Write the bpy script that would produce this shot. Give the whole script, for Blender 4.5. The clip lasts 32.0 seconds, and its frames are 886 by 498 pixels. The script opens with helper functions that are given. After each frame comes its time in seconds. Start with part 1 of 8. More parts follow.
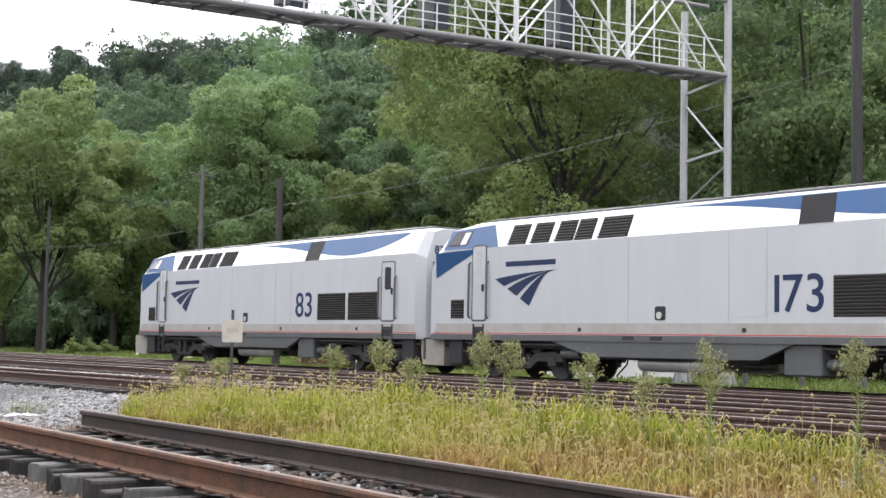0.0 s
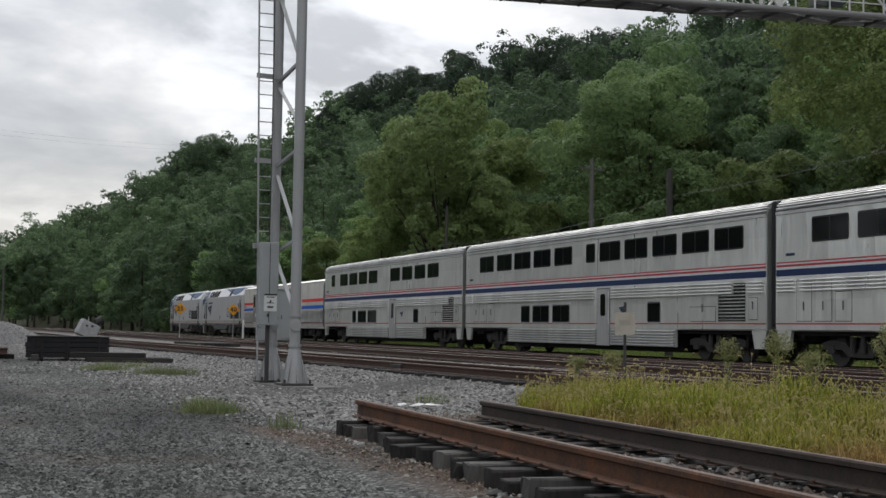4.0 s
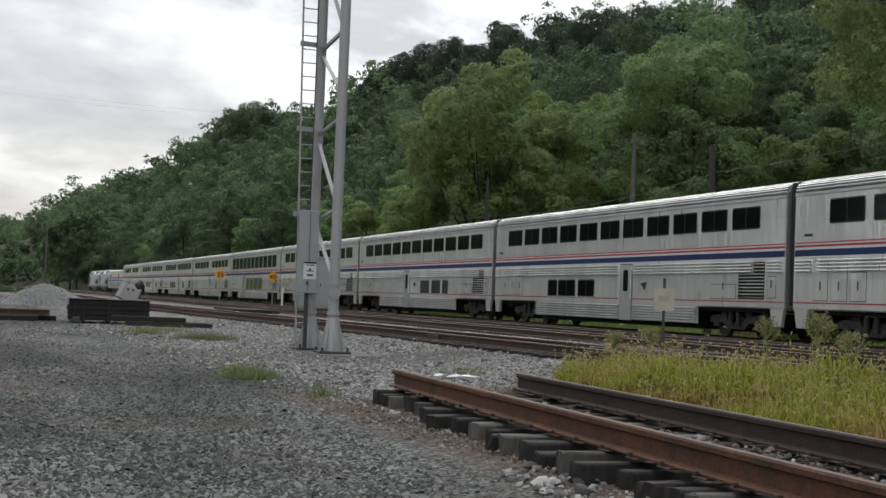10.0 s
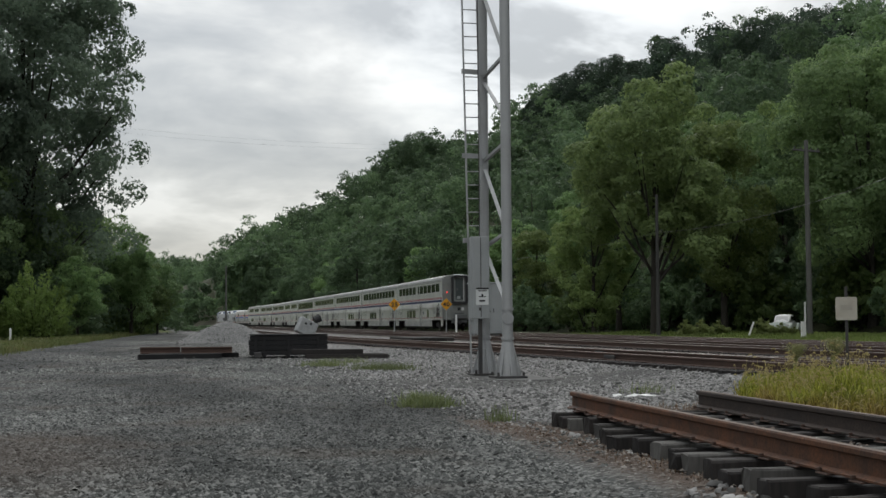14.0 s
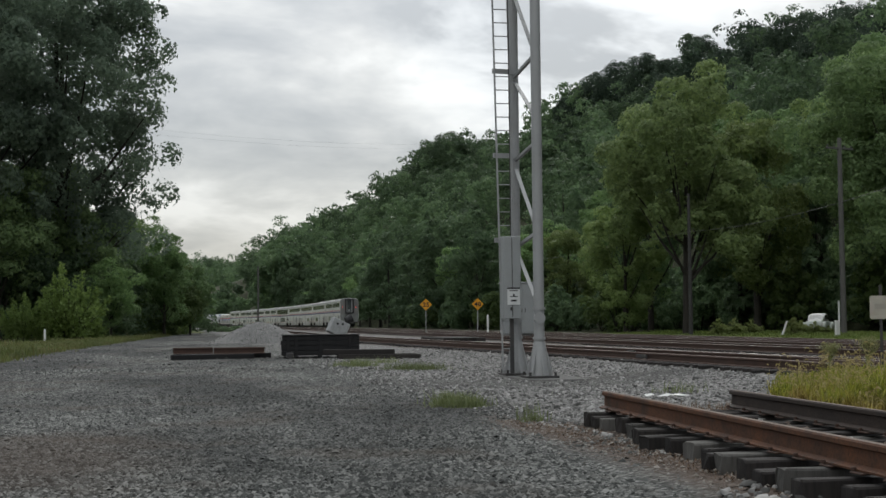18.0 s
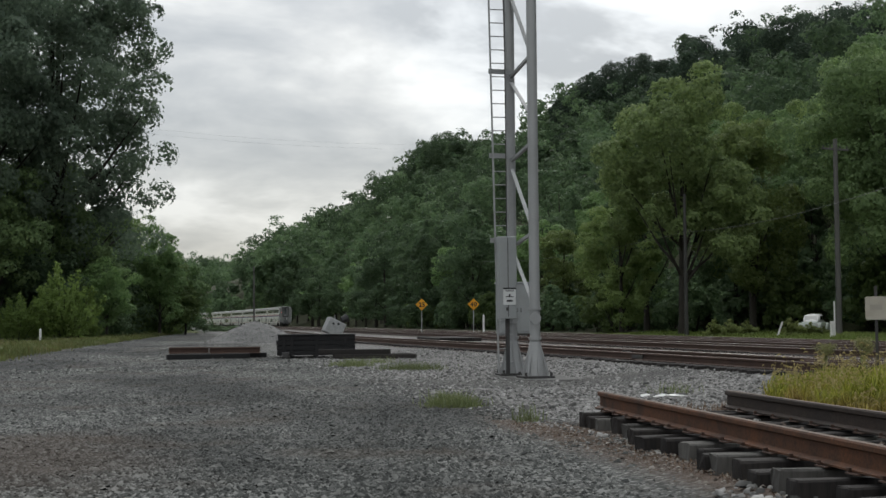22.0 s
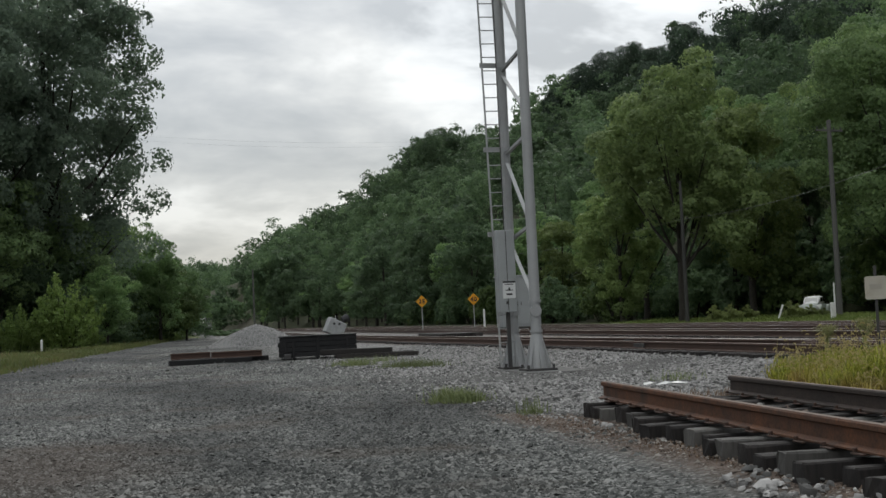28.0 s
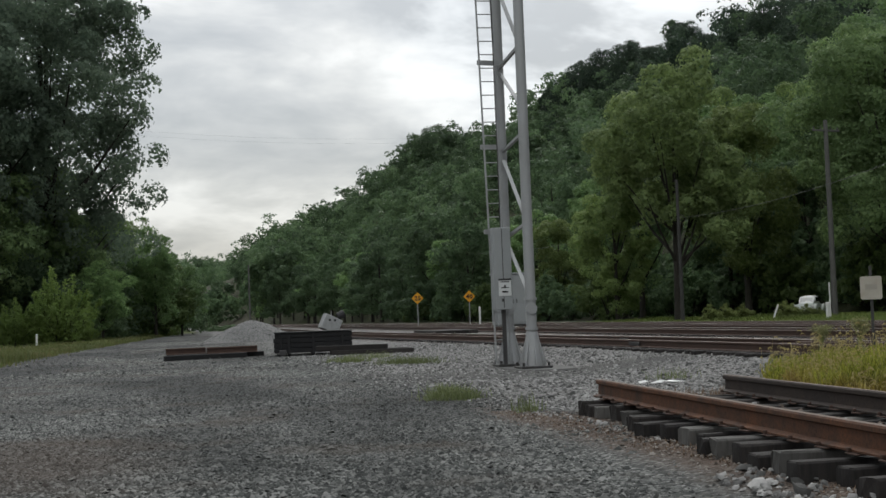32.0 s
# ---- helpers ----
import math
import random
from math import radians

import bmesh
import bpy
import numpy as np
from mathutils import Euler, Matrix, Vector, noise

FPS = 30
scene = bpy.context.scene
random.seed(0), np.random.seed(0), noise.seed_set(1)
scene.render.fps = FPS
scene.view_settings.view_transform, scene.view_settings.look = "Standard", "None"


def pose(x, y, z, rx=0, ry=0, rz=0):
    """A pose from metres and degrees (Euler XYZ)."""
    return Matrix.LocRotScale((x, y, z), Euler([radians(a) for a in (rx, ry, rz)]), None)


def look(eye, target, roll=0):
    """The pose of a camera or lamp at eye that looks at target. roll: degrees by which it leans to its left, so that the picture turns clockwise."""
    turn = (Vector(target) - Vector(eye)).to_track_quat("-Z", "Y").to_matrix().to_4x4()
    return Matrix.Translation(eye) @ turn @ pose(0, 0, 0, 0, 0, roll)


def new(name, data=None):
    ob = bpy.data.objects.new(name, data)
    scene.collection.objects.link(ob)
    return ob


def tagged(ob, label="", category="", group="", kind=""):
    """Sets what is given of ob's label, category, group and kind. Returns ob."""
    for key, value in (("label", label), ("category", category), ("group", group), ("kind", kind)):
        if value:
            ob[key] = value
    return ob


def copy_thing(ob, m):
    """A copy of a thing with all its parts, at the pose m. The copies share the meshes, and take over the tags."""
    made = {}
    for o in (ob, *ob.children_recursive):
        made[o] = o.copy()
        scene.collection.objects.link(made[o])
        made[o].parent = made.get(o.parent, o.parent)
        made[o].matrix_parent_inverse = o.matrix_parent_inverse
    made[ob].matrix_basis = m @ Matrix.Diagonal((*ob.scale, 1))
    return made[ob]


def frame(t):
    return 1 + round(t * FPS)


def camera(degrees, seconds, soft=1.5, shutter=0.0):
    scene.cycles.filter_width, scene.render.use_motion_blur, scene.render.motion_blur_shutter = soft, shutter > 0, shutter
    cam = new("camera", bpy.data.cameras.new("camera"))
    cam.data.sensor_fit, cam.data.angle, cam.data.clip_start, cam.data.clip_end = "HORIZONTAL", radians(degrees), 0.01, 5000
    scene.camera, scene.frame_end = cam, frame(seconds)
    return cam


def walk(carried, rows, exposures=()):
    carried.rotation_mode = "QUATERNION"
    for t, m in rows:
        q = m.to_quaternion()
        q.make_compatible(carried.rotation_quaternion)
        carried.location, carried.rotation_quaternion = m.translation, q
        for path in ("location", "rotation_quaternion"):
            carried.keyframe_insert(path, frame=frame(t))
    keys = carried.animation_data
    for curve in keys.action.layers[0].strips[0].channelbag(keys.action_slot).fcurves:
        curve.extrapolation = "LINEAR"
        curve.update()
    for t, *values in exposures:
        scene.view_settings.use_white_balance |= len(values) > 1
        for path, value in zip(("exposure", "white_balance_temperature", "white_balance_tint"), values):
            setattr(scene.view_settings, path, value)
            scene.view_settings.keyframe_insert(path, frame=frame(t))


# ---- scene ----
# ---- camera ----
EYE = (0.0, 0.0, 1.3)          # a hand-held camera, its holder standing still beside the yard


def aim(yaw, pitch, roll):
    """The camera's pose from its turn to the left of the track's line, its rise and its lean."""
    a, b = radians(yaw), radians(pitch)
    ahead = Vector((-math.sin(a) * math.cos(b), math.cos(a) * math.cos(b), math.sin(b)))
    return look(EYE, Vector(EYE) + ahead, roll)


TURNS = [
    (0, -37.21, 4.02, 1.14), (0.5, -33.08, 3.97, 1.09), (1, -28.07, 3.96, 1.18), (1.5, -26.43, 3.98, 1.45), (2, -26.16, 4.02, 1.28),
    (2.5, -22.81, 3.97, 0.91), (3, -21.17, 3.81, 0.66), (3.5, -21.08, 3.64, 1.02), (4, -20.92, 3.41, 0.91), (4.5, -20.15, 2.47, 0.79),
    (6.5, -19.24, 1.45, 1.92), (7, -19.24, 1.90, 2.12), (7.5, -19.29, 2.03, 2.19), (8, -19.29, 2.05, 2.22), (8.5, -19.30, 2.05, 2.22),
    (9, -19.30, 2.06, 2.18), (9.5, -19.30, 2.08, 2.20), (10, -19.29, 2.17, 2.21), (10.5, -19.21, 2.08, 2.10), (11, -19.12, 2.13, 1.09),
    (11.5, -18.00, 2.24, -0.26), (12, -15.11, 2.65, -0.54), (12.5, -14.21, 2.96, -0.68), (13, -13.91, 3.00, -0.66), (13.5, -13.46, 3.03, -0.56),
    (14, -12.14, 3.04, -0.43), (14.5, -12.02, 3.03, -0.46), (16.5, -11.16, 2.95, -0.46), (17, -11.02, 3.02, -0.49), (17.5, -10.97, 3.03, -0.46),
    (18, -10.83, 3.05, -0.58), (18.5, -10.79, 3.08, -0.81), (19, -10.71, 3.05, -1.03), (19.5, -10.70, 3.03, -1.33), (20, -10.65, 3.05, -1.23),
    (20.5, -10.72, 3.12, -0.84), (21, -10.75, 3.08, -0.57), (21.5, -10.90, 3.09, -0.55), (22, -11.00, 3.05, -0.48), (22.5, -11.00, 3.05, -0.47),
    (23, -11.00, 3.05, -0.47), (23.5, -11.01, 3.05, -0.49), (24, -11.03, 3.06, -0.46), (24.5, -11.28, 3.10, -0.47), (26.5, -11.25, 2.90, -0.63),
    (27, -11.14, 2.89, -1.53), (27.5, -11.12, 2.87, -2.12), (28, -11.08, 2.88, -2.66), (28.5, -11.11, 2.84, -2.83), (29, -11.11, 2.84, -2.62),
    (29.5, -10.92, 2.80, -2.33), (30, -11.04, 2.79, -2.32), (30.5, -11.17, 2.76, -2.24), (31, -11.24, 2.76, -2.28), (31.5, -11.24, 2.76, -2.27),
    (32, -11.24, 2.75, -2.25),
]
cam = camera(35.9, 32.0, soft=1.5)
walk(cam, [(t, aim(yaw, pitch, roll)) for t, yaw, pitch, roll in TURNS],
     exposures=[(0.0, 1.58, 6300, 16), (0.4, 1.0, 6300, 15), (0.8, 0.38, 6250, 13), (1.2, -0.02, 6250, 11), (2.0, -0.04, 6280, 11), (4.0, 0.0, 6340, 12),
                (7.0, 0.20, 6390, 11), (11.0, 0.19, 6400, 11), (13.0, -0.06, 6370, 9), (32.0, -0.02, 6370, 9)])

# ---- sky and light ----
SUN_AZ, SUN_EL = 16.0, 32.0    # degrees to the right of the track's line, and up
world = bpy.data.worlds.new("overcast_sky")
scene.world = world
world.use_nodes = True
wn, wl = world.node_tree.nodes, world.node_tree.links
wn.clear()


def wnode(kind, **values):
    n = wn.new(kind)
    for key, value in values.items():
        n.inputs[key].default_value = value
    return n


sky = wn.new("ShaderNodeTexSky")
sky.sky_type, sky.sun_disc = "NISHITA", False
sky.sun_elevation, sky.sun_rotation = radians(SUN_EL), radians(SUN_AZ)
coords = wn.new("ShaderNodeTexCoord")
split = wn.new("ShaderNodeSeparateXYZ")
wl.new(coords.outputs["Generated"], split.inputs[0])
# the cloud deck is a level sheet: the way divided by its rise, so that clouds crowd together towards the horizon
rise = wn.new("ShaderNodeMath")
rise.operation = "MAXIMUM"
rise.inputs[1].default_value = 0.0
wl.new(split.outputs["Z"], rise.inputs[0])
lift = wn.new("ShaderNodeMath")
lift.operation = "ADD"
lift.inputs[1].default_value = 0.34
wl.new(rise.outputs[0], lift.inputs[0])
deck = wn.new("ShaderNodeVectorMath")
deck.operation = "DIVIDE"
both = wn.new("ShaderNodeCombineXYZ")
for k in ("X", "Y", "Z"):
    wl.new(lift.outputs[0], both.inputs[k])
wl.new(coords.outputs["Generated"], deck.inputs[0])
wl.new(both.outputs[0], deck.inputs[1])
broad = wnode("ShaderNodeTexNoise", Scale=1.15, Detail=6.0, Roughness=0.48, Distortion=0.15)
fine = wnode("ShaderNodeTexNoise", Scale=4.2, Detail=5.0, Roughness=0.55, Distortion=0.2)
shift = wn.new("ShaderNodeMapping")
shift.inputs["Location"].default_value = (3.1, 1.4, 0.0)
shift.inputs["Scale"].default_value = (0.85, 0.95, 1.0)
wl.new(deck.outputs[0], shift.inputs["Vector"])
wl.new(shift.outputs[0], broad.inputs["Vector"])
wl.new(shift.outputs[0], fine.inputs["Vector"])
blend = wn.new("ShaderNodeMix")
blend.data_type = "FLOAT"
blend.inputs[0].default_value = 0.42
wl.new(broad.outputs["Fac"], blend.inputs[2])
wl.new(fine.outputs["Fac"], blend.inputs[3])
ramp = wn.new("ShaderNodeValToRGB")
e = ramp.color_ramp.elements
e[0].position, e[0].color = 0.43, (0.53, 0.56, 0.585, 1)
e[1].position, e[1].color = 0.60, (1.24, 1.24, 1.21, 1)
mid = e.new(0.487)
mid.color = (0.69, 0.71, 0.72, 1)
mid = e.new(0.53)
mid.color = (0.86, 0.87, 0.86, 1)
wl.new(blend.outputs[0], ramp.inputs[0])
clear = wn.new("ShaderNodeBackground")
clear.inputs["Strength"].default_value = 0.012
wl.new(sky.outputs[0], clear.inputs["Color"])
cloud = wn.new("ShaderNodeBackground")
# an overcast sky is brightest overhead
zenith = wn.new("ShaderNodeMath")
zenith.operation = "MULTIPLY_ADD"
zenith.inputs[1].default_value, zenith.inputs[2].default_value = 1.18, 0.42
wl.new(rise.outputs[0], zenith.inputs[0])
# and brighter about the hidden sun
toward = wn.new("ShaderNodeVectorMath")
toward.operation = "DOT_PRODUCT"
toward.inputs[1].default_value = (math.sin(radians(SUN_AZ)) * math.cos(radians(SUN_EL)), math.cos(radians(SUN_AZ)) * math.cos(radians(SUN_EL)), math.sin(radians(SUN_EL)))
wl.new(coords.outputs["Generated"], toward.inputs[0])
ahead = wn.new("ShaderNodeMath")
ahead.operation = "MAXIMUM"
ahead.inputs[1].default_value = 0.0
wl.new(toward.outputs["Value"], ahead.inputs[0])
halo = wn.new("ShaderNodeMath")
halo.operation = "POWER"
halo.inputs[1].default_value = 10.0
wl.new(ahead.outputs[0], halo.inputs[0])
veil = wn.new("ShaderNodeMath")
veil.operation = "MULTIPLY_ADD"
veil.inputs[1].default_value = 0.40
wl.new(halo.outputs[0], veil.inputs[0])
wl.new(zenith.outputs[0], veil.inputs[2])
# the deck is thinnest in a ragged break under the hidden sun
ba, be = radians(16.5), radians(11.0)
rift = wn.new("ShaderNodeVectorMath")
rift.operation = "DOT_PRODUCT"
rift.inputs[1].default_value = (math.sin(ba) * math.cos(be), math.cos(ba) * math.cos(be), math.sin(be))
wl.new(coords.outputs["Generated"], rift.inputs[0])
near = wn.new("ShaderNodeMapRange")
near.interpolation_type = "SMOOTHSTEP"
near.inputs["From Min"].default_value, near.inputs["From Max"].default_value = math.cos(radians(9)), math.cos(radians(1.5))
wl.new(rift.outputs["Value"], near.inputs["Value"])
rags = wn.new("ShaderNodeMapRange")
rags.interpolation_type = "SMOOTHSTEP"
rags.inputs["From Min"].default_value, rags.inputs["From Max"].default_value = 0.44, 0.56
wl.new(fine.outputs["Fac"], rags.inputs["Value"])
gap = wn.new("ShaderNodeMath")
gap.operation = "MULTIPLY"
wl.new(near.outputs[0], gap.inputs[0])
wl.new(rags.outputs[0], gap.inputs[1])
bright = wn.new("ShaderNodeMath")
bright.operation = "MULTIPLY_ADD"
bright.inputs[1].default_value = 0.34
wl.new(gap.outputs[0], bright.inputs[0])
wl.new(veil.outputs[0], bright.inputs[2])
wl.new(bright.outputs[0], cloud.inputs["Strength"])
wl.new(ramp.outputs[0], cloud.inputs["Color"])
total = wn.new("ShaderNodeAddShader")
wl.new(clear.outputs[0], total.inputs[0])
wl.new(cloud.outputs[0], total.inputs[1])
out = wn.new("ShaderNodeOutputWorld")
wl.new(total.outputs[0], out.inputs["Surface"])

sun = new("sun", bpy.data.lights.new("sun", "SUN"))
sun.data.energy, sun.data.angle, sun.data.color = 0.7, radians(25), (1.0, 0.96, 0.9)
sa, se = radians(SUN_AZ), radians(SUN_EL)
sun.matrix_world = look((0, 0, 60), Vector((0, 0, 60)) - Vector((math.sin(sa) * math.cos(se), math.cos(sa) * math.cos(se), math.sin(se))))


# ---- materials ----
class Mat:
    """A small builder of node materials on the principled shader."""

    def __init__(self, name, rough=0.6, metal=0.0, spec=0.5):
        self.m = bpy.data.materials.new(name)
        self.m.use_nodes = True
        self.t = self.m.node_tree
        self.n, self.l = self.t.nodes, self.t.links
        self.b = self.n["Principled BSDF"]
        self.b.inputs["Roughness"].default_value = rough
        self.b.inputs["Metallic"].default_value = metal
        self.b.inputs["Specular IOR Level"].default_value = spec
        self.pos = self.n.new("ShaderNodeTexCoord").outputs["Object"]

    def node(self, kind, **values):
        n = self.n.new(kind)
        for key, value in values.items():
            n.inputs[key].default_value = value
        return n

    def place(self):
        """World position, for surfaces that lie still."""
        return self.n.new("ShaderNodeNewGeometry").outputs["Position"]

    def stretch(self, vector, scale):
        n = self.n.new("ShaderNodeMapping")
        n.inputs["Scale"].default_value = scale
        self.l.new(vector, n.inputs["Vector"])
        return n.outputs[0]

    def noise(self, scale, detail=4.0, rough=0.6, vector=None, distort=0.0):
        n = self.node("ShaderNodeTexNoise", Scale=scale, Detail=detail, Roughness=rough, Distortion=distort)
        self.l.new(vector or self.pos, n.inputs["Vector"])
        return n.outputs["Fac"]

    def cells(self, scale, feature="F1", vector=None, out="Distance"):
        n = self.node("ShaderNodeTexVoronoi", Scale=scale)
        n.feature = feature
        self.l.new(vector or self.pos, n.inputs["Vector"])
        return n.outputs[out]

    def ramp(self, fac, *stops):
        n = self.n.new("ShaderNodeValToRGB")
        e = n.color_ramp.elements
        while len(e) < len(stops):
            e.new(0.5)
        for el, (p, c) in zip(e, stops):
            el.position = p
            el.color = (*c, 1) if len(c) == 3 else c
        self.l.new(fac, n.inputs[0])
        return n.outputs[0]

    def mix(self, fac, a, b, mode="MIX"):
        n = self.n.new("ShaderNodeMix")
        n.data_type, n.blend_type = "RGBA", mode
        for slot, v in ((0, fac), (6, a), (7, b)):
            if isinstance(v, (int, float)):
                n.inputs[slot].default_value = v
            elif isinstance(v, tuple):
                n.inputs[slot].default_value = (*v, 1)
            else:
                self.l.new(v, n.inputs[slot])
        return n.outputs[2]

    def math(self, op, a, b=0.0, c=0.0):
        n = self.n.new("ShaderNodeMath")
        n.operation = op
        for slot, v in enumerate((a, b, c)):
            if isinstance(v, (int, float)):
                n.inputs[slot].default_value = v
            else:
                self.l.new(v, n.inputs[slot])
        return n.outputs[0]

    def color(self, c):
        if isinstance(c, tuple):
            self.b.inputs["Base Color"].default_value = (*c, 1)
        else:
            self.l.new(c, self.b.inputs["Base Color"])
        return self

    def rough(self, fac, lo, hi):
        self.l.new(self.math("MULTIPLY_ADD", fac, hi - lo, lo), self.b.inputs["Roughness"])
        return self

    def bump(self, fac, strength=0.4, distance=0.02):
        n = self.node("ShaderNodeBump", Strength=strength, Distance=distance)
        self.l.new(fac, n.inputs["Height"])
        self.l.new(n.outputs[0], self.b.inputs["Normal"])
        return self

    def vary(self, kind="Random"):
        return self.n.new("ShaderNodeObjectInfo").outputs["Random"]

    def island(self):
        return self.n.new("ShaderNodeNewGeometry").outputs["Random Per Island"]


def painted(name, c, rough=0.45, metal=0.0, dirt=0.25, dirt_c=(0.10, 0.09, 0.075), scale=1.3):
    """Paint with broad staining and a fine grain."""
    k = Mat(name, rough, metal)
    broad_n, grain = k.noise(scale, 5, 0.6), k.noise(scale * 22, 3, 0.6)
    base = k.mix(k.ramp(broad_n, (0.42, (0, 0, 0)), (0.78, (dirt,) * 3)), c, dirt_c)
    base = k.mix(k.math("MULTIPLY", grain, 0.16), base, tuple(x * 0.6 for x in c))
    k.color(base).rough(grain, max(rough - 0.1, 0.05), min(rough + 0.15, 1)).bump(grain, 0.06, 0.004)
    return k.m


def leafy(name, dark, light, glow=0.55, dry=None, patchy=True):
    k = Mat(name, 0.55, 0, 0.3)
    i, o, b = k.island(), k.vary(), k.noise(0.35, 3, 0.6, k.place())
    c = k.mix(k.math("MULTIPLY_ADD", i, 0.6, 0.2), dark, light)
    if dry:
        c = k.mix(k.ramp(b, (0.50, (0, 0, 0)), (0.66, (0.8,) * 3)), c, k.mix(i, dry, tuple(x * 0.55 for x in dry)))
    if patchy:
        c = k.mix(k.ramp(k.noise(0.13, 2, 0.5, k.place()), (0.40, (0.5,) * 3), (0.60, (0, 0, 0))), c, tuple(x * 0.75 for x in dark))
    c = k.mix(k.math("MULTIPLY", o, 0.35), c, tuple(x * 0.45 for x in dark))
    k.color(c)
    tr = k.n.new("ShaderNodeBsdfTranslucent")
    k.l.new(c, tr.inputs["Color"])
    mx = k.n.new("ShaderNodeMixShader")
    mx.inputs[0].default_value = glow
    k.l.new(k.b.outputs[0], mx.inputs[1])
    k.l.new(tr.outputs[0], mx.inputs[2])
    k.l.new(mx.outputs[0], k.n["Material Output"].inputs["Surface"])
    return k.m


def wooden(name, a, b, grain=(14, 14, 1.2)):
    k = Mat(name, 0.85, 0, 0.25)
    g = k.noise(2.2, 6, 0.65, k.stretch(k.pos, grain), 0.6)
    o = k.vary()
    c = k.mix(k.ramp(g, (0.3, (0, 0, 0)), (0.7, (1, 1, 1))), a, b)
    c = k.mix(k.math("MULTIPLY", o, 0.6), c, tuple(x * 0.4 for x in a))
    k.color(c).bump(g, 0.5, 0.01)
    return k.m


def stony(name, lo, mid_c, hi, rough=0.9, worn=False):
    k = Mat(name, rough, 0, 0.2)
    i, g = k.island(), k.noise(30, 3, 0.6)
    c = k.ramp(i, (0.0, lo), (0.5, mid_c), (0.9, hi))
    if worn:
        p = k.place()
        c = k.mix(k.ramp(k.noise(0.16, 5, 0.6, k.stretch(p, (1.0, 0.35, 1.0))), (0.44, (0, 0, 0)), (0.58, (0.75,) * 3)), c, tuple(x * 0.8 for x in lo))
        c = k.mix(k.ramp(k.noise(0.42, 4, 0.6, p), (0.53, (0, 0, 0)), (0.70, (0.6,) * 3)), c, (0.10, 0.082, 0.067))
        muddy = k.n.new("ShaderNodeVectorMath")
        muddy.operation = "DISTANCE"
        k.l.new(k.stretch(p, (1.0, 0.42, 0.0)), muddy.inputs[0])
        muddy.inputs[1].default_value = (-1.5, 13.8 * 0.42, 0.0)
        mud = k.math("SUBTRACT", 1.0, step_of(k, k.math("ADD", muddy.outputs["Value"], k.math("MULTIPLY", k.noise(1.1, 4, 0.65, p), 1.4)), 1.9, 0.9))
        c = k.mix(k.math("MULTIPLY", mud, 0.6), c, (0.085, 0.063, 0.05))
    k.color(k.mix(k.math("MULTIPLY", g, 0.4), c, tuple(x * 0.5 for x in lo))).bump(g, 0.4, 0.01)
    return k.m


def step_of(k, v, at, soft):
    """A soft step from 0 to 1 about a value."""
    n = k.n.new("ShaderNodeMapRange")
    n.interpolation_type = "SMOOTHSTEP"
    n.inputs["From Min"].default_value, n.inputs["From Max"].default_value = at - soft, at + soft
    k.l.new(v, n.inputs["Value"])
    return n.outputs[0]


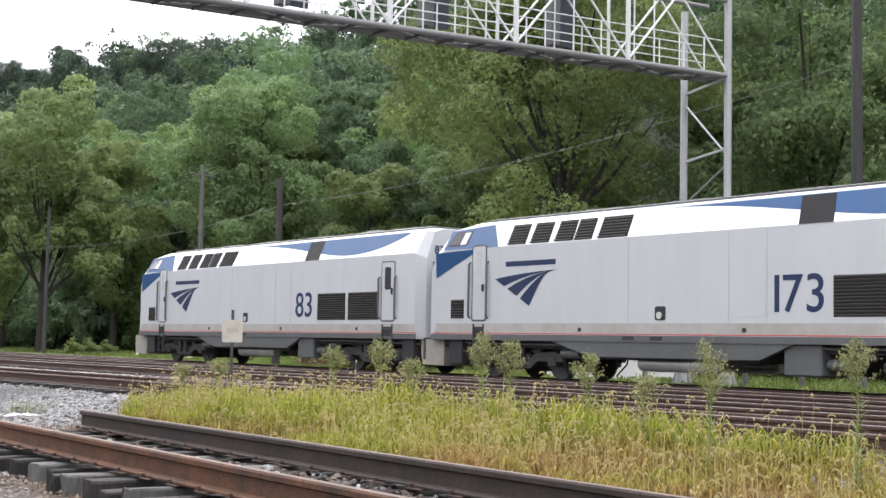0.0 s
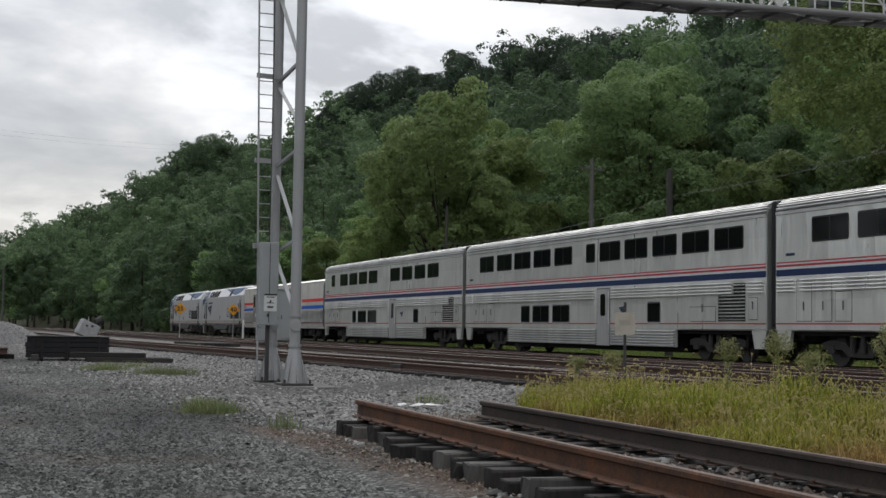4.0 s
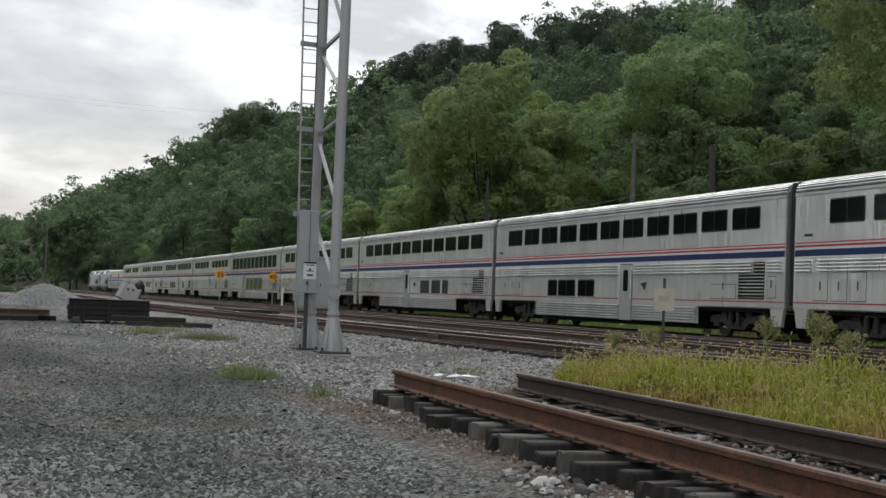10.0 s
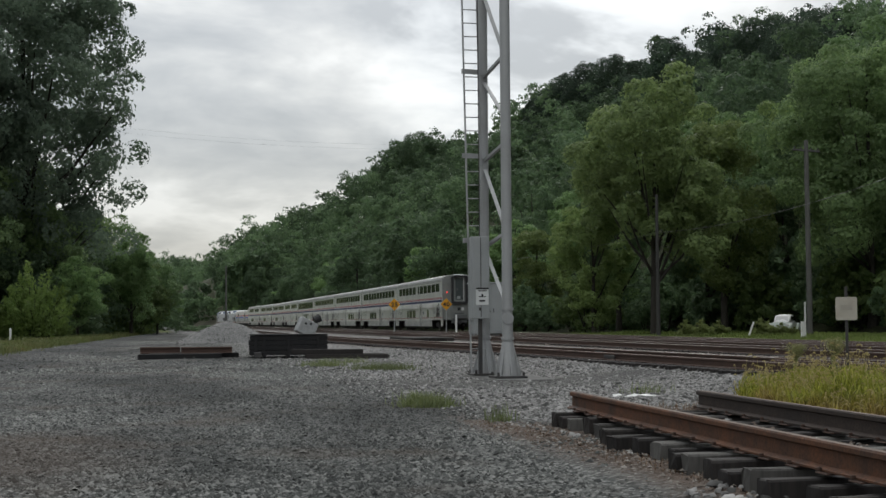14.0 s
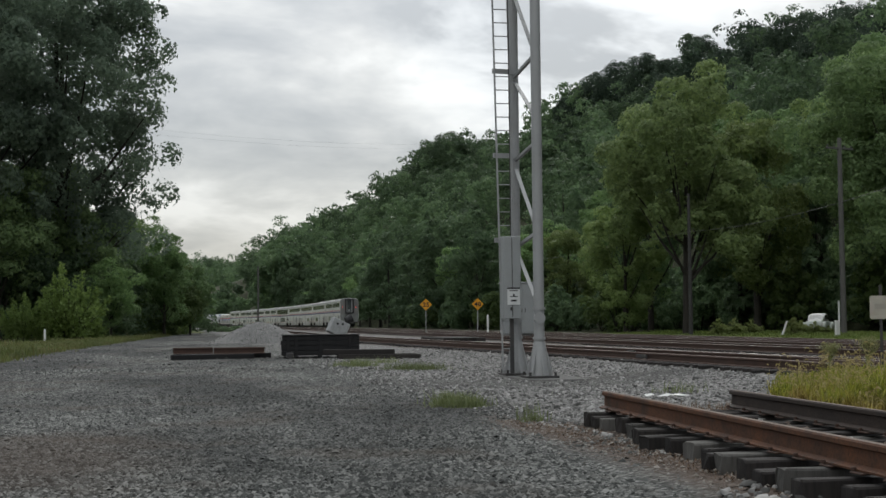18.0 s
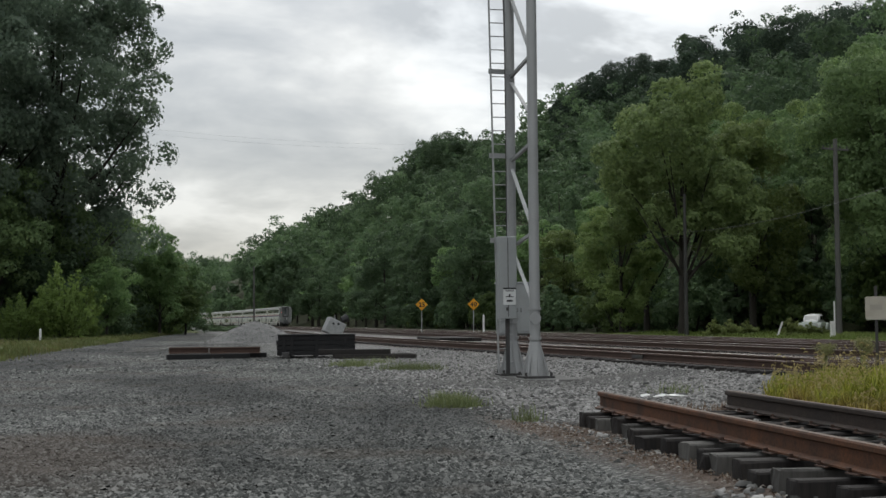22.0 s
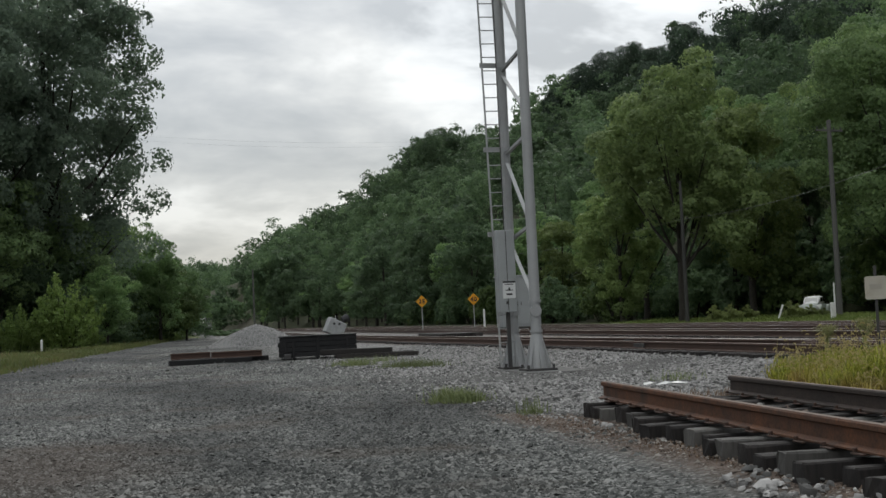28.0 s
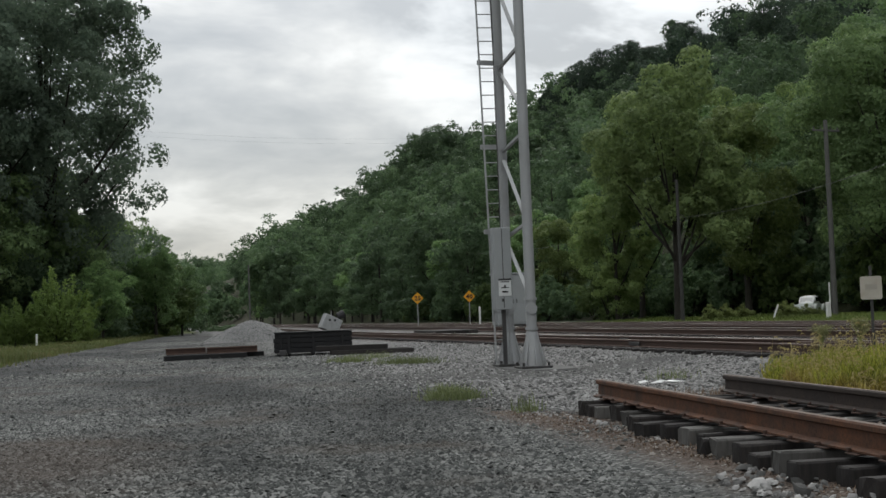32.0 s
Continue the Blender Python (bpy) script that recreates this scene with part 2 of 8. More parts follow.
def make_ground():
    k = Mat("yard_ground", 0.95, 0, 0.15)
    p = k.place()
    xyz = k.n.new("ShaderNodeSeparateXYZ")
    k.l.new(p, xyz.inputs[0])
    X, Y = xyz.outputs["X"], xyz.outputs["Y"]
    wob = k.math("MULTIPLY_ADD", k.noise(0.35, 4, 0.65, p), 3.0, -1.5)
    xw = k.math("ADD", X, wob)
    # crushed stone in two sizes
    cell = k.cells(27, "F1", p, "Color")
    edge = k.cells(27, "F1", p)
    grey = k.n.new("ShaderNodeSeparateColor")
    k.l.new(cell, grey.inputs[0])
    lot = k.ramp(grey.outputs[0], (0.0, (0.034, 0.035, 0.033)), (0.5, (0.10, 0.103, 0.097)), (0.85, (0.20, 0.20, 0.192)), (1.0, (0.36, 0.355, 0.34)))
    lot = k.mix(k.ramp(k.noise(0.16, 5, 0.6, k.stretch(p, (1.0, 0.35, 1.0))), (0.42, (0, 0, 0)), (0.56, (0.8,) * 3)), lot, (0.05, 0.052, 0.052))
    lot = k.mix(k.ramp(k.noise(0.42, 4, 0.6, p), (0.53, (0, 0, 0)), (0.70, (0.6,) * 3)), lot, (0.09, 0.074, 0.06))
    muddy = k.n.new("ShaderNodeVectorMath")
    muddy.operation = "DISTANCE"
    k.l.new(k.stretch(p, (1.0, 0.42, 0.0)), muddy.inputs[0])
    muddy.inputs[1].default_value = (-1.5, 13.8 * 0.42, 0.0)
    near_mud = k.math("SUBTRACT", 1.0, step_of(k, k.math("ADD", muddy.outputs["Value"], k.math("MULTIPLY", k.noise(1.1, 4, 0.65, p), 1.4)), 1.9, 0.9))
    lot = k.mix(k.math("MULTIPLY", near_mud, 0.65), lot, (0.075, 0.056, 0.045))
    big = k.cells(17, "F1", p, "Color")
    g2 = k.n.new("ShaderNodeSeparateColor")
    k.l.new(big, g2.inputs[0])
    ballast = k.ramp(g2.outputs[0], (0.0, (0.07, 0.067, 0.064)), (0.5, (0.16, 0.157, 0.152)), (1.0, (0.33, 0.32, 0.31)))
    rusty = k.ramp(k.noise(6, 4, 0.6, p), (0.3, (0.042, 0.034, 0.03)), (0.7, (0.10, 0.076, 0.065)))
    # bands across the yard: gravel lot, pale ballast beside the rails, rusty bed between them, grass beyond
    def step(v, at, soft):
        return step_of(k, v, at, soft)

    swing = k.math("MULTIPLY", step(Y, 48, 30), 2.6)
    c = k.mix(step(k.math("ADD", X, k.math("MULTIPLY", wob, 0.5)), 4.7, 0.9), lot, ballast)
    xs = k.math("ADD", k.math("ADD", X, swing), k.math("MULTIPLY", wob, 0.12))
    c = k.mix(k.math("MULTIPLY", step(xs, 11.5, 0.35), 0.85), c, rusty)
    between = k.math("MULTIPLY", step(xs, 14.9, 0.4), k.math("SUBTRACT", 1.0, step(X, 16.3, 0.4)))
    c = k.mix(k.math("MULTIPLY", k.math("MULTIPLY", between, step(Y, 44, 8)), 0.75), c, ballast)
    turf = k.ramp(k.noise(1.7, 5, 0.65, p), (0.3, (0.042, 0.055, 0.018)), (0.55, (0.085, 0.10, 0.033)), (0.75, (0.15, 0.15, 0.062)))
    # floor of the woods, darkened in its colour for the shade there
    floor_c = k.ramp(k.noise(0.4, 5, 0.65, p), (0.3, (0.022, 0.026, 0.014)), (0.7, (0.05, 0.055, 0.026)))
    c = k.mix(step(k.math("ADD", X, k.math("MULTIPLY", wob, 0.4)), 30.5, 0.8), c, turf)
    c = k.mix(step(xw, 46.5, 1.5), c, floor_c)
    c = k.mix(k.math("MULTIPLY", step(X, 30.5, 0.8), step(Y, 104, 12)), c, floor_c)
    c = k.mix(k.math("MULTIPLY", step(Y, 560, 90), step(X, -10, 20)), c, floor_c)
    # bare brown earth along the siding
    xn = k.math("ADD", X, k.math("MULTIPLY", wob, 0.16))
    strip = k.math("MULTIPLY", step(xn, 3.9, 0.3), k.math("SUBTRACT", 1.0, step(xn, 4.7, 0.2)))
    strip = k.math("MULTIPLY", strip, k.math("SUBTRACT", 1.0, step(Y, 18, 2.5)))
    c = k.mix(k.math("MULTIPLY", strip, 0.88), c, k.ramp(k.noise(9, 4, 0.65, p), (0.3, (0.055, 0.038, 0.029)), (0.7, (0.14, 0.10, 0.077))))
    # the verge of the lot swings with its edge, which runs away from the camera to the other side
    edge_x = k.math("MAXIMUM", k.math("MINIMUM", k.math("MULTIPLY_ADD", Y, 0.05, -9.8), 0.5), -6.7)
    past = k.math("SUBTRACT", edge_x, k.math("ADD", X, k.math("MULTIPLY", wob, 0.45)))
    # the driven lane along the verge is ground fine and dark
    lane = k.math("MULTIPLY", step(past, -3.4, 0.9), step(Y, 30, 9))
    c = k.mix(k.math("MULTIPLY", lane, 0.55), c, (0.058, 0.06, 0.061))
    c = k.mix(step(past, 0.0, 0.5), c, k.mix(k.ramp(k.noise(0.6, 4, 0.6, p), (0.42, (0, 0, 0)), (0.62, (0.85,) * 3)), turf, (0.13, 0.105, 0.06)))
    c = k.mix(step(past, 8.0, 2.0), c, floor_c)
    far_y = step(k.math("ADD", Y, wob), 205, 8)
    path = k.math("MULTIPLY", step(X, 3.5, 0.8), k.math("SUBTRACT", 1.0, step(X, 7.5, 0.8)))
    narrow = k.math("MULTIPLY", k.math("MULTIPLY", far_y, k.math("SUBTRACT", 1.0, step(X, 10, 2))), k.math("SUBTRACT", 1.0, path))
    c = k.mix(narrow, c, turf)
    # a dark patch about the foot of the mast
    spot = k.n.new("ShaderNodeVectorMath")
    spot.operation = "DISTANCE"
    flat = k.stretch(p, (0.30, 0.55, 0.0))
    k.l.new(flat, spot.inputs[0])
    spot.inputs[1].default_value = (7.9 * 0.30, 28.3 * 0.55, 0.0)
    near_mast = k.math("SUBTRACT", 1.0, step(k.math("ADD", spot.outputs["Value"], k.math("MULTIPLY", wob, 0.25)), 1.0, 0.25))
    c = k.mix(k.math("MULTIPLY", near_mast, 0.75), c, k.mix(0.5, lot, (0.06, 0.057, 0.053)))
    k.color(c)
    h = k.math("ADD", k.math("MULTIPLY", edge, -1.0), k.math("MULTIPLY", k.noise(70, 2, 0.5, p), 0.4))
    k.bump(h, 0.9, 0.035)
    return k.m


M = {}
M["ground"] = make_ground()
M["stone"] = stony("ballast_stone", (0.058, 0.057, 0.054), (0.16, 0.157, 0.152), (0.40, 0.392, 0.378))
M["grit"] = stony("lot_stone", (0.022, 0.024, 0.023), (0.098, 0.102, 0.097), (0.30, 0.30, 0.285), 0.9, True)


def make_rust(name, a, b, c, shine=False):
    k = Mat(name, 0.8, 0.25, 0.4)
    n1, n2 = k.noise(3.0, 5, 0.65), k.noise(40, 4, 0.7)
    col = k.mix(k.ramp(n1, (0.3, (0, 0, 0)), (0.7, (1, 1, 1))), a, b)
    col = k.mix(k.ramp(n2, (0.45, (0, 0, 0)), (0.75, (0.8,) * 3)), col, c)
    k.color(col).rough(n2, 0.6, 0.95).bump(n2, 0.35, 0.004)
    return k.m


M["rail"] = make_rust("rusted_rail", (0.062, 0.038, 0.03), (0.095, 0.055, 0.04), (0.045, 0.034, 0.03))
M["dark_rail"] = make_rust("dark_rusted_rail", (0.030, 0.024, 0.021), (0.06, 0.042, 0.033), (0.025, 0.020, 0.018))
M["stub_rail"] = make_rust("orange_rusted_rail", (0.046, 0.028, 0.021), (0.165, 0.066, 0.028), (0.034, 0.026, 0.023))
M["rail_top"] = painted("worn_rail_head", (0.40, 0.37, 0.35), 0.38, 0.75, 0.5, (0.12, 0.08, 0.06), 2.0)
M["dull_head"] = painted("dull_rail_head", (0.20, 0.155, 0.13), 0.55, 0.4, 0.5, (0.09, 0.06, 0.045), 2.0)
M["tie"] = wooden("creosoted_tie", (0.022, 0.02, 0.02), (0.05, 0.044, 0.04))
M["grey_tie"] = wooden("weathered_grey_tie", (0.075, 0.071, 0.067), (0.145, 0.14, 0.13))
M["galv"] = painted("galvanised_steel", (0.36, 0.365, 0.365), 0.5, 0.35, 0.4, (0.19, 0.185, 0.175), 0.9)
M["white_steel"] = painted("pale_painted_steel", (0.62, 0.62, 0.61), 0.5, 0.1, 0.25, (0.25, 0.24, 0.23), 0.8)
M["dark_steel"] = painted("dark_steel", (0.045, 0.044, 0.045), 0.6, 0.2, 0.6, (0.10, 0.085, 0.07))
M["black"] = painted("black_rubber", (0.018, 0.018, 0.02), 0.7, 0, 0.2, (0.05, 0.045, 0.04))
M["signal_black"] = painted("signal_black", (0.02, 0.023, 0.035), 0.5, 0, 0.1)
M["bark"] = wooden("tree_bark", (0.026, 0.023, 0.019), (0.06, 0.054, 0.044), (6, 6, 1.5))
M["pole"] = wooden("utility_pole_wood", (0.12, 0.118, 0.11), (0.23, 0.225, 0.21), (9, 9, 0.6))
M["dark_pole"] = wooden("dark_pole_wood", (0.04, 0.04, 0.037), (0.085, 0.083, 0.077), (9, 9, 0.6))
M["stub_head"] = make_rust("brown_railhead", (0.10, 0.07, 0.055), (0.16, 0.115, 0.09), (0.07, 0.05, 0.04))
# leaf_a to leaf_d are raised and blued to stand in for haze
M["leaf_a"] = leafy("maple_leaves", (0.1254, 0.2108, 0.0828), (0.2948, 0.4366, 0.1693))
M["leaf_b"] = leafy("locust_leaves", (0.1609, 0.2408, 0.0837), (0.3825, 0.4843, 0.1726))
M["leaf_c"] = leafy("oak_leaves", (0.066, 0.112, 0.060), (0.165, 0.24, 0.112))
M["leaf_o"] = leafy("dull_olive_leaves", (0.142, 0.205, 0.08), (0.33, 0.42, 0.16))
# lightened and greyed in the colour to stand in for haze on these trees
M["leaf_s"] = leafy("sycamore_leaves", (0.125, 0.175, 0.13), (0.25, 0.325, 0.21), 0.6)
M["leaf_f"] = leafy("olive_leaves", (0.1064, 0.1512, 0.0504), (0.2464, 0.3136, 0.1008))
M["leaf_g"] = leafy("ash_leaves", (0.1288, 0.2038, 0.0829), (0.3192, 0.4368, 0.1792))
M["leaf_h"] = leafy("willow_leaves", (0.1078, 0.1456, 0.0485), (0.2697, 0.3345, 0.1078))
# darker leaf tone for the upper slope and the crest
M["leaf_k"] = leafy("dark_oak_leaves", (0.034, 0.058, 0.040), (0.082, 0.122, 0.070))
M["leaf_e"] = leafy("walnut_leaves", (0.084, 0.1329, 0.0526), (0.2183, 0.296, 0.1129))
M["leaf_d"] = leafy("shade_leaves", (0.0829, 0.1434, 0.0739), (0.2072, 0.2968, 0.1366))


# ---- shapes ----
class Shape:
    """Gathers faces into one mesh."""

    def __init__(self):
        self.v, self.f = [], []

    def add(self, verts, faces):
        k = len(self.v)
        self.v += [tuple(p) for p in verts]
        self.f += [tuple(i + k for i in f) for f in faces]
        return self

    def box(self, x0, x1, y0, y1, z0, z1, c=0.0):
        """A box, its edges cut off by c."""
        if c <= 0:
            v = [(x, y, z) for x in (x0, x1) for y in (y0, y1) for z in (z0, z1)]
            return self.add(v, [(0, 1, 3, 2), (4, 6, 7, 5), (0, 4, 5, 1), (2, 3, 7, 6), (0, 2, 6, 4), (1, 5, 7, 3)])
        lo, hi, v, idx = (x0, y0, z0), (x1, y1, z1), [], {}
        for s in range(8):
            sg = (s & 1, s >> 1 & 1, s >> 2 & 1)
            for ax in range(3):
                p = [0, 0, 0]
                for d in range(3):
                    edge = hi[d] if sg[d] else lo[d]
                    p[d] = edge if d == ax else edge + (-c if sg[d] else c)
                idx[s, ax] = len(v)
                v.append(p)
        f = []
        for ax in range(3):
            a, b = [d for d in range(3) if d != ax]
            for side in (0, 1):
                ring = [side << ax | i << a | j << b for i, j in ((0, 0), (1, 0), (1, 1), (0, 1))]
                q = [idx[s, ax] for s in ring]
                flip = (side == 0) ^ (ax == 1)
                f.append(tuple(q[::-1] if flip else q))
        for ax in range(3):
            a, b = [d for d in range(3) if d != ax]
            for i in (0, 1):
                for j in (0, 1):
                    s0 = i << a | j << b
                    s1 = s0 | 1 << ax
                    f.append((idx[s0, a], idx[s1, a], idx[s1, b], idx[s0, b]))
        for s in range(8):
            f.append((idx[s, 0], idx[s, 1], idx[s, 2]))
        return self.add(v, f)

    def tube(self, path, radii, n=8, caps=True):
        """A round bar along the points of path."""
        path = [Vector(p) for p in path]
        if isinstance(radii, (int, float)):
            radii = [radii] * len(path)
        v, f = [], []
        for k, p in enumerate(path):
            d = (path[min(k + 1, len(path) - 1)] - path[max(k - 1, 0)]).normalized()
            side = d.cross(Vector((0, 0, 1)) if abs(d.z) < 0.9 else Vector((0, 1, 0))).normalized()
            up = side.cross(d)
            for i in range(n):
                a = 2 * math.pi * i / n
                v.append(p + (side * math.cos(a) + up * math.sin(a)) * radii[k])
            if k:
                o = (k - 1) * n
                f += [(o + i, o + (i + 1) % n, o + n + (i + 1) % n, o + n + i) for i in range(n)]
        if caps:
            f += [tuple(range(n))[::-1], tuple((len(path) - 1) * n + i for i in range(n))]
        return self.add(v, f)

    def bar(self, a, b, w, h=None):
        """A square bar from a to b."""
        a, b, h = Vector(a), Vector(b), h or w
        d = (b - a).normalized()
        side = d.cross(Vector((0, 0, 1)) if abs(d.z) < 0.95 else Vector((0, 1, 0))).normalized() * w / 2
        up = side.cross(d).normalized() * h / 2
        v = [p + s * side + u * up for p in (a, b) for s, u in ((-1, -1), (1, -1), (1, 1), (-1, 1))]
        return self.add(v, [(3, 2, 1, 0), (4, 5, 6, 7), (0, 1, 5, 4), (1, 2, 6, 5), (2, 3, 7, 6), (3, 0, 4, 7)])

    def sweep(self, profile, stations, closed=True, caps=True):
        """A profile of (x, z) carried along y: stations are (y, scale_x, scale_z, dx, dz) or a bare y."""
        n, v, f = len(profile), [], []
        for k, s in enumerate(stations):
            y, sx, sz, dx, dz = s if isinstance(s, tuple) else (s, 1, 1, 0, 0)
            v += [(x * sx + dx, y, z * sz + dz) for x, z in profile]
            if k:
                o = (k - 1) * n
                f += [(o + i, o + (i + 1) % n, o + n + (i + 1) % n, o + n + i) for i in range(n if closed else n - 1)]
        if caps:
            f += [tuple(range(n))[::-1], tuple((len(stations) - 1) * n + i for i in range(n))]
        return self.add(v, f)

    def plate(self, outline, x0, x1):
        """An outline of (y, z) given a thickness across x."""
        n = len(outline)
        v = [(x, y, z) for x in (x0, x1) for y, z in outline]
        f = [tuple(range(n)), tuple(range(2 * n - 1, n - 1, -1))]
        f += [(i, i + n, (i + 1) % n + n, (i + 1) % n) for i in range(n)]
        return self.add(v, f)

    def blob(self, c, r, rng, n=0):
        """A rough stone: an octahedron with its corners pushed about."""
        v = [(c[0] + d[0] * r[0] * rng.uniform(.7, 1.2), c[1] + d[1] * r[1] * rng.uniform(.7, 1.2), c[2] + d[2] * r[2] * rng.uniform(.7, 1.2))
             for d in ((1, 0, 0), (0, 1, 0), (-1, 0, 0), (0, -1, 0), (0, 0, 1), (0, 0, -1))]
        return self.add(v, [(0, 1, 4), (1, 2, 4), (2, 3, 4), (3, 0, 4), (1, 0, 5), (2, 1, 5), (3, 2, 5), (0, 3, 5)])

    def moved(self, m):
        self.v = [tuple(m @ Vector(p)) for p in self.v]
        return self

    def mesh(self, name, mat, smooth=0.0):
        me = bpy.data.meshes.new(name)
        me.from_pydata(self.v, [], self.f)
        bm = bmesh.new()
        bm.from_mesh(me)
        bmesh.ops.recalc_face_normals(bm, faces=bm.faces)
        if smooth:
            for fc in bm.faces:
                fc.smooth = True
            for ed in bm.edges:
                if len(ed.link_faces) == 2 and ed.calc_face_angle(0) > smooth:
                    ed.smooth = False
        bm.to_mesh(me)
        bm.free()
        me.materials.append(mat)
        return me


def part(name, shape, material, parent=None, label="", smooth=0.0):
    """Links a shape as one mesh object, under a thing or a part."""
    me = shape if isinstance(shape, bpy.types.Mesh) else shape.mesh(name, M[material], smooth)
    ob = new(name, me)
    if parent:
        ob.parent = parent
    return tagged(ob, label) if label else ob


def empty(name, m=None, label="", category="", group="", kind=""):
    ob = new(name)
    if m is not None:
        ob.matrix_basis = m
    return tagged(ob, label, category, group, kind)


def bulk(name, quads, material):
    """One mesh out of an array of faces, each of 3 or 4 corners."""
    quads = np.asarray(quads, np.float32)
    n, c = quads.shape[:2]
    me = bpy.data.meshes.new(name)
    me.vertices.add(n * c)
    me.vertices.foreach_set("co", quads.ravel())
    me.loops.add(n * c)
    me.loops.foreach_set("vertex_index", np.arange(n * c, dtype=np.int32))
    me.polygons.add(n)
    me.polygons.foreach_set("loop_start", np.arange(0, n * c, c, dtype=np.int32))
    me.update(calc_edges=True)
    me.materials.append(M[material])
    return me


# ---- the plan: x across the tracks, y along them ----
RAIL = 0.47                    # height of the rail heads
SECOND, OUTER = 18.15, 25.61   # the middle of two of the tracks, 50 m along the line
TRAIN_RAIL = 0.44              # the outermost track lies a little lower


def bend(y):
    """How far the tracks swing aside from their straight line at y."""
    s = 0.005 * (y - 50)
    d = max(y - 275, 0)
    near = d * d / 2850 if d < 137 else 6.585 + 0.096 * (d - 137)
    return s - max(near, max(y - 290, 0) ** 2 / 3000)


NEAR_LINE = ((-60, 13.0), (0, 12.95), (10, 12.85), (20, 12.65), (30, 12.4), (40, 12.05), (50, 11.5), (60, 10.95), (70, 10.5), (80, 10.2), (95, 10.1), (120, 10.3), (170, 10.9))


def along(table, y):
    """A smooth curve through the rows of a table."""
    if y <= table[0][0]:
        return table[0][1]
    for i in range(len(table) - 1):
        (y0, x0), (y1, x1) = table[i], table[i + 1]
        if y < y1:
            before, after = table[max(i - 1, 0)], table[min(i + 2, len(table) - 1)]
            m0, m1 = (x1 - before[1]) / (y1 - before[0]), (after[1] - x0) / (after[0] - y0)
            d, k = y1 - y0, (y - y0) / (y1 - y0)
            return (2 * k ** 3 - 3 * k * k + 1) * x0 + (k ** 3 - 2 * k * k + k) * m0 * d + (3 * k * k - 2 * k ** 3) * x1 + (k ** 3 - k * k) * m1 * d
    return table[-1][1]


def line_x(n, y):
    """Where the middle of track n lies at y: the first one swings off towards the lot, the others bear round together."""
    if n == 0:
        return along(NEAR_LINE, y)
    if n == 1:
        return SECOND + bend(y)
    if n == 2:
        return (line_x(1, y) + line_x(3, y)) / 2
    return OUTER + bend(y) + 0.0148 * (min(max(y, -60), 150) - 50) - 0.24 * smooth_step(y, 150, 290)


def smooth_step(v, a, b):
    k = min(max((v - a) / (b - a), 0), 1)
    return k * k * (3 - 2 * k)


RIDGE = ((60, 40), (110, 40), (208, 42), (244, 45), (328, 54), (421, 56), (490, 53), (550, 59), (610, 50), (737, 36), (850, 26), (1000, 18), (1500, 18))


def crest(y):
    """Height of the wooded ridge beyond the tracks."""
    for (y0, h0), (y1, h1) in zip(RIDGE, RIDGE[1:]):
        if y < y1:
            return h0 + (h1 - h0) * min(max((y - y0) / (y1 - y0), 0), 1)
    return RIDGE[-1][1]


def ground_z(x, y):
    u = x - (bend(y) if y > 0 else 0)
    w = x - along(NEAR_LINE, y)
    z = 0.20 * smooth_step(w, -3.6, -1.5)
    z += 0.06 * smooth_step(w, -1.5, -1.1) - 0.10 * smooth_step(u, 28.6, 30.5)
    z += 0.10 * smooth_step(u, 31, 46)
    if -6 < y < 17.5:            # the low bed of the siding
        z += 0.08 * (1 - smooth_step(abs(x - 5.60 + (15.3 - y) * 0.052), 1.05, 1.8)) * (1 - smooth_step(y, 15.6, 17.5))
    if u > 44:
        z += crest(y) * min(max((u - 50) / 78, 0), 1)
    if x < -14:
        z += 14 * smooth_step(-x, 14, 160)
    if y > 850:
        z += 30 * smooth_step(y, 850, 1500)
    if w < -3.4 and y < 120:
        z += 0.05 * noise.noise((x * 0.25, y * 0.25, 0)) + 0.015 * noise.noise((x * 1.4, y * 1.4, 3))
    return z


def build_ground():
    xs = sorted({*np.arange(-12, 34, 0.5).round(2), *np.arange(34, 60, 2.0), *np.arange(60, 200, 7.0), *np.arange(200, 3001, 200.0),
                 *(-np.arange(12, 40, 3.0)), *(-np.arange(40, 200, 16.0)), *(-np.arange(200, 3001, 200.0))})
    ys = sorted({*np.arange(0, 60, 0.6).round(2), *np.arange(60, 140, 2.0), *np.arange(140, 420, 7.0), *np.arange(420, 900, 24.0),
                 *np.arange(900, 3601, 150.0), *(-np.arange(3, 60, 6.0)), *(-np.arange(60, 2001, 200.0))})
    v = [(x, y, ground_z(x, y)) for y in ys for x in xs]
    n = len(xs)
    f = [(j * n + i, j * n + i + 1, (j + 1) * n + i + 1, (j + 1) * n + i) for j in range(len(ys) - 1) for i in range(n - 1)]
    me = bpy.data.meshes.new("ground")
    me.from_pydata(v, [], f)
    for p in me.polygons:
        p.use_smooth = True
    me.materials.append(M["ground"])
    tagged(new("ground", me), "grey crushed-stone yard with pale ballast, grassy verges and a wooded slope", "ground", kind="structure")


build_ground()

RAIL_PROFILE = [(-0.07, 0), (0.07, 0), (0.07, 0.012), (0.012, 0.03), (0.009, 0.125), (0.036, 0.137), (0.036, 0.166),
                (0.028, 0.178), (-0.028, 0.178), (-0.036, 0.166), (-0.036, 0.137), (-0.009, 0.125), (-0.012, 0.03), (-0.07, 0.012)]


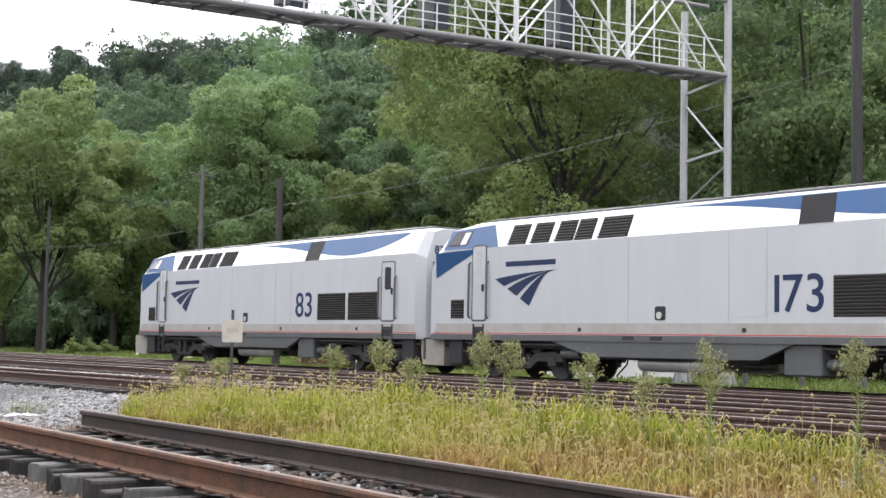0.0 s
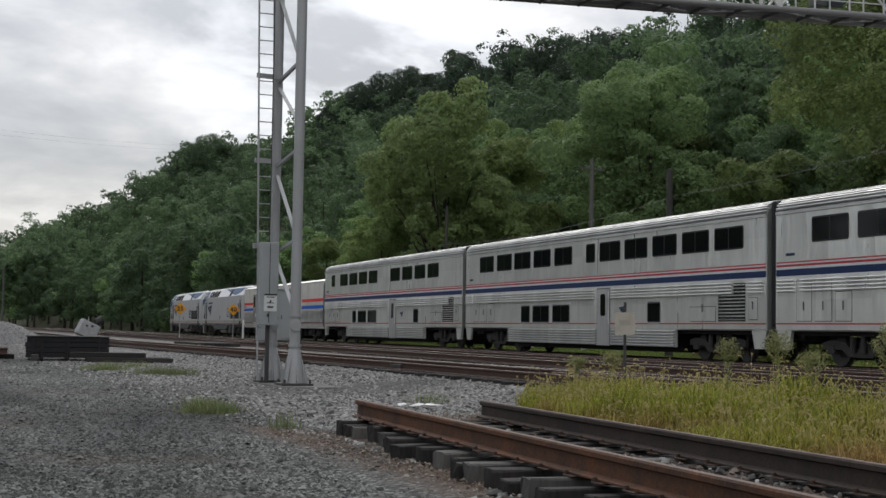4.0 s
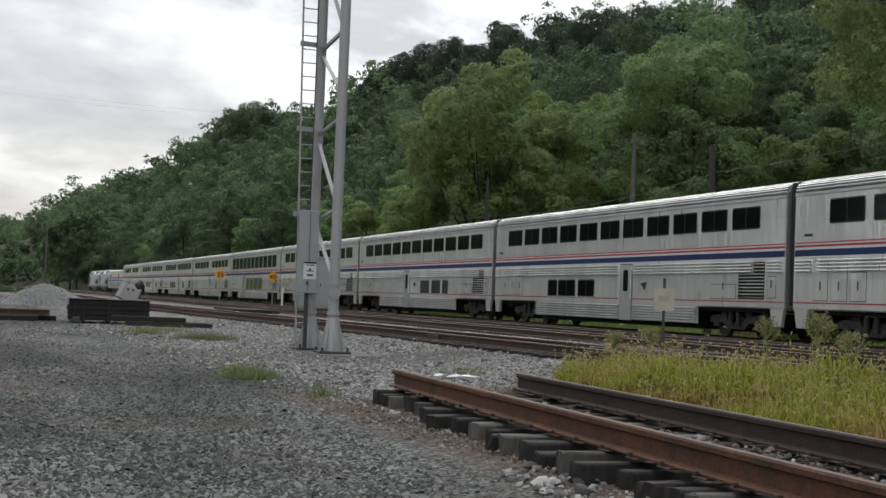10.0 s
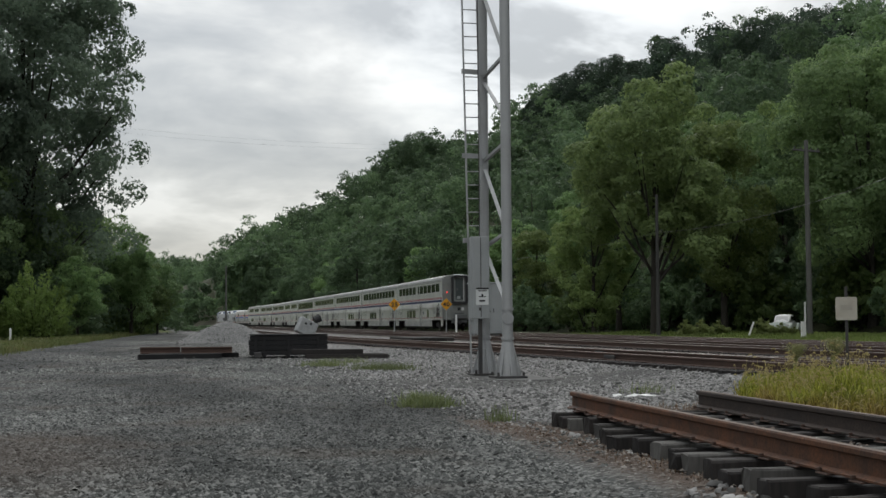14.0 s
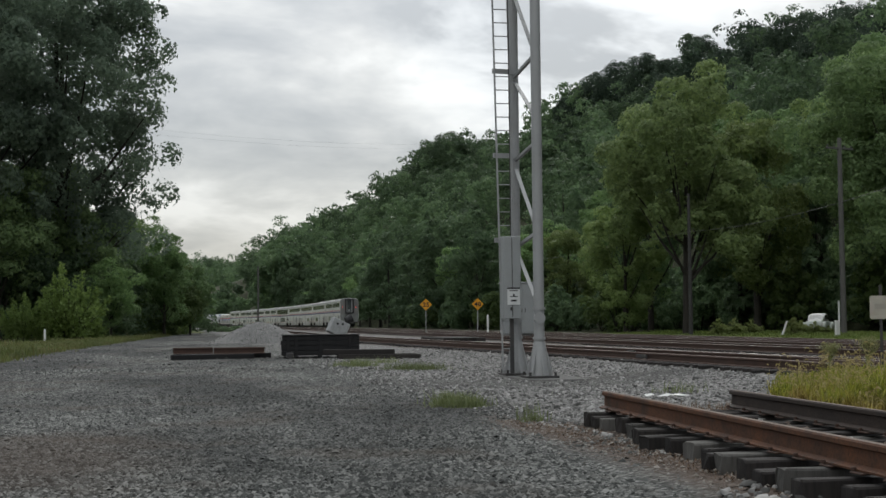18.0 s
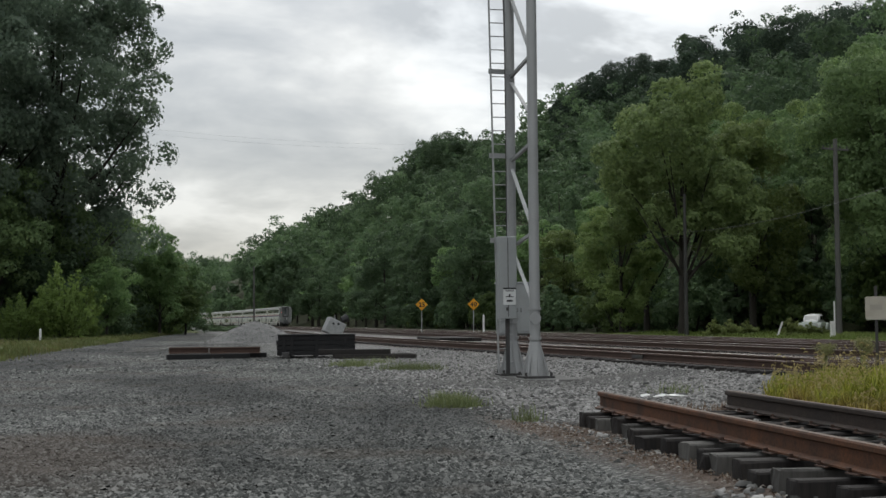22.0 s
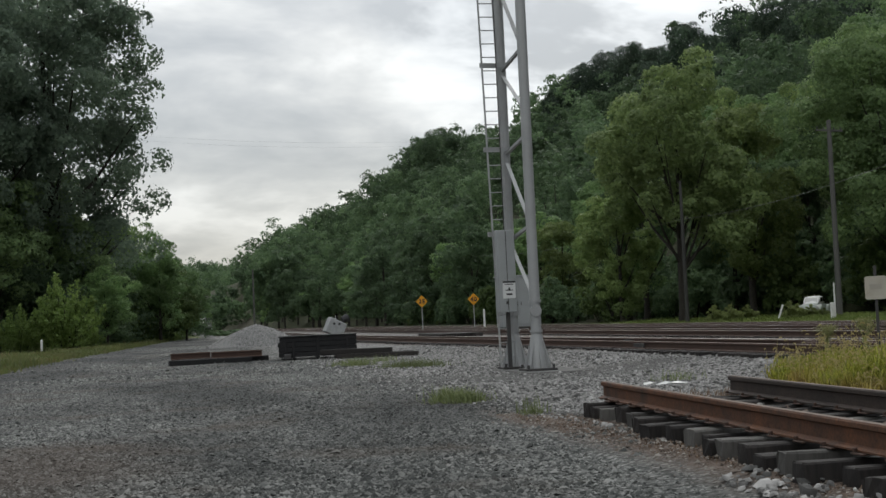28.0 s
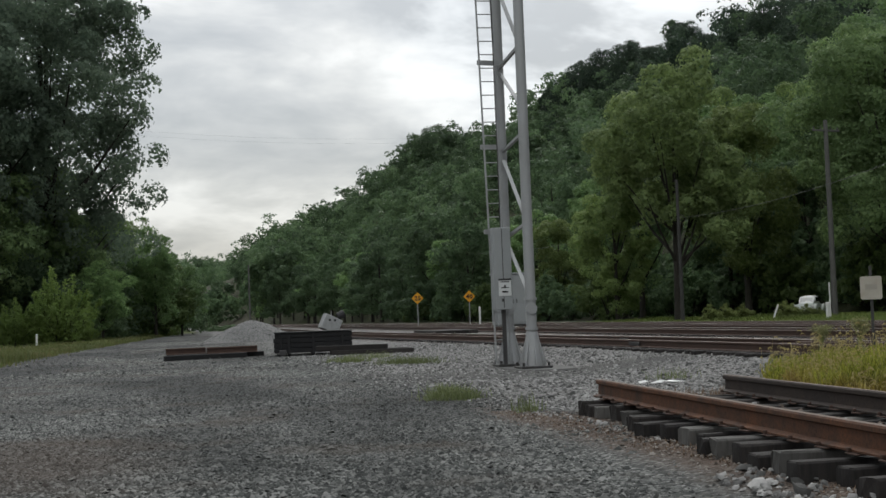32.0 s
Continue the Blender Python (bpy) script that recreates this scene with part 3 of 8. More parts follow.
def rail_shape(where, ys, base):
    """A rail whose middle lies at x = where(y)."""
    v, f, n = [], [], len(RAIL_PROFILE)
    for k, y in enumerate(ys):
        v += [(where(y) + px, y, base + pz) for px, pz in RAIL_PROFILE]
        if k:
            o = (k - 1) * n
            f += [(o + i, o + (i + 1) % n, o + n + (i + 1) % n, o + n + i) for i in range(n)]
    f += [tuple(range(n)), tuple((len(ys) - 1) * n + i for i in range(n))]
    return Shape().add(v, f)


def head_shape(where, ys, top):
    v, f = [], []
    for k, y in enumerate(ys):
        v += [(where(y) + dx, y, top + dz) for dx, dz in ((-0.034, -0.012), (-0.027, 0.002), (0.027, 0.002), (0.034, -0.012))]
        if k:
            f += [((k - 1) * 4 + i, (k - 1) * 4 + i + 1, k * 4 + i + 1, k * 4 + i) for i in range(3)]
    return Shape().add(v, f)


def lay_rail(track, where, ys, top, bright):
    r = part("rail", rail_shape(where, ys, top - 0.178), "rail", track)
    part("running_surface", head_shape(where, ys, top), "rail_top" if bright else "dull_head", r, "worn bright rail head" if bright else "dull brown rail head")


def build_tracks():
    rng = random.Random(5)
    tie = Shape().box(-1.3, 1.3, -0.11, 0.11, -0.14, 0, 0.012).mesh("tie", M["tie"])
    plate = Shape().box(-0.17, 0.17, -0.09, 0.09, 0, 0.014, 0.004).mesh("tie_plate", M["rail"])
    bar = Shape().box(-0.062, -0.022, -0.4, 0.4, 0.03, 0.125, 0.008).box(0.022, 0.062, -0.4, 0.4, 0.03, 0.125, 0.008).mesh("joint_bar", M["dark_steel"])
    for n in range(4):
        top = TRAIN_RAIL if n == 3 else RAIL
        ys = [*np.arange(-60, 0, 20.0), *np.arange(0, 100, 5.0), *(np.arange(100, 161, 10.0) if n == 0 else np.arange(100, 900, 15.0))]
        track = empty(f"railway_track_{n + 1}", None, "rusty railway track on dark timber ties in stained ballast", "railway track", "main tracks", "structure")
        for side in (-0.735, 0.735):
            lay_rail(track, lambda y: line_x(n, y) + side, ys, top, not (n == 0 and side < 0))
        if n == 0:
            for k in range(150):
                y = 4 + k * 0.54
                turn = -math.degrees(math.atan((line_x(0, y + 1) - line_x(0, y - 1)) / 2))
                t = part("tie", tie, "tie", track)
                t.matrix_basis = pose(line_x(0, y) + rng.uniform(-.10, .06), y + rng.uniform(-.04, .04), top - 0.172 + rng.uniform(-.012, .004), 0, 0, turn + rng.uniform(-1.5, 1.5))
                if 14 < y < 60:
                    for side in (-0.735, 0.735):
                        p = part("tie_plate", plate, "rail", track)
                        p.matrix_basis = pose(line_x(0, y) + side, y, top - 0.176, 0, 0, turn)
            for y, side in ((21.5, -0.735), (26.2, 0.735), (33.4, -0.735), (38.1, 0.735), (45.3, -0.735)):
                p = part("joint_bar", bar, "dark_steel", track)
                p.matrix_basis = pose(line_x(0, y) + side, y, top - 0.178)
        s = Shape()
        for k in range(130 if n == 0 else 230):
            y = (86 if n == 0 else 8) + k * 0.6
            x = line_x(n, y)
            s.box(x - 1.3, x + 1.3, y - 0.11, y + 0.11, top - 0.30, top - 0.172)
        tagged(part("ties", s, "tie", track), kind="stuff")
    # the turnout that leaves the first track towards the camera's side of the bridge
    def branch(y):
        return line_x(0, y) + 2.5 * smooth_step(36 - y, 0, 30) 
    lead = empty("turnout_track", None, "rusty turnout rails leaving the first track", "railway track", "", "structure")
    ys = [-60.0, -30.0, 0.0, *np.arange(4, 37, 2.0)]
    for side in (-0.735, 0.735):
        lay_rail(lead, lambda y: branch(y) + side, ys[:-5] if side < 0 else ys[:-2], RAIL, side > 0)
    for k in range(40):
        y = 8 + k * 0.54
        t = part("tie", tie, "tie", lead)
        t.matrix_basis = pose(branch(y) + 0.5, y + 0.27, RAIL - 0.176)
    # the planked crossing between the first two tracks
    c = empty("planked_crossing", pose(14.6, 74.0, ground_z(14.6, 74.0)), "dark worn timber planks laid between two tracks", "crossing")
    for k in range(5):
        part("plank", Shape().box(-1.1 + 0.46 * k, -0.68 + 0.46 * k, -3.4 + 0.1 * (k % 2), 3.5, -0.02, 0.20, 0.02), "tie", c)


build_tracks()


# ---- woods ----
def crown_faces(rng, height, radius, low, count, size, lobes=9, squash=1.0, fat=1.0, sub=7):
    """Leaf faces of a crown: a few large masses, each carrying rounded clumps whose leaves lie on their upper and outer side."""
    cz, rz = height * (1 + low) / 2, height * (1 - low) / 2
    cs, rs = [], []
    for k in range(lobes):
        a, h = rng.uniform(0, 2 * np.pi), rng.uniform(-0.85, 0.8)
        w = math.sqrt(max(1 - h * h, 0.05)) * radius * rng.uniform(0.30, 0.72 + 0.25 * (1 - fat))
        cs.append((w * math.cos(a), w * math.sin(a) * squash, cz + h * rz * 0.72))
        rs.append(radius * rng.uniform(0.34, 0.56) * fat)
    cs.append((0, 0, cz + rz * 0.45))
    rs.append(radius * 0.62 * fat)
    cs, rs = np.array(cs), np.array(rs)
    # the clumps sit on the masses
    many = len(cs) * sub
    mass = np.arange(many) % len(cs)
    way = rng.normal(size=(many, 3)) + (0, 0, 0.25)
    way /= np.linalg.norm(way, axis=1, keepdims=True)
    hub = cs[mass] + way * (rs[mass] * rng.uniform(0.45, 1.0, many))[:, None]
    wide = rs[mass] * rng.uniform(0.26, 0.50, many)
    pick = rng.choice(many, count, p=wide ** 2 / (wide ** 2).sum())
    out = rng.normal(size=(count, 3)) + way[pick] * 0.75 + (0, 0, 0.55)
    out /= np.linalg.norm(out, axis=1, keepdims=True)
    p = hub[pick] + out * (wide[pick] * rng.uniform(0.70, 1.12, count))[:, None] * (1, 1, 0.8) + rng.normal(size=(count, 3)) * size * 0.35
    face = out + rng.normal(size=(count, 3)) * 0.38
    face /= np.linalg.norm(face, axis=1, keepdims=True)
    a = np.cross(face, rng.normal(size=(count, 3)))
    a /= np.linalg.norm(a, axis=1, keepdims=True) + 1e-9
    up = np.cross(face, a)
    s = (size * rng.uniform(0.55, 1.25, (count, 1)))
    faces = np.stack([p - a * s, p + a * s * 0.6 + up * s * 0.75, p + a * s * 0.6 - up * s * 0.75], 1).astype(np.float32)
    return faces, cs, rs


def trunk_shape(rng, height, girth, cs, limbs=7):
    s = Shape()
    lean = rng.normal(size=2) * 0.02 * height
    path = [(lean[0] * k ** 2, lean[1] * k ** 2, height * 0.85 * k) for k in (0, 0.08, 0.3, 0.6, 1.0)]
    s.tube(path, [girth * 1.3, girth, girth * 0.8, girth * 0.5, girth * 0.12], 8)
    for c in cs[:limbs]:
        z0 = max(height * 0.12, c[2] * rng.uniform(0.35, 0.6))
        k = z0 / (height * 0.85)
        a = Vector((lean[0] * k * k, lean[1] * k * k, z0))
        b = Vector(c)
        m = a.lerp(b, 0.5) + Vector((0, 0, -0.06 * height * 0.3))
        s.tube([a, m, b], [girth * 0.42, girth * 0.28, girth * 0.07], 6)
    return s


class TreeKind:
    def __init__(self, seed, height, radius, low, count, size, leaf, lobes=9, girth=0.28, fat=1.0, limbs=7):
        rng = np.random.default_rng(seed)
        faces, cs, rs = crown_faces(rng, height, radius, low, count, size, lobes, 1.0, fat)
        self.crown = bulk("crown", faces, leaf)
        self.trunk = trunk_shape(rng, height, girth, cs, limbs).mesh("trunk", M["bark"], 0.8)

    def plant(self, name, x, y, scale, turn, label, group, zs=1.0):
        t = empty(name, pose(x, y, ground_z(x, y) - 0.1, 0, 0, turn), label, "tree", group)
        t.scale = (scale, scale, scale * zs)
        for me in (self.trunk, self.crown):
            part(me.name.split(".")[0], me, "bark", t)
        return t


def build_woods():
    rng = np.random.default_rng(11)
    kinds = [TreeKind(1, 18, 5.6, 0.06, 26000, 0.16, "leaf_a", 15), TreeKind(2, 20, 5.0, 0.10, 25000, 0.155, "leaf_b", 14),
             TreeKind(3, 17, 6.0, 0.05, 28000, 0.16, "leaf_a", 16, 0.28, 0.92), TreeKind(4, 19, 5.2, 0.08, 25000, 0.16, "leaf_d", 13),
             TreeKind(6, 16, 4.8, 0.04, 24000, 0.15, "leaf_f", 13)]
    fine_kinds = [TreeKind(41, 18, 5.6, 0.05, 30000, 0.135, "leaf_e", 18), TreeKind(42, 19, 5.2, 0.07, 30000, 0.135, "leaf_d", 17), TreeKind(43, 17, 5.9, 0.04, 30000, 0.14, "leaf_e", 19)]
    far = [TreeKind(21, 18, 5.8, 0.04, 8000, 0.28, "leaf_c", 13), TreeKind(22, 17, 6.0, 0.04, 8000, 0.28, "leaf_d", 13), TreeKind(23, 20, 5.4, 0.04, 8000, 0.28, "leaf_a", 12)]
    words = ["broad leafy green tree at the foot of the wooded slope", "tall yellow-green tree at the edge of the woods",
             "spreading green tree beside the railway", "dark green tree in the shaded wood edge", "bushy light green tree beside the railway"]
    far_words = ["distant dark green tree along the railway", "distant green tree along the railway", "tall distant tree along the railway"]
    # rows along the foot of the slope, thinning with distance
    for x0, y, wide in ((43, 16.0, 4), (54, 10.0, 4)):
        while y < 520:
            x = x0 + bend(y) + rng.uniform(-wide, wide) + (4.5 if y < 112 else 0)
            if any(math.hypot(x - a, y - b) < c for a, b, c in ((35, 93.5, 13), (48.5, 86, 11), (45.5, 50, 11))):
                y += 5
                continue
            sc, turn = rng.uniform(0.8, 1.18), rng.uniform(0, 360)
            if y > 300 and x < y * 0.049 + 2:
                break
            if y < 66:
                k = int(rng.integers(0, 3))
                fine_kinds[k].plant("tree", x, y, sc, turn, words[(1, 0, 4)[k]], "trees at the foot of the slope", rng.uniform(0.9, 1.1))
            elif y < 150:
                k = int(rng.integers(0, 5))
                kinds[k].plant("tree", x, y, sc, turn, words[k], "trees at the foot of the slope", rng.uniform(0.9, 1.1))
            else:
                k = int(rng.integers(0, 3))
                far[k].plant("tree", x, y, sc, turn, far_words[k], "trees along the far railway", rng.uniform(0.85, 1.1))
            y += rng.uniform(7.5, 11) * (1 + y / 500)
    # the large tree that stands out before the others
    group = "trees at the foot of the slope"
    TreeKind(51, 18.8, 6.2, 0.08, 42000, 0.15, "leaf_o", 20, 0.26, 0.9, 16).plant("tree", 35.7, 93.5, 1.08, 40, "large round-crowned olive tree with forked dark limbs", group, 1.02)
    TreeKind(52, 20.5, 7.2, 0.0, 52000, 0.145, "leaf_g", 22, 0.26, 0.9, 10).plant("tree", 51.0, 90, 1.13, 10, "dense bright green tree with a ragged top", group)
    TreeKind(53, 24.0, 9.4, 0.04, 66000, 0.13, "leaf_h", 28, 0.34, 0.82, 20).plant("tree", 45.5, 50, 1.0, 75, "tall drooping yellow-green tree with leaning dark trunks", group)
    TreeKind(54, 13.0, 4.6, 0.02, 22000, 0.14, "leaf_b", 14, 0.2, 0.9, 8).plant("tree", 34.6, 104, 0.95, 0, "low yellow-green tree beside the railway", group)
    for x, y, k, sc in ((58, 74, 0, 1.0), (61, 123, 3, 0.95), (66, 133, 1, 0.9), (54, 110, 3, 0.7), (63, 84, 2, 1.0), (57, 62, 1, 0.95), (64, 97, 3, 1.0), (60, 108, 2, 0.95), (66, 70, 4, 1.05), (62, 52, 3, 0.95), (52, 71, 3, 0.72), (49, 64, 4, 0.6), (55, 80, 3, 0.8), (46, 108, 3, 0.8), (52, 116, 0, 0.9)):
        kinds[k].plant("tree", x, y, sc, 57 * x, words[k], group)
    # the hill behind and the far end of the valley: woods past counting
    quads = {"leaf_c": [], "leaf_d": [], "leaf_k": []}

    def clump(x, y, h, r, n, size):          # a crown past counting
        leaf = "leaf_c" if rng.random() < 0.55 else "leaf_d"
        if 130 < y < 345 and x > 101 and rng.random() < 0.7:     # darker crowns on most of the upper slope
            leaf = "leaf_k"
        if 300 < y < 960 and x < y * 0.049 and h > 13.2:   # the mouth of the side valley
            return
        q, _, _ = crown_faces(rng, h, r, 0.05, n, size, 7)
        quads[leaf].append(q + np.array((x, y, ground_z(x, y)), np.float32))

    for x0 in np.arange(72, 150, 9.5):
        y = 20.0 + rng.uniform(0, 8)
        while y < 1250:
            x = x0 + bend(min(y, 900)) + rng.uniform(-4, 4)
            far_k = 1 + y / 900
            clump(x, y, rng.uniform(12, 23), rng.uniform(5.0, 7.6) * far_k, int(3300 / (1 + y / 300)) + 200, 0.27 * (1 + y / 420))
            y += rng.uniform(9, 13.5) * (1 + y / 260)
    def great(x, y, h, r, leaf):  # a dense domed crown, standing up against the sky
        size = 0.20 * (0.7 + y / 1000)
        rz = max(0.5 * h, 0.9 * r)
        axes = np.array((r, r, rz))
        way = rng.normal(size=(90, 3)) + (0, 0, 0.35)
        way /= np.linalg.norm(way, axis=1, keepdims=True)
        wide = r * rng.uniform(0.17, 0.31, 90)
        hub = (0, 0, h - rz) + way * (axes - wide[:, None] * 0.9) * rng.uniform(0.86, 1.0, (90, 1))
        pick = rng.choice(90, 12000, p=wide ** 2 / (wide ** 2).sum())
        out = rng.normal(size=(12000, 3)) + way[pick] * 0.9 + (0, 0, 0.4)
        out /= np.linalg.norm(out, axis=1, keepdims=True)
        c = hub[pick] + out * (wide[pick] * rng.uniform(0.75, 1.1, 12000))[:, None]
        inner = rng.normal(size=(4500, 3))
        inner /= np.linalg.norm(inner, axis=1, keepdims=True)
        c = np.concatenate([c, (0, 0, h - rz) + inner * axes * rng.uniform(0.62, 0.82, (4500, 1))])
        out = np.concatenate([out, inner])
        face = out + rng.normal(size=out.shape) * 0.4
        u = np.cross(face, rng.normal(size=out.shape))
        u /= np.linalg.norm(u, axis=1, keepdims=True) + 1e-9
        v = np.cross(face, u)
        v /= np.linalg.norm(v, axis=1, keepdims=True) + 1e-9
        s = size * rng.uniform(0.55, 1.25, (len(c), 1)) * np.concatenate([np.ones(12000), np.full(4500, 1.8)])[:, None]
        q = np.stack([c - u * s, c + u * s * 0.6 + v * s * 0.75, c + u * s * 0.6 - v * s * 0.75], 1)
        quads[leaf].append((q + (x, y, ground_z(x, y))).astype(np.float32))

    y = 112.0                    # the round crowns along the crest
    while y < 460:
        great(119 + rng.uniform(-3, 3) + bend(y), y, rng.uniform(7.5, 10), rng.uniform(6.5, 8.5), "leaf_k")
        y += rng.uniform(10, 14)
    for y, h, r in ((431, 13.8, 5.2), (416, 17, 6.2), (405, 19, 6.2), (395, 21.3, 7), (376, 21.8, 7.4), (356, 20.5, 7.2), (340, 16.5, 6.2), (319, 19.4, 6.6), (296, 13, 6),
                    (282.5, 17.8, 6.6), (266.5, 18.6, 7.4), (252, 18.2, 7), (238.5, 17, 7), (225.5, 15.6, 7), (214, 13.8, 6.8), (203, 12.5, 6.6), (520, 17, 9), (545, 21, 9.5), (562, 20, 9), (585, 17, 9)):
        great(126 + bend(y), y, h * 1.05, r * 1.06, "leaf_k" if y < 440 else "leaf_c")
    for k in range(9):           # the last tall trees before the side valley
        clump(25.5 + 2.2 * k, 452 + 3 * (k % 3), 27 + 2 * (k % 2) - 4 * (k == 0), 5.5, 1500, 0.5)
    for k in range(420):         # the ridge that closes the valley
        x, y = rng.uniform(-260, 130), rng.uniform(980, 1400)
        clump(x, y, rng.uniform(13, 20), rng.uniform(8, 12), 150, 1.7)
    for k in range(26):          # lighter trees at the mouth of the side valley
        clump(rng.uniform(4, 26), rng.uniform(560, 700), rng.uniform(8, 13), rng.uniform(4, 6), 500, 0.7)
    for k in range(140):         # woods on the camera's own side, along the lot
        y = rng.uniform(112, 420)
        x = -26 - 0.02 * max(200 - y, 0) * 0.5 - abs(rng.normal()) * 22
        clump(x, y, rng.uniform(13, 20), rng.uniform(4.5, 6.5), 700, 0.55)
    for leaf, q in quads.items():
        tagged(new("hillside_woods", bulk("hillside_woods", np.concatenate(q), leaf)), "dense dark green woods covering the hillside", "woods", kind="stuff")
    return kinds, far


KINDS, FAR = build_woods()


# ---- the train ----
def metal(name, c, rough, streak=0.35, shine=0.6):
    """Bare or painted sheet with upright streaks of dirt and slight unevenness; bare metal also shifts in tone from
    panel to panel for mirrored light and dark.
    """
    k = Mat(name, rough, shine, 0.5)
    s = k.noise(1.0, 5, 0.6, k.stretch(k.pos, (1.0, 2.4, 0.25)))
    b = k.noise(0.55, 3, 0.5)
    base = k.mix(k.ramp(s, (0.4, (0, 0, 0)), (0.75, (streak,) * 3)), c, (0.2, 0.195, 0.185))
    base = k.mix(k.ramp(b, (0.35, (0, 0, 0)), (0.65, (0.22,) * 3)), base, tuple(x * (0.62 if shine > 0.3 else 0.88) for x in c))
    if shine > 0.3:
        xyz = k.n.new("ShaderNodeSeparateXYZ")
        k.l.new(k.pos, xyz.inputs[0])
        w = k.n.new("ShaderNodeTexWhiteNoise")
        w.noise_dimensions = "2D"
        v = k.n.new("ShaderNodeCombineXYZ")
        k.l.new(k.math("FLOOR", k.math("MULTIPLY", xyz.outputs["Y"], 0.97)), v.inputs["X"])
        k.l.new(k.math("FLOOR", k.math("MULTIPLY", xyz.outputs["Z"], 1.05)), v.inputs["Y"])
        k.l.new(v.outputs[0], w.inputs["Vector"])
        # panel tone in the base colour stands in for mirror-like reflections
        base = k.mix(k.math("MULTIPLY", w.outputs["Value"], 0.36), base, tuple(x * 0.55 for x in c))
    wave = k.noise(1.0, 2, 0.5, k.stretch(k.pos, (1.0, 1.6, 0.5))) if shine > 0.5 else b
    k.color(base).rough(s, rough - 0.08, rough + 0.18).bump(wave, 0.8 if shine > 0.5 else 0.25, 0.08 if shine > 0.5 else 0.03)
    return k.m


M["steel"] = metal("stainless_side", (0.94, 0.945, 0.915), 0.27, 0.24, 0.66)
M["steel_roof"] = metal("stainless_roof", (0.66, 0.665, 0.655), 0.36, 0.3, 0.6)
# darker copy of the side steel: the skirt's shade is put into the colour
M["steel_skirt"] = metal("stainless_skirt", (0.60, 0.605, 0.59), 0.36, 0.4, 0.62)
M["cabinet"] = painted("grey_cabinet_paint", (0.33, 0.345, 0.345), 0.5, 0.15, 0.25, (0.2, 0.2, 0.19))
M["end_grey"] = painted("grimy_end_wall", (0.23, 0.24, 0.23), 0.6, 0.25, 0.5, (0.06, 0.055, 0.05), 0.9)
M["silver"] = metal("silver_paint", (0.50, 0.505, 0.515), 0.42, 0.10, 0.12)
M["bag_silver"] = metal("warm_silver_paint", (0.84, 0.81, 0.77), 0.34, 0.16, 0.4)
M["bag_red"] = painted("bright_red_paint", (0.72, 0.045, 0.05), 0.5, 0, 0.12)
M["emblem_blue"] = painted("light_blue_paint", (0.03, 0.20, 0.52), 0.5, 0, 0.1)
M["bag_door"] = metal("brushed_door_leaf", (0.29, 0.28, 0.26), 0.42, 0.35, 0.4)
M["white_band"] = painted("pale_silver_band", (0.70, 0.71, 0.725), 0.35, 0.1, 0.2)
M["blue"] = painted("mid_blue_paint", (0.010, 0.062, 0.165), 0.4, 0, 0.12)
M["navy"] = painted("navy_paint", (0.018, 0.034, 0.082), 0.45, 0, 0.25)
M["red"] = painted("red_paint", (0.52, 0.06, 0.05), 0.45, 0, 0.25)
M["dull_red"] = painted("faded_red_paint", (0.36, 0.10, 0.095), 0.5, 0, 0.3)
M["band_red"] = painted("band_red_paint", (0.43, 0.055, 0.065), 0.5, 0, 0.2)
M["band_blue"] = painted("band_blue_paint", (0.016, 0.034, 0.10), 0.5, 0, 0.15)
M["bag_blue"] = painted("bright_blue_paint", (0.012, 0.12, 0.58), 0.5, 0, 0.12)
M["tank_grey"] = painted("dark_grey_paint", (0.10, 0.105, 0.105), 0.55, 0.1, 0.5, (0.07, 0.06, 0.05))
M["truck_grey"] = painted("grimy_truck", (0.05, 0.048, 0.045), 0.7, 0.1, 0.7, (0.035, 0.03, 0.027), 2.5)
M["dirty_silver"] = painted("grimy_lower_side", (0.40, 0.385, 0.35), 0.5, 0.1, 0.6, (0.24, 0.21, 0.17), 1.6)
M["pilot_grey"] = painted("weathered_pilot", (0.30, 0.275, 0.24), 0.6, 0, 0.5, (0.13, 0.10, 0.08), 2)
M["grille_slat"] = painted("grille_slat", (0.10, 0.094, 0.088), 0.6, 0.2, 0.3)
for key in ("blue", "navy", "band_blue", "band_red", "bag_red", "bag_blue", "emblem_blue"):    # dull paint
    M[key].node_tree.nodes["Principled BSDF"].inputs["Specular IOR Level"].default_value = 0.18
M["louvre"] = painted("louvre_dark_grey", (0.018, 0.018, 0.018), 0.6, 0.2, 0.05)
M["louvre"].node_tree.nodes["Principled BSDF"].inputs["Specular IOR Level"].default_value = 0.1
# glass lightened in its colour for the reflections in the rear door
M["pale_glass"] = Mat("door_glass", 0.12, 0, 0.5).color((0.075, 0.085, 0.085)).m
M["lens"] = Mat("lamp_lens", 0.2).color((0.5, 0.5, 0.48)).m
k = Mat("dark_glass", 0.08, 0, 0.35).color((0.006, 0.007, 0.008))
M["glass"] = k.m
k = Mat("red_marker_lamp", 0.3).color((0.8, 0.03, 0.02))
k.b.inputs["Emission Color"].default_value = (1.0, 0.04, 0.025, 1)
k.b.inputs["Emission Strength"].default_value = 3.0
M["marker"] = k.m
M["door_dark"] = metal("dull_door", (0.34, 0.345, 0.34), 0.5)
M["door_grey"] = metal("brushed_door", (0.58, 0.58, 0.57), 0.42)


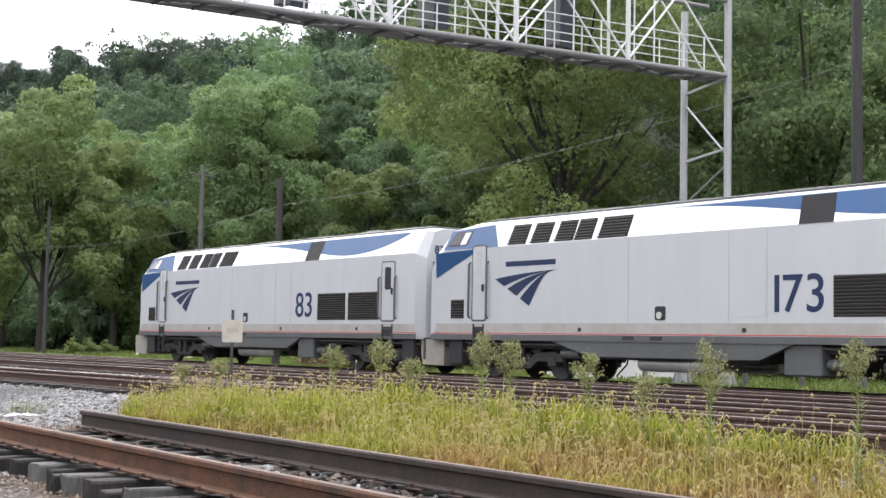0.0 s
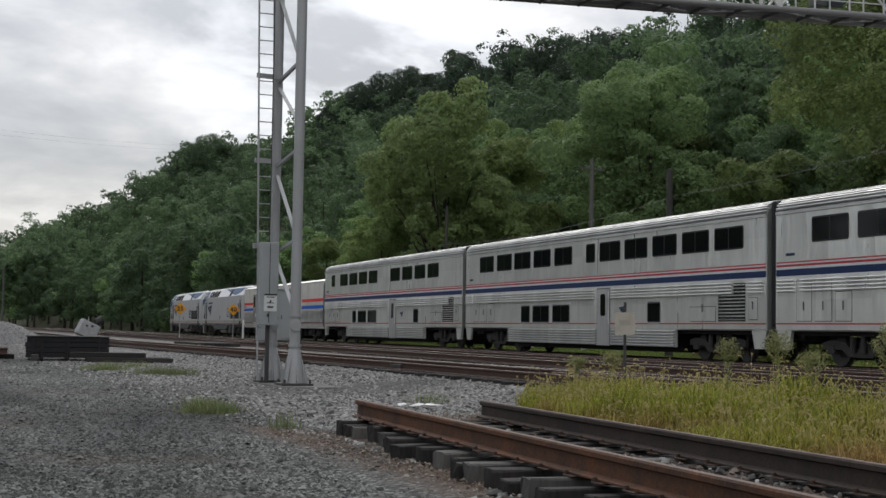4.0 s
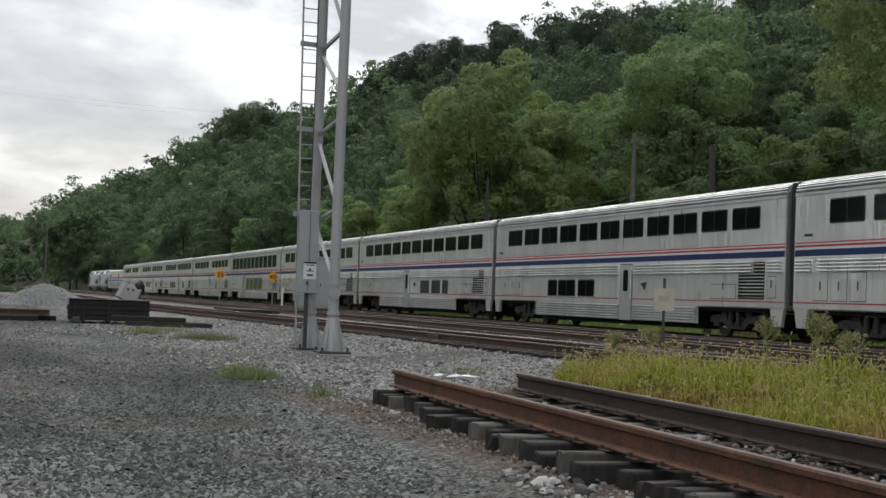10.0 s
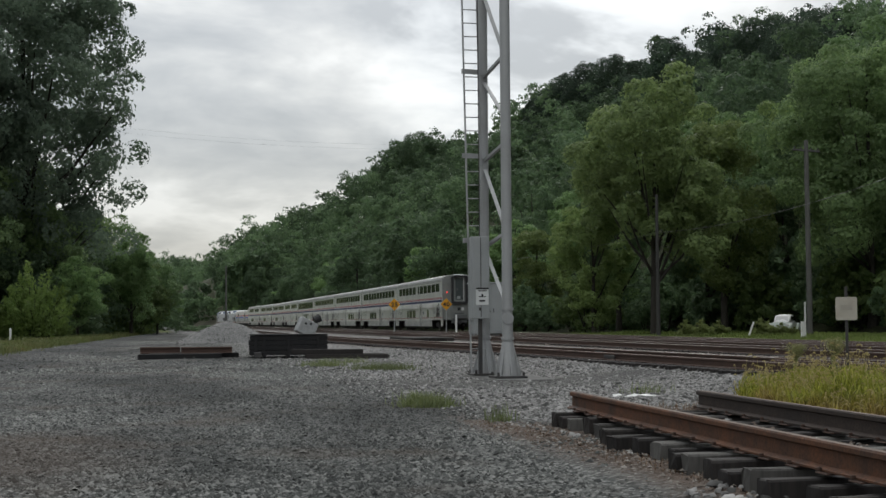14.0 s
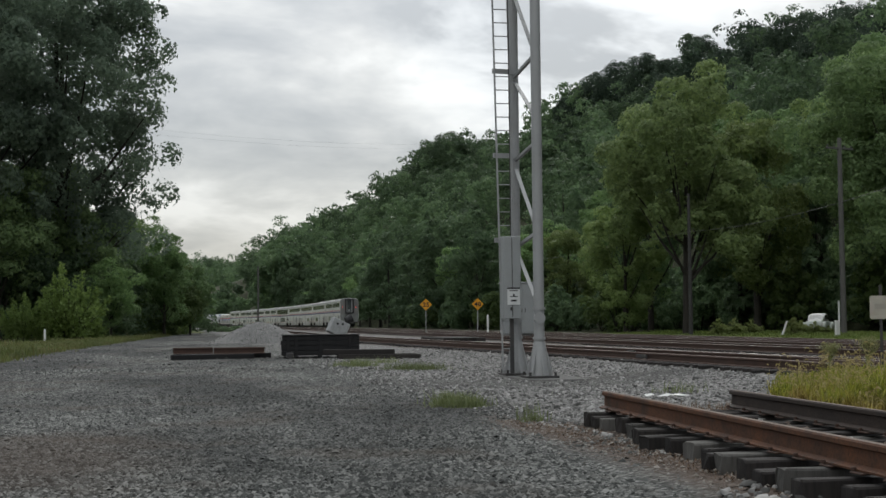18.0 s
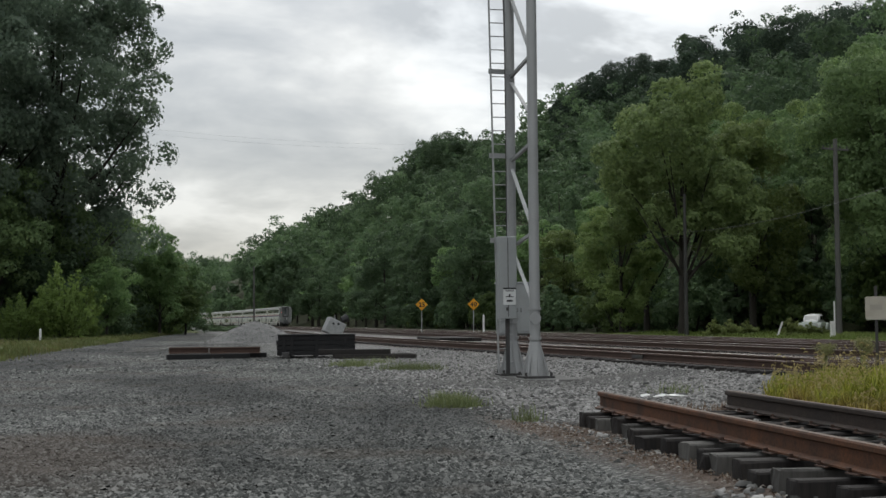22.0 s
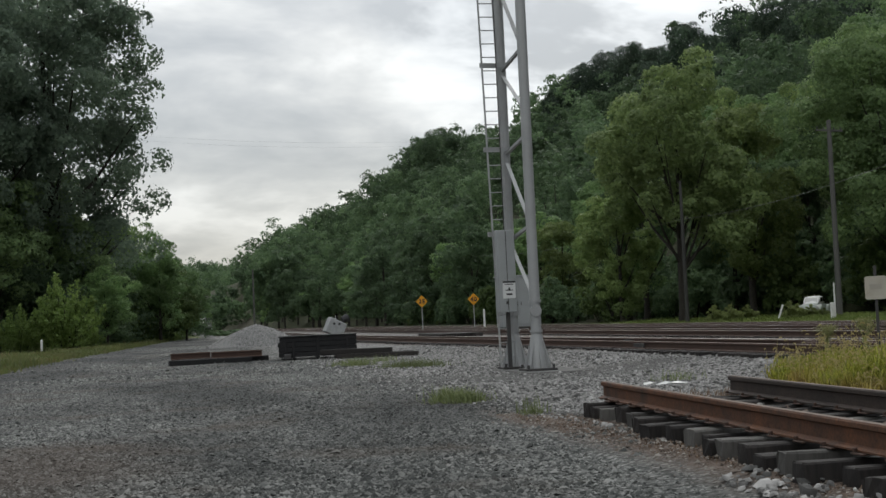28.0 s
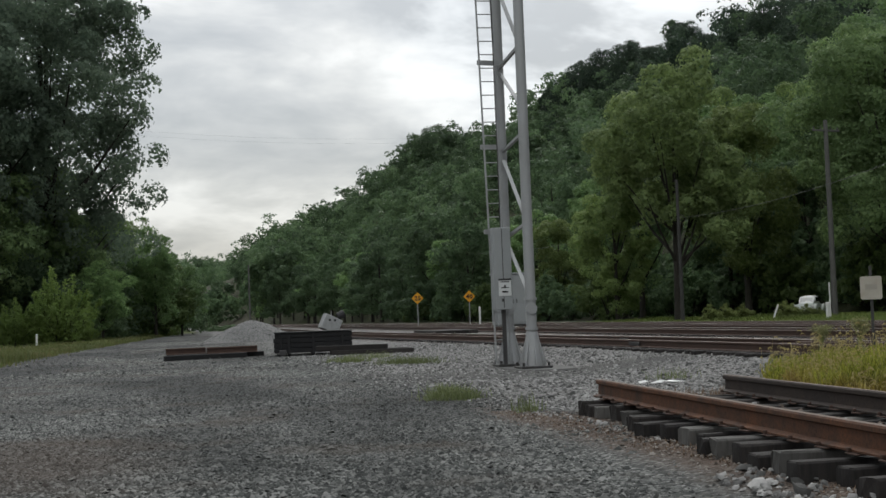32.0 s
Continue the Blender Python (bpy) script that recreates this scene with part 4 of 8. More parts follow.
def round_rect(y0, y1, z0, z1, r=0.07):
    pts = []
    for cy, cz, a0 in ((y1 - r, z1 - r, 0), (y0 + r, z1 - r, 90), (y0 + r, z0 + r, 180), (y1 - r, z0 + r, 270)):
        for a in (0, 45, 90):
            t = radians(a0 + a)
            pts.append((cy + r * math.cos(t), cz + r * math.sin(t)))
    return pts


def on_side(side, x, outline, thick=0.012):
    """A plate lying on the car's side at x."""
    return Shape().plate(outline, side * x, side * (x + thick))


def window(car, side, x, y0, y1, z0, z1, split_pane=True, trim=False):
    if trim:
        part("window_trim", on_side(side, x, round_rect(y0 - 0.05, y1 + 0.05, z0 - 0.05, z1 + 0.05, 0.09), 0.010), "steel_roof", car, "bright metal window surround")
    w = part("window", on_side(side, x, round_rect(y0, y1, z0, z1), 0.014), "black", car, "dark tinted window in a black gasket")
    g, m = 0.045, (y0 + y1) / 2
    spans = ((y0 + g, m - 0.025), (m + 0.025, y1 - g)) if split_pane and y1 - y0 > 1.2 else ((y0 + g, y1 - g),)
    for a, b in spans:
        part("pane", on_side(side, x + 0.010, round_rect(a, b, z0 + g, z1 - g, 0.05), 0.008), "glass", w)


def fluted(side, x, y0, y1, z0, z1, pitch=0.115, deep=0.075):
    """A panel of lengthwise ribs."""
    n = max(2, round((z1 - z0) / pitch))
    prof = [(0, z0)]
    for k in range(n):
        a = z0 + (z1 - z0) * k / n
        h = (z1 - z0) / n
        prof += [(deep, a + 0.06 * h), (deep * 1.1, a + 0.30 * h), (deep, a + 0.54 * h), (0.004, a + 0.60 * h), (0.004, a + 0.99 * h)]
    prof += [(0, z1)]
    return Shape().sweep([(side * (x + px), pz) for px, pz in prof], [y0, y1])


def louvres(car, side, x, y0, y1, z0, z1, name="louvre_panel", step=0.075, lean=0.0, slat="grille_slat"):
    """A framed panel of slats; lean shifts its top along the car."""
    w = part(name, on_side(side, x, [(y0, z0), (y1, z0), (y1 + lean, z1), (y0 + lean, z1)], 0.008), "louvre", car, "dark louvred air intake")
    n = int((z1 - z0) / step)
    for i in range(n):
        z = z0 + (z1 - z0) * (i + 0.5) / n
        d = lean * (z - z0) / (z1 - z0)
        s = Shape().add([(side * (x + 0.008), y0 + d + 0.02, z - 0.02), (side * (x + 0.008), y1 + d - 0.02, z - 0.02), (side * (x + 0.035), y1 + d - 0.02, z + 0.012),
               (side * (x + 0.035), y0 + d + 0.02, z + 0.012), (side * (x + 0.008), y0 + d + 0.02, z + 0.02), (side * (x + 0.008), y1 + d - 0.02, z + 0.02)],
              [(0, 1, 2, 3), (3, 2, 5, 4), (0, 3, 4), (1, 5, 2)])
        part("slat", s, slat, w)


def truck(car, y, base=2.6, radius=0.46):
    """A two-axle truck under the car."""
    t = part("truck", Shape().box(-0.95, 0.95, y - 0.35, y + 0.35, 0.45, 0.72, 0.04).box(-0.15, 0.15, y - 1.2, y + 1.2, 0.5, 0.68), "dark_steel", car, "black cast-steel truck")
    for s in (-1, 1):
        f = Shape()
        prof = [(y - base / 2 - 0.42, 0.50), (y - base / 2 - 0.42, 0.68), (y - base / 2 - 0.1, 0.76), (y - 0.7, 0.72), (y - 0.45, 0.52), (y + 0.45, 0.52),
                (y + 0.7, 0.72), (y + base / 2 + 0.1, 0.76), (y + base / 2 + 0.42, 0.68), (y + base / 2 + 0.42, 0.50), (y + 0.8, 0.50), (y + 0.5, 0.30), (y - 0.5, 0.30), (y - 0.8, 0.50)]
        part("side_frame", f.plate(prof, s * 0.98, s * 1.12), "truck_grey", t)
        for dy in (-0.24, 0.24):
            part("spring", Shape().tube([(s * 1.18, y + dy, 0.42), (s * 1.18, y + dy, 0.86)], 0.09, 8), "truck_grey", t)
        for dy in (-base / 2, base / 2):
            part("axle_box", Shape().box(s * 1.1 - 0.06, s * 1.1 + 0.14, y + dy - 0.16, y + dy + 0.16, 0.36, 0.62, 0.03), "truck_grey", t)
    part("brake_gear", Shape().box(-0.62, 0.62, y - base / 2 - 0.3, y + base / 2 + 0.3, 0.22, 0.86, 0.05), "black", t)
    for s in (-1, 1):
        for dy in (-0.78, 0.78):
            part("brake_cylinder", Shape().tube([(s * 1.05, y + dy - 0.16, 0.80), (s * 1.05, y + dy + 0.16, 0.80)], 0.1, 10), "dark_steel", t)
        part("sand_pipe", Shape().tube([(s * 1.15, y - base / 2 - 0.55, 0.95), (s * 1.1, y - base / 2 - 0.5, 0.45), (s * 0.85, y - base / 2 - 0.35, 0.12)], 0.025, 6), "dark_steel", t)
    for dy in (-base / 2, base / 2):
        w = Shape().tube([(-0.7, y + dy, radius), (0.7, y + dy, radius)], 0.08, 8)
        for s in (-1, 1):
            w.tube([(s * 0.66, y + dy, radius), (s * 0.70, y + dy, radius), (s * 0.71, y + dy, radius), (s * 0.80, y + dy, radius)],
                   [radius + 0.03, radius + 0.03, radius, radius - 0.01], 20)
        part("wheelset", w, "dark_steel", t, "steel wheels on an axle")


def emblem(side, x, y, z, w, h):
    """Three swept bands that fan out from one tip and end on a slanting line."""
    def edge(s):
        px, py = 0.56 * s, 0.80 - 0.80 * s
        qx, qy = px + (1 - px) * 0.42, py + (1 - py) * 0.78
        ex, ey = 1 - 0.16 * s, 1.0 - 0.03 * s
        pts = []
        for i in range(9):
            t = i / 8
            pts.append(((1 - t) ** 2 * px + 2 * t * (1 - t) * qx + t * t * ex, (1 - t) ** 2 * py + 2 * t * (1 - t) * qy + t * t * ey))
        return pts
    shapes = []
    for s0, s1 in ((0.0, 0.27), (0.37, 0.64), (0.74, 1.0)):
        pts = edge(s0) + edge(s1)[::-1]
        shapes.append(Shape().plate([(y - w * p if side < 0 else y + w * p, z + h * q) for p, q in pts], side * x, side * (x + 0.008)))
    return shapes


def lettering(text, size, m, material, parent, name="number", thick=0.004, bold=0.0):
    """Upright characters in one mesh, each moved on by its own width."""
    bm, pen = bmesh.new(), 0.0
    for ch in text:
        cu = bpy.data.curves.new(name, "FONT")
        cu.body, cu.size, cu.extrude, cu.offset = ch, size, thick, bold
        ob = bpy.data.objects.new(name, cu)
        me = bpy.data.meshes.new_from_object(ob)
        bpy.data.objects.remove(ob)
        bpy.data.curves.remove(cu)
        xs = [v.co.x for v in me.vertices] or [0, size * 0.2]
        first = len(bm.verts)
        bm.from_mesh(me)
        bm.verts.ensure_lookup_table()
        for v in bm.verts[first:]:
            v.co.x += pen - min(xs)
        pen += max(xs) - min(xs) + size * 0.085
        bpy.data.meshes.remove(me)
    for v in bm.verts:
        v.co.x -= (pen - size * 0.085) / 2
    me = bpy.data.meshes.new(name)
    bm.to_mesh(me)
    bm.free()
    me.materials.append(M[material])
    t = new(name, me)
    t.parent = parent
    t.matrix_basis = m
    return t


LEFT_TEXT = Matrix(((0, 0, -1, 0), (-1, 0, 0, 0), (0, 1, 0, 0), (0, 0, 0, 1)))
RIGHT_TEXT = Matrix(((0, 0, 1, 0), (1, 0, 0, 0), (0, 1, 0, 0), (0, 0, 0, 1)))


def side_text(side, x, y, z):
    return Matrix.Translation((side * x, y, z)) @ (LEFT_TEXT if side < 0 else RIGHT_TEXT)


def ring_plate(outer, inner, y0, y1):
    """A frame between two outlines of (x, z), given a depth along y."""
    n = len(outer)
    v = [(px, y, pz) for y in (y0, y1) for line in (outer, inner) for px, pz in line]
    f = []
    for i in range(n):
        j = (i + 1) % n
        f += [(i, j, n + j, n + i), (2 * n + i, 3 * n + i, 3 * n + j, 2 * n + j), (i, 2 * n + i, 2 * n + j, j), (n + i, n + j, 3 * n + j, 3 * n + i)]
    return Shape().add(v, f)


def car_ends(car, half, top, lit=False):
    """End walls with the dark bellows of the gangway, couplers and lamps."""
    for e in (-1, 1):
        y = e * half
        w = part("end_wall", Shape().sweep([(-1.53, 1.0), (-1.53, top - 0.45), (-1.35, top - 0.2), (-0.9, top - 0.06), (0.9, top - 0.06), (1.35, top - 0.2), (1.53, top - 0.45), (1.53, 1.0)],
                                           sorted((y, y + e * 0.05))), "end_grey", car, "grimy dark grey end wall")
        z0, z1 = (2.42, top - 0.07) if top > 4.6 else (1.1, 3.4)
        part("gangway_bellows", ring_plate(round_rect(-0.74, 0.74, z0, z1, 0.2), round_rect(-0.55, 0.55, z0 + 0.2, z1 - 0.12, 0.12), *sorted((y + e * 0.05, y + e * 0.34))), "black", w, "black rubber gangway frame")
        if not (lit and e < 0):
            part("diaphragm", Shape().box(-1.42, 1.42, *sorted((y + e * 0.055, y + e * 0.23)), 1.15, top - 0.12, 0.04), "black", w)
        d = part("end_door", Shape().box(-0.55, 0.55, *sorted((y + e * 0.055, y + e * 0.075)), z0 + 0.2, z1 - 0.12), "end_grey", w)
        part("pane", Shape().box(-0.34, 0.34, *sorted((y + e * 0.077, y + e * 0.085)), z0 + 0.38, z1 - 0.25), "pale_glass" if lit and e < 0 else "glass", d)
        if lit and e < 0:            # what shows about the rear door
            part("door_jamb", Shape().box(0.36, 0.42, *sorted((y + e * 0.077, y + e * 0.11)), z0 + 0.25, z1 - 0.2, 0.01), "door_grey", d)
            # flat pale patch on the glass stands in for reflections and the lit inside
            part("door_notice", Shape().box(-0.22, 0.10, *sorted((y + e * 0.086, y + e * 0.09)), z0 + 0.45, z0 + 0.70), "cabinet", d)
            part("door_latch", Shape().box(-0.26, -0.12, *sorted((y + e * 0.086, y + e * 0.1)), z0 + 1.2, z0 + 1.4), "tank_grey", d)
            part("apron", Shape().box(-0.72, 0.72, *sorted((y + e * 0.05, y + e * 0.14)), 1.62, 2.36, 0.03), "end_grey", w)
            part("buffer_plate", Shape().box(-0.5, 0.62, *sorted((y + e * 0.14, y + e * 0.42)), 1.12, 1.5, 0.03), "tank_grey", w, "grey buffer plate over the coupler")
            for px, wide, mat in ((-0.06, 0.12, "black"), (0.28, 0.12, "white_steel")):
                part("socket", Shape().box(px - wide, px + wide, *sorted((y + e * 0.14, y + e * 0.2)), 1.85, 2.1, 0.02), mat, w)
            for px in (-1.35, 1.35):
                part("hand_rail", Shape().tube([(px, y + e * 0.05, 1.2), (px, y + e * 0.13, 1.25), (px, y + e * 0.13, 2.5), (px, y + e * 0.05, 2.55)], 0.018, 6), "end_grey", w)
        for s in (-1, 1):
            part("collision_post", Shape().box(*sorted((s * 0.66, s * 0.80)), *sorted((y + e * 0.05, y + e * 0.16)), 1.0, top - 0.5, 0.02), "end_grey", w)
            part("marker_lamp", Shape().tube([(s * 1.12, y + e * 0.05, 3.46 if top > 4.6 else 2.6), (s * 1.12, y + e * 0.11, 3.46 if top > 4.6 else 2.6)], 0.05, 12),
                 "marker" if lit and e < 0 else "lens", w)
            part("placard", Shape().box(*sorted((s * 1.24, s * 1.40)), *sorted((y + e * 0.052, y + e * 0.06)), 1.88, 2.10), "cabinet", w)
            part("step", Shape().box(*sorted((s * 0.9, s * 1.45)), *sorted((y + e * 0.05, y + e * 0.22)), 0.95, 1.05, 0.02), "dark_steel", w)
        part("buffer_beam", Shape().box(-0.7, 0.7, *sorted((y - e * 0.2, y + e * 0.12)), 0.72, 1.15, 0.04).box(-0.42, 0.42, *sorted((y + e * 0.06, y + e * 0.12)), 1.15, 1.75, 0.03), "tank_grey", w)
        c = Shape().box(-0.16, 0.16, *sorted((y - e * 0.3, y + e * 0.34)), 0.62, 0.92, 0.04)
        for s in (-1, 1):
            c.tube([(s * 0.35, y, 0.85), (s * 0.38, y + e * 0.22, 0.5), (s * 0.3, y + e * 0.33, 0.42)], 0.03, 6)
        part("coupler", c, "black", w)


def double_decker(kind, label, number=""):
    car = empty("passenger_car", None, label, "train car", "passenger cars")
    half, top = 12.72, 5.02
    F = 12.97
    side_prof = [(-1.50, 1.0), (-1.55, 1.04), (-1.55, 4.42), (-1.50, 4.50), (1.50, 4.50), (1.55, 4.42), (1.55, 1.04), (1.50, 1.0)]
    part("body_shell", Shape().sweep(side_prof, [-half, half]), "steel", car)
    # ribbed roof
    prof = []
    for i in range(61):
        a = math.pi * i / 60
        x, z = -1.56 * math.copysign(abs(math.cos(a)) ** 0.55, math.cos(a)), 4.42 + 0.58 * math.sin(a) ** 0.66
        sunk = 0.10 if i % 3 == 2 and not 21 < i < 39 else 0.0          # the grooves between the ribs of the shoulders
        prof.append((x * (1.012 - sunk * 0.75), z + 0.02 - sunk * math.sin(a)))
    roof = part("roof", Shape().sweep(prof + [(1.5, 4.40), (-1.5, 4.40)], [-half, half]), "steel_roof", car, "ribbed bright steel roof")
    for e in (-12.2, -6.0, 0.5, 7.0, 11.8):
        part("roof_vent", Shape().box(-0.45, 0.45, e - 0.3, e + 0.3, 4.98, 5.06, 0.03), "steel_roof", roof)
    base_kind = kind.split("_")[0]
    up = {"coach": [(-1.89 - 2.058 * i, -3.62 - 2.058 * i) for i in range(11)],
          "diner": [(-1.89 - 2.058 * i, -3.62 - 2.058 * i) for i in (0, 1, 2, 3, 4, 6, 7, 8, 9, 10)],
          "crew": [(-1.86, -2.65), (-3.91, -5.59), (-6.01, -7.71), (-8.07, -9.76), (-10.15, -11.83), (-14.3, -16.01), (-16.44, -18.12), (-18.54, -20.23), (-20.62, -22.3)],
          "lounge": [(-1.61 - 2.065 * i, -3.38 - 2.065 * i) for i in range(11)],
          "sleeper": [(-24.43, -22.72), (-22.38, -20.65), (-20.29, -18.59), (-18.22, -16.49), (-16.15, -14.46), (-14.06, -13.29), (-12.03, -10.35), (-9.96, -8.25), (-7.9, -6.15), (-5.85, -4.15), (-3.75, -2.05)]}[base_kind]
    low = {"coach": [(-14.05, -15.69), (-16.16, -17.7), (-18.03, -19.0)], "coach_plain": [], "coach_front": [(-6.91, -7.92), (-8.04, -9.84), (-10.13, -11.75)],
           "diner": [(-17.0, -17.8)], "crew": [(-6.84, -7.6), (-8.01, -9.7), (-10.06, -11.78), (-18.45, -19.22)],
           "lounge": [(-9.76, -11.47), (-11.83, -13.56), (-13.93, -15.62), (-16.03, -17.75)],
           "sleeper": [(-7.89, -6.98), (-9.87, -8.21), (-11.84, -10.22), (-19.19, -18.27)]}[kind]
    door = {"coach": (-10.9, -11.9), "coach_plain": (-11.0, -12.08), "coach_front": (-14.16, -15.14), "diner": (-12.5, -13.6), "crew": (-14.29, -15.4), "lounge": (-7.9, -9.2),
            "sleeper": (-15.32, -14.31)}[kind]
    door = (min(door), max(door))
    for side in (-1, 1):
        for a, b in up:
            y0, y1 = sorted((F + a, F + b))
            window(car, side, 1.55, y0, y1, 3.22 if kind == "lounge" else 3.54, 4.27)
        if kind == "lounge":
            for a, b in up:
                y0, y1 = sorted((F + a, F + b))
                sh = Shape().add([(side * 1.565, y0, 4.40), (side * 1.565, y1, 4.40), (side * 1.16, y1, 4.95), (side * 1.16, y0, 4.95),
                                  (side * 1.50, y0, 4.36), (side * 1.50, y1, 4.36), (side * 1.10, y1, 4.91), (side * 1.10, y0, 4.91)],
                                 [(0, 1, 2, 3), (4, 7, 6, 5), (0, 4, 5, 1), (1, 5, 6, 2), (2, 6, 7, 3), (3, 7, 4, 0)])
                # panes take the pale roof steel in place of sky reflected in glass
                part("roof_window", sh, "steel_roof", roof, "curved pane in pale steel standing in for reflected sky")
                part("roof_rib", Shape().bar((side * 1.58, y0 - 0.1, 4.36), (side * 1.14, y0 - 0.1, 4.98), 0.07, 0.05), "steel", roof)
        for a, b in low:
            y0, y1 = sorted((F + a, F + b))
            window(car, side, 1.55, y0, y1, 1.26, 2.29 if kind == "lounge" else 1.96, True, kind != "lounge")
        if kind == "coach_plain":    # blanked windows and a grey bay door
            for a, b, z0, z1 in ((-16.07, -14.37, 1.26, 1.98), (-19.06, -18.29, 1.26, 2.0)):
                part("window_blank", on_side(side, 1.55, round_rect(F + a, F + b, z0, z1, 0.08), 0.010), "end_grey", car, "dark outline of a blanked window")
                part("blank_panel", on_side(side, 1.556, round_rect(F + a + 0.05, F + b - 0.05, z0 + 0.05, z1 - 0.05, 0.06), 0.008), "steel_skirt", car)
            part("bay_door", on_side(side, 1.55, [(F - 17.91, 0.42), (F - 16.39, 0.42), (F - 16.39, 2.5), (F - 17.91, 2.5)], 0.022), "door_dark", car, "dull grey bay door")
        # stripes
        for z0, z1, mat in ((2.99, 3.03, "band_red"), (2.95, 2.985, "white_band"), (2.88, 2.945, "band_red"), (2.81, 2.875, "white_band"), (2.61, 2.805, "band_blue"), (2.57, 2.605, "white_band"), (1.195, 1.235, "band_red")):
            part("stripe", on_side(side, 1.55, [(-half + 0.02, z0), (half - 0.02, z0), (half - 0.02, z1), (-half + 0.02, z1)], 0.005), mat, car, "painted band along the side")
        # ribbed panels
        d0, d1 = F + door[0], F + door[1]
        for y0, y1 in ((-11.2 + 0.3, d0 - 0.15), (d1 + 0.15, 11.4), (-12.6, -11.75), (11.75, 12.6)):
            if kind == "lounge" and y0 < -2 < y1:
                y0, y1 = -9.6, -4.9
            if kind != "lounge" or y1 - y0 < 5:
                part("fluted_panel", fluted(side, 1.55, y0, y1, 2.14, 2.55), "steel", car)
        for y0, y1 in ((-7.2, d0 - 0.12), (d1 + 0.12, 7.4)):
            part("fluted_skirt", fluted(side, 1.52, y0, y1, 0.43, 1.02, 0.095), "steel_skirt", car)
        part("skirt", Shape().plate([(-7.22, 0.42), (7.42, 0.42), (7.42, 1.03), (-7.22, 1.03)], side * 1.44, side * 1.525), "steel", car)
        for y0, y1 in ((-12.7, -11.9), (11.95, 12.7)):
            part("corner_skirt", Shape().plate([(y0 + 0.15, 0.45), (y1 - 0.15, 0.45), (y1, 1.03), (y0, 1.03)], side * 1.42, side * 1.53), "steel", car)
        # door
        part("door_frame", on_side(side, 1.55, [(d0 - 0.05, 0.40), (d1 + 0.05, 0.40), (d1 + 0.05, 2.55), (d0 - 0.05, 2.55)], 0.012), "end_grey", car)
        dr = part("door", on_side(side, 1.55, [(d0, 0.40), (d1, 0.40), (d1, 2.50), (d0, 2.50)], 0.03), "door_grey", car, "brushed steel entrance door")
        dm = (d0 + d1) / 2
        part("door_window", on_side(side, 1.58, round_rect(dm - 0.2, dm + 0.2, 1.5, 2.32, 0.08), 0.008), "glass", dr)
        for yy in (d0 - 0.06, d1 + 0.06):
            part("grab_rail", Shape().tube([(side * 1.60, yy, 1.2), (side * 1.63, yy, 1.25), (side * 1.63, yy, 2.35), (side * 1.60, yy, 2.4)], 0.02, 6), "steel", dr)
        louvres(car, side, 1.552, F - 24.54, F - 22.97, 1.29, 2.48, "equipment_grille", 0.105, 0.0, "steel")
        for y0, y1, z0, z1 in ((F - 25.2, F - 24.75, 1.35, 2.0), (10.95, 11.65, 1.3, 2.45), (10.0, 10.75, 1.3, 2.45), (9.1, 9.8, 1.3, 2.1), (F - 22.8, F - 21.2, 1.3, 1.75)):
            part("panel_frame", on_side(side, 1.55, [(y0 - 0.025, z0 - 0.025), (y1 + 0.025, z0 - 0.025), (y1 + 0.025, z1 + 0.025), (y0 - 0.025, z1 + 0.025)], 0.006), "end_grey", car)
            sp = part("service_panel", on_side(side, 1.55, [(y0, z0), (y1, z0), (y1, z1), (y0, z1)], 0.016), "steel", car)
            part("latch", on_side(side, 1.566, [((y0 + y1) / 2 - 0.02, z0 + 0.3), ((y0 + y1) / 2 + 0.02, z0 + 0.3), ((y0 + y1) / 2 + 0.02, z0 + 0.55), ((y0 + y1) / 2 - 0.02, z0 + 0.55)], 0.02), "tank_grey", sp)
        for y in np.arange(-11.5, 12, 1.03):
            part("panel_seam", on_side(side, 1.55, [(y, 3.08), (y + 0.025, 3.08), (y + 0.025, 3.55), (y, 3.55)], 0.006), "steel", car) if kind != "lounge" else None
        for i, sh in enumerate(emblem(side, 1.556, d0 - 0.75 if side < 0 else d0 - 1.6, 1.55, 0.62, 0.3)):
            part("emblem_band", sh, "navy", car)
        part("nameplate", on_side(side, 1.55, [(F - 1.2, 3.2), (F - 0.75, 3.2), (F - 0.75, 3.28), (F - 1.2, 3.28)], 0.004), "navy", car, "illegible lettering as a bar")
    # underframe near-black, to stand in for the shade under the car
    under = Shape().box(-1.2, 1.2, -7.0, 7.0, 0.24, 1.0).box(-1.35, 1.35, -12.6, 12.6, 0.88, 1.02)
    part("underframe", under, "louvre", car)
    for y in (-9.2, 9.3):
        truck(car, y)
    car_ends(car, half, top, kind == "sleeper" and number == "last")
    return car


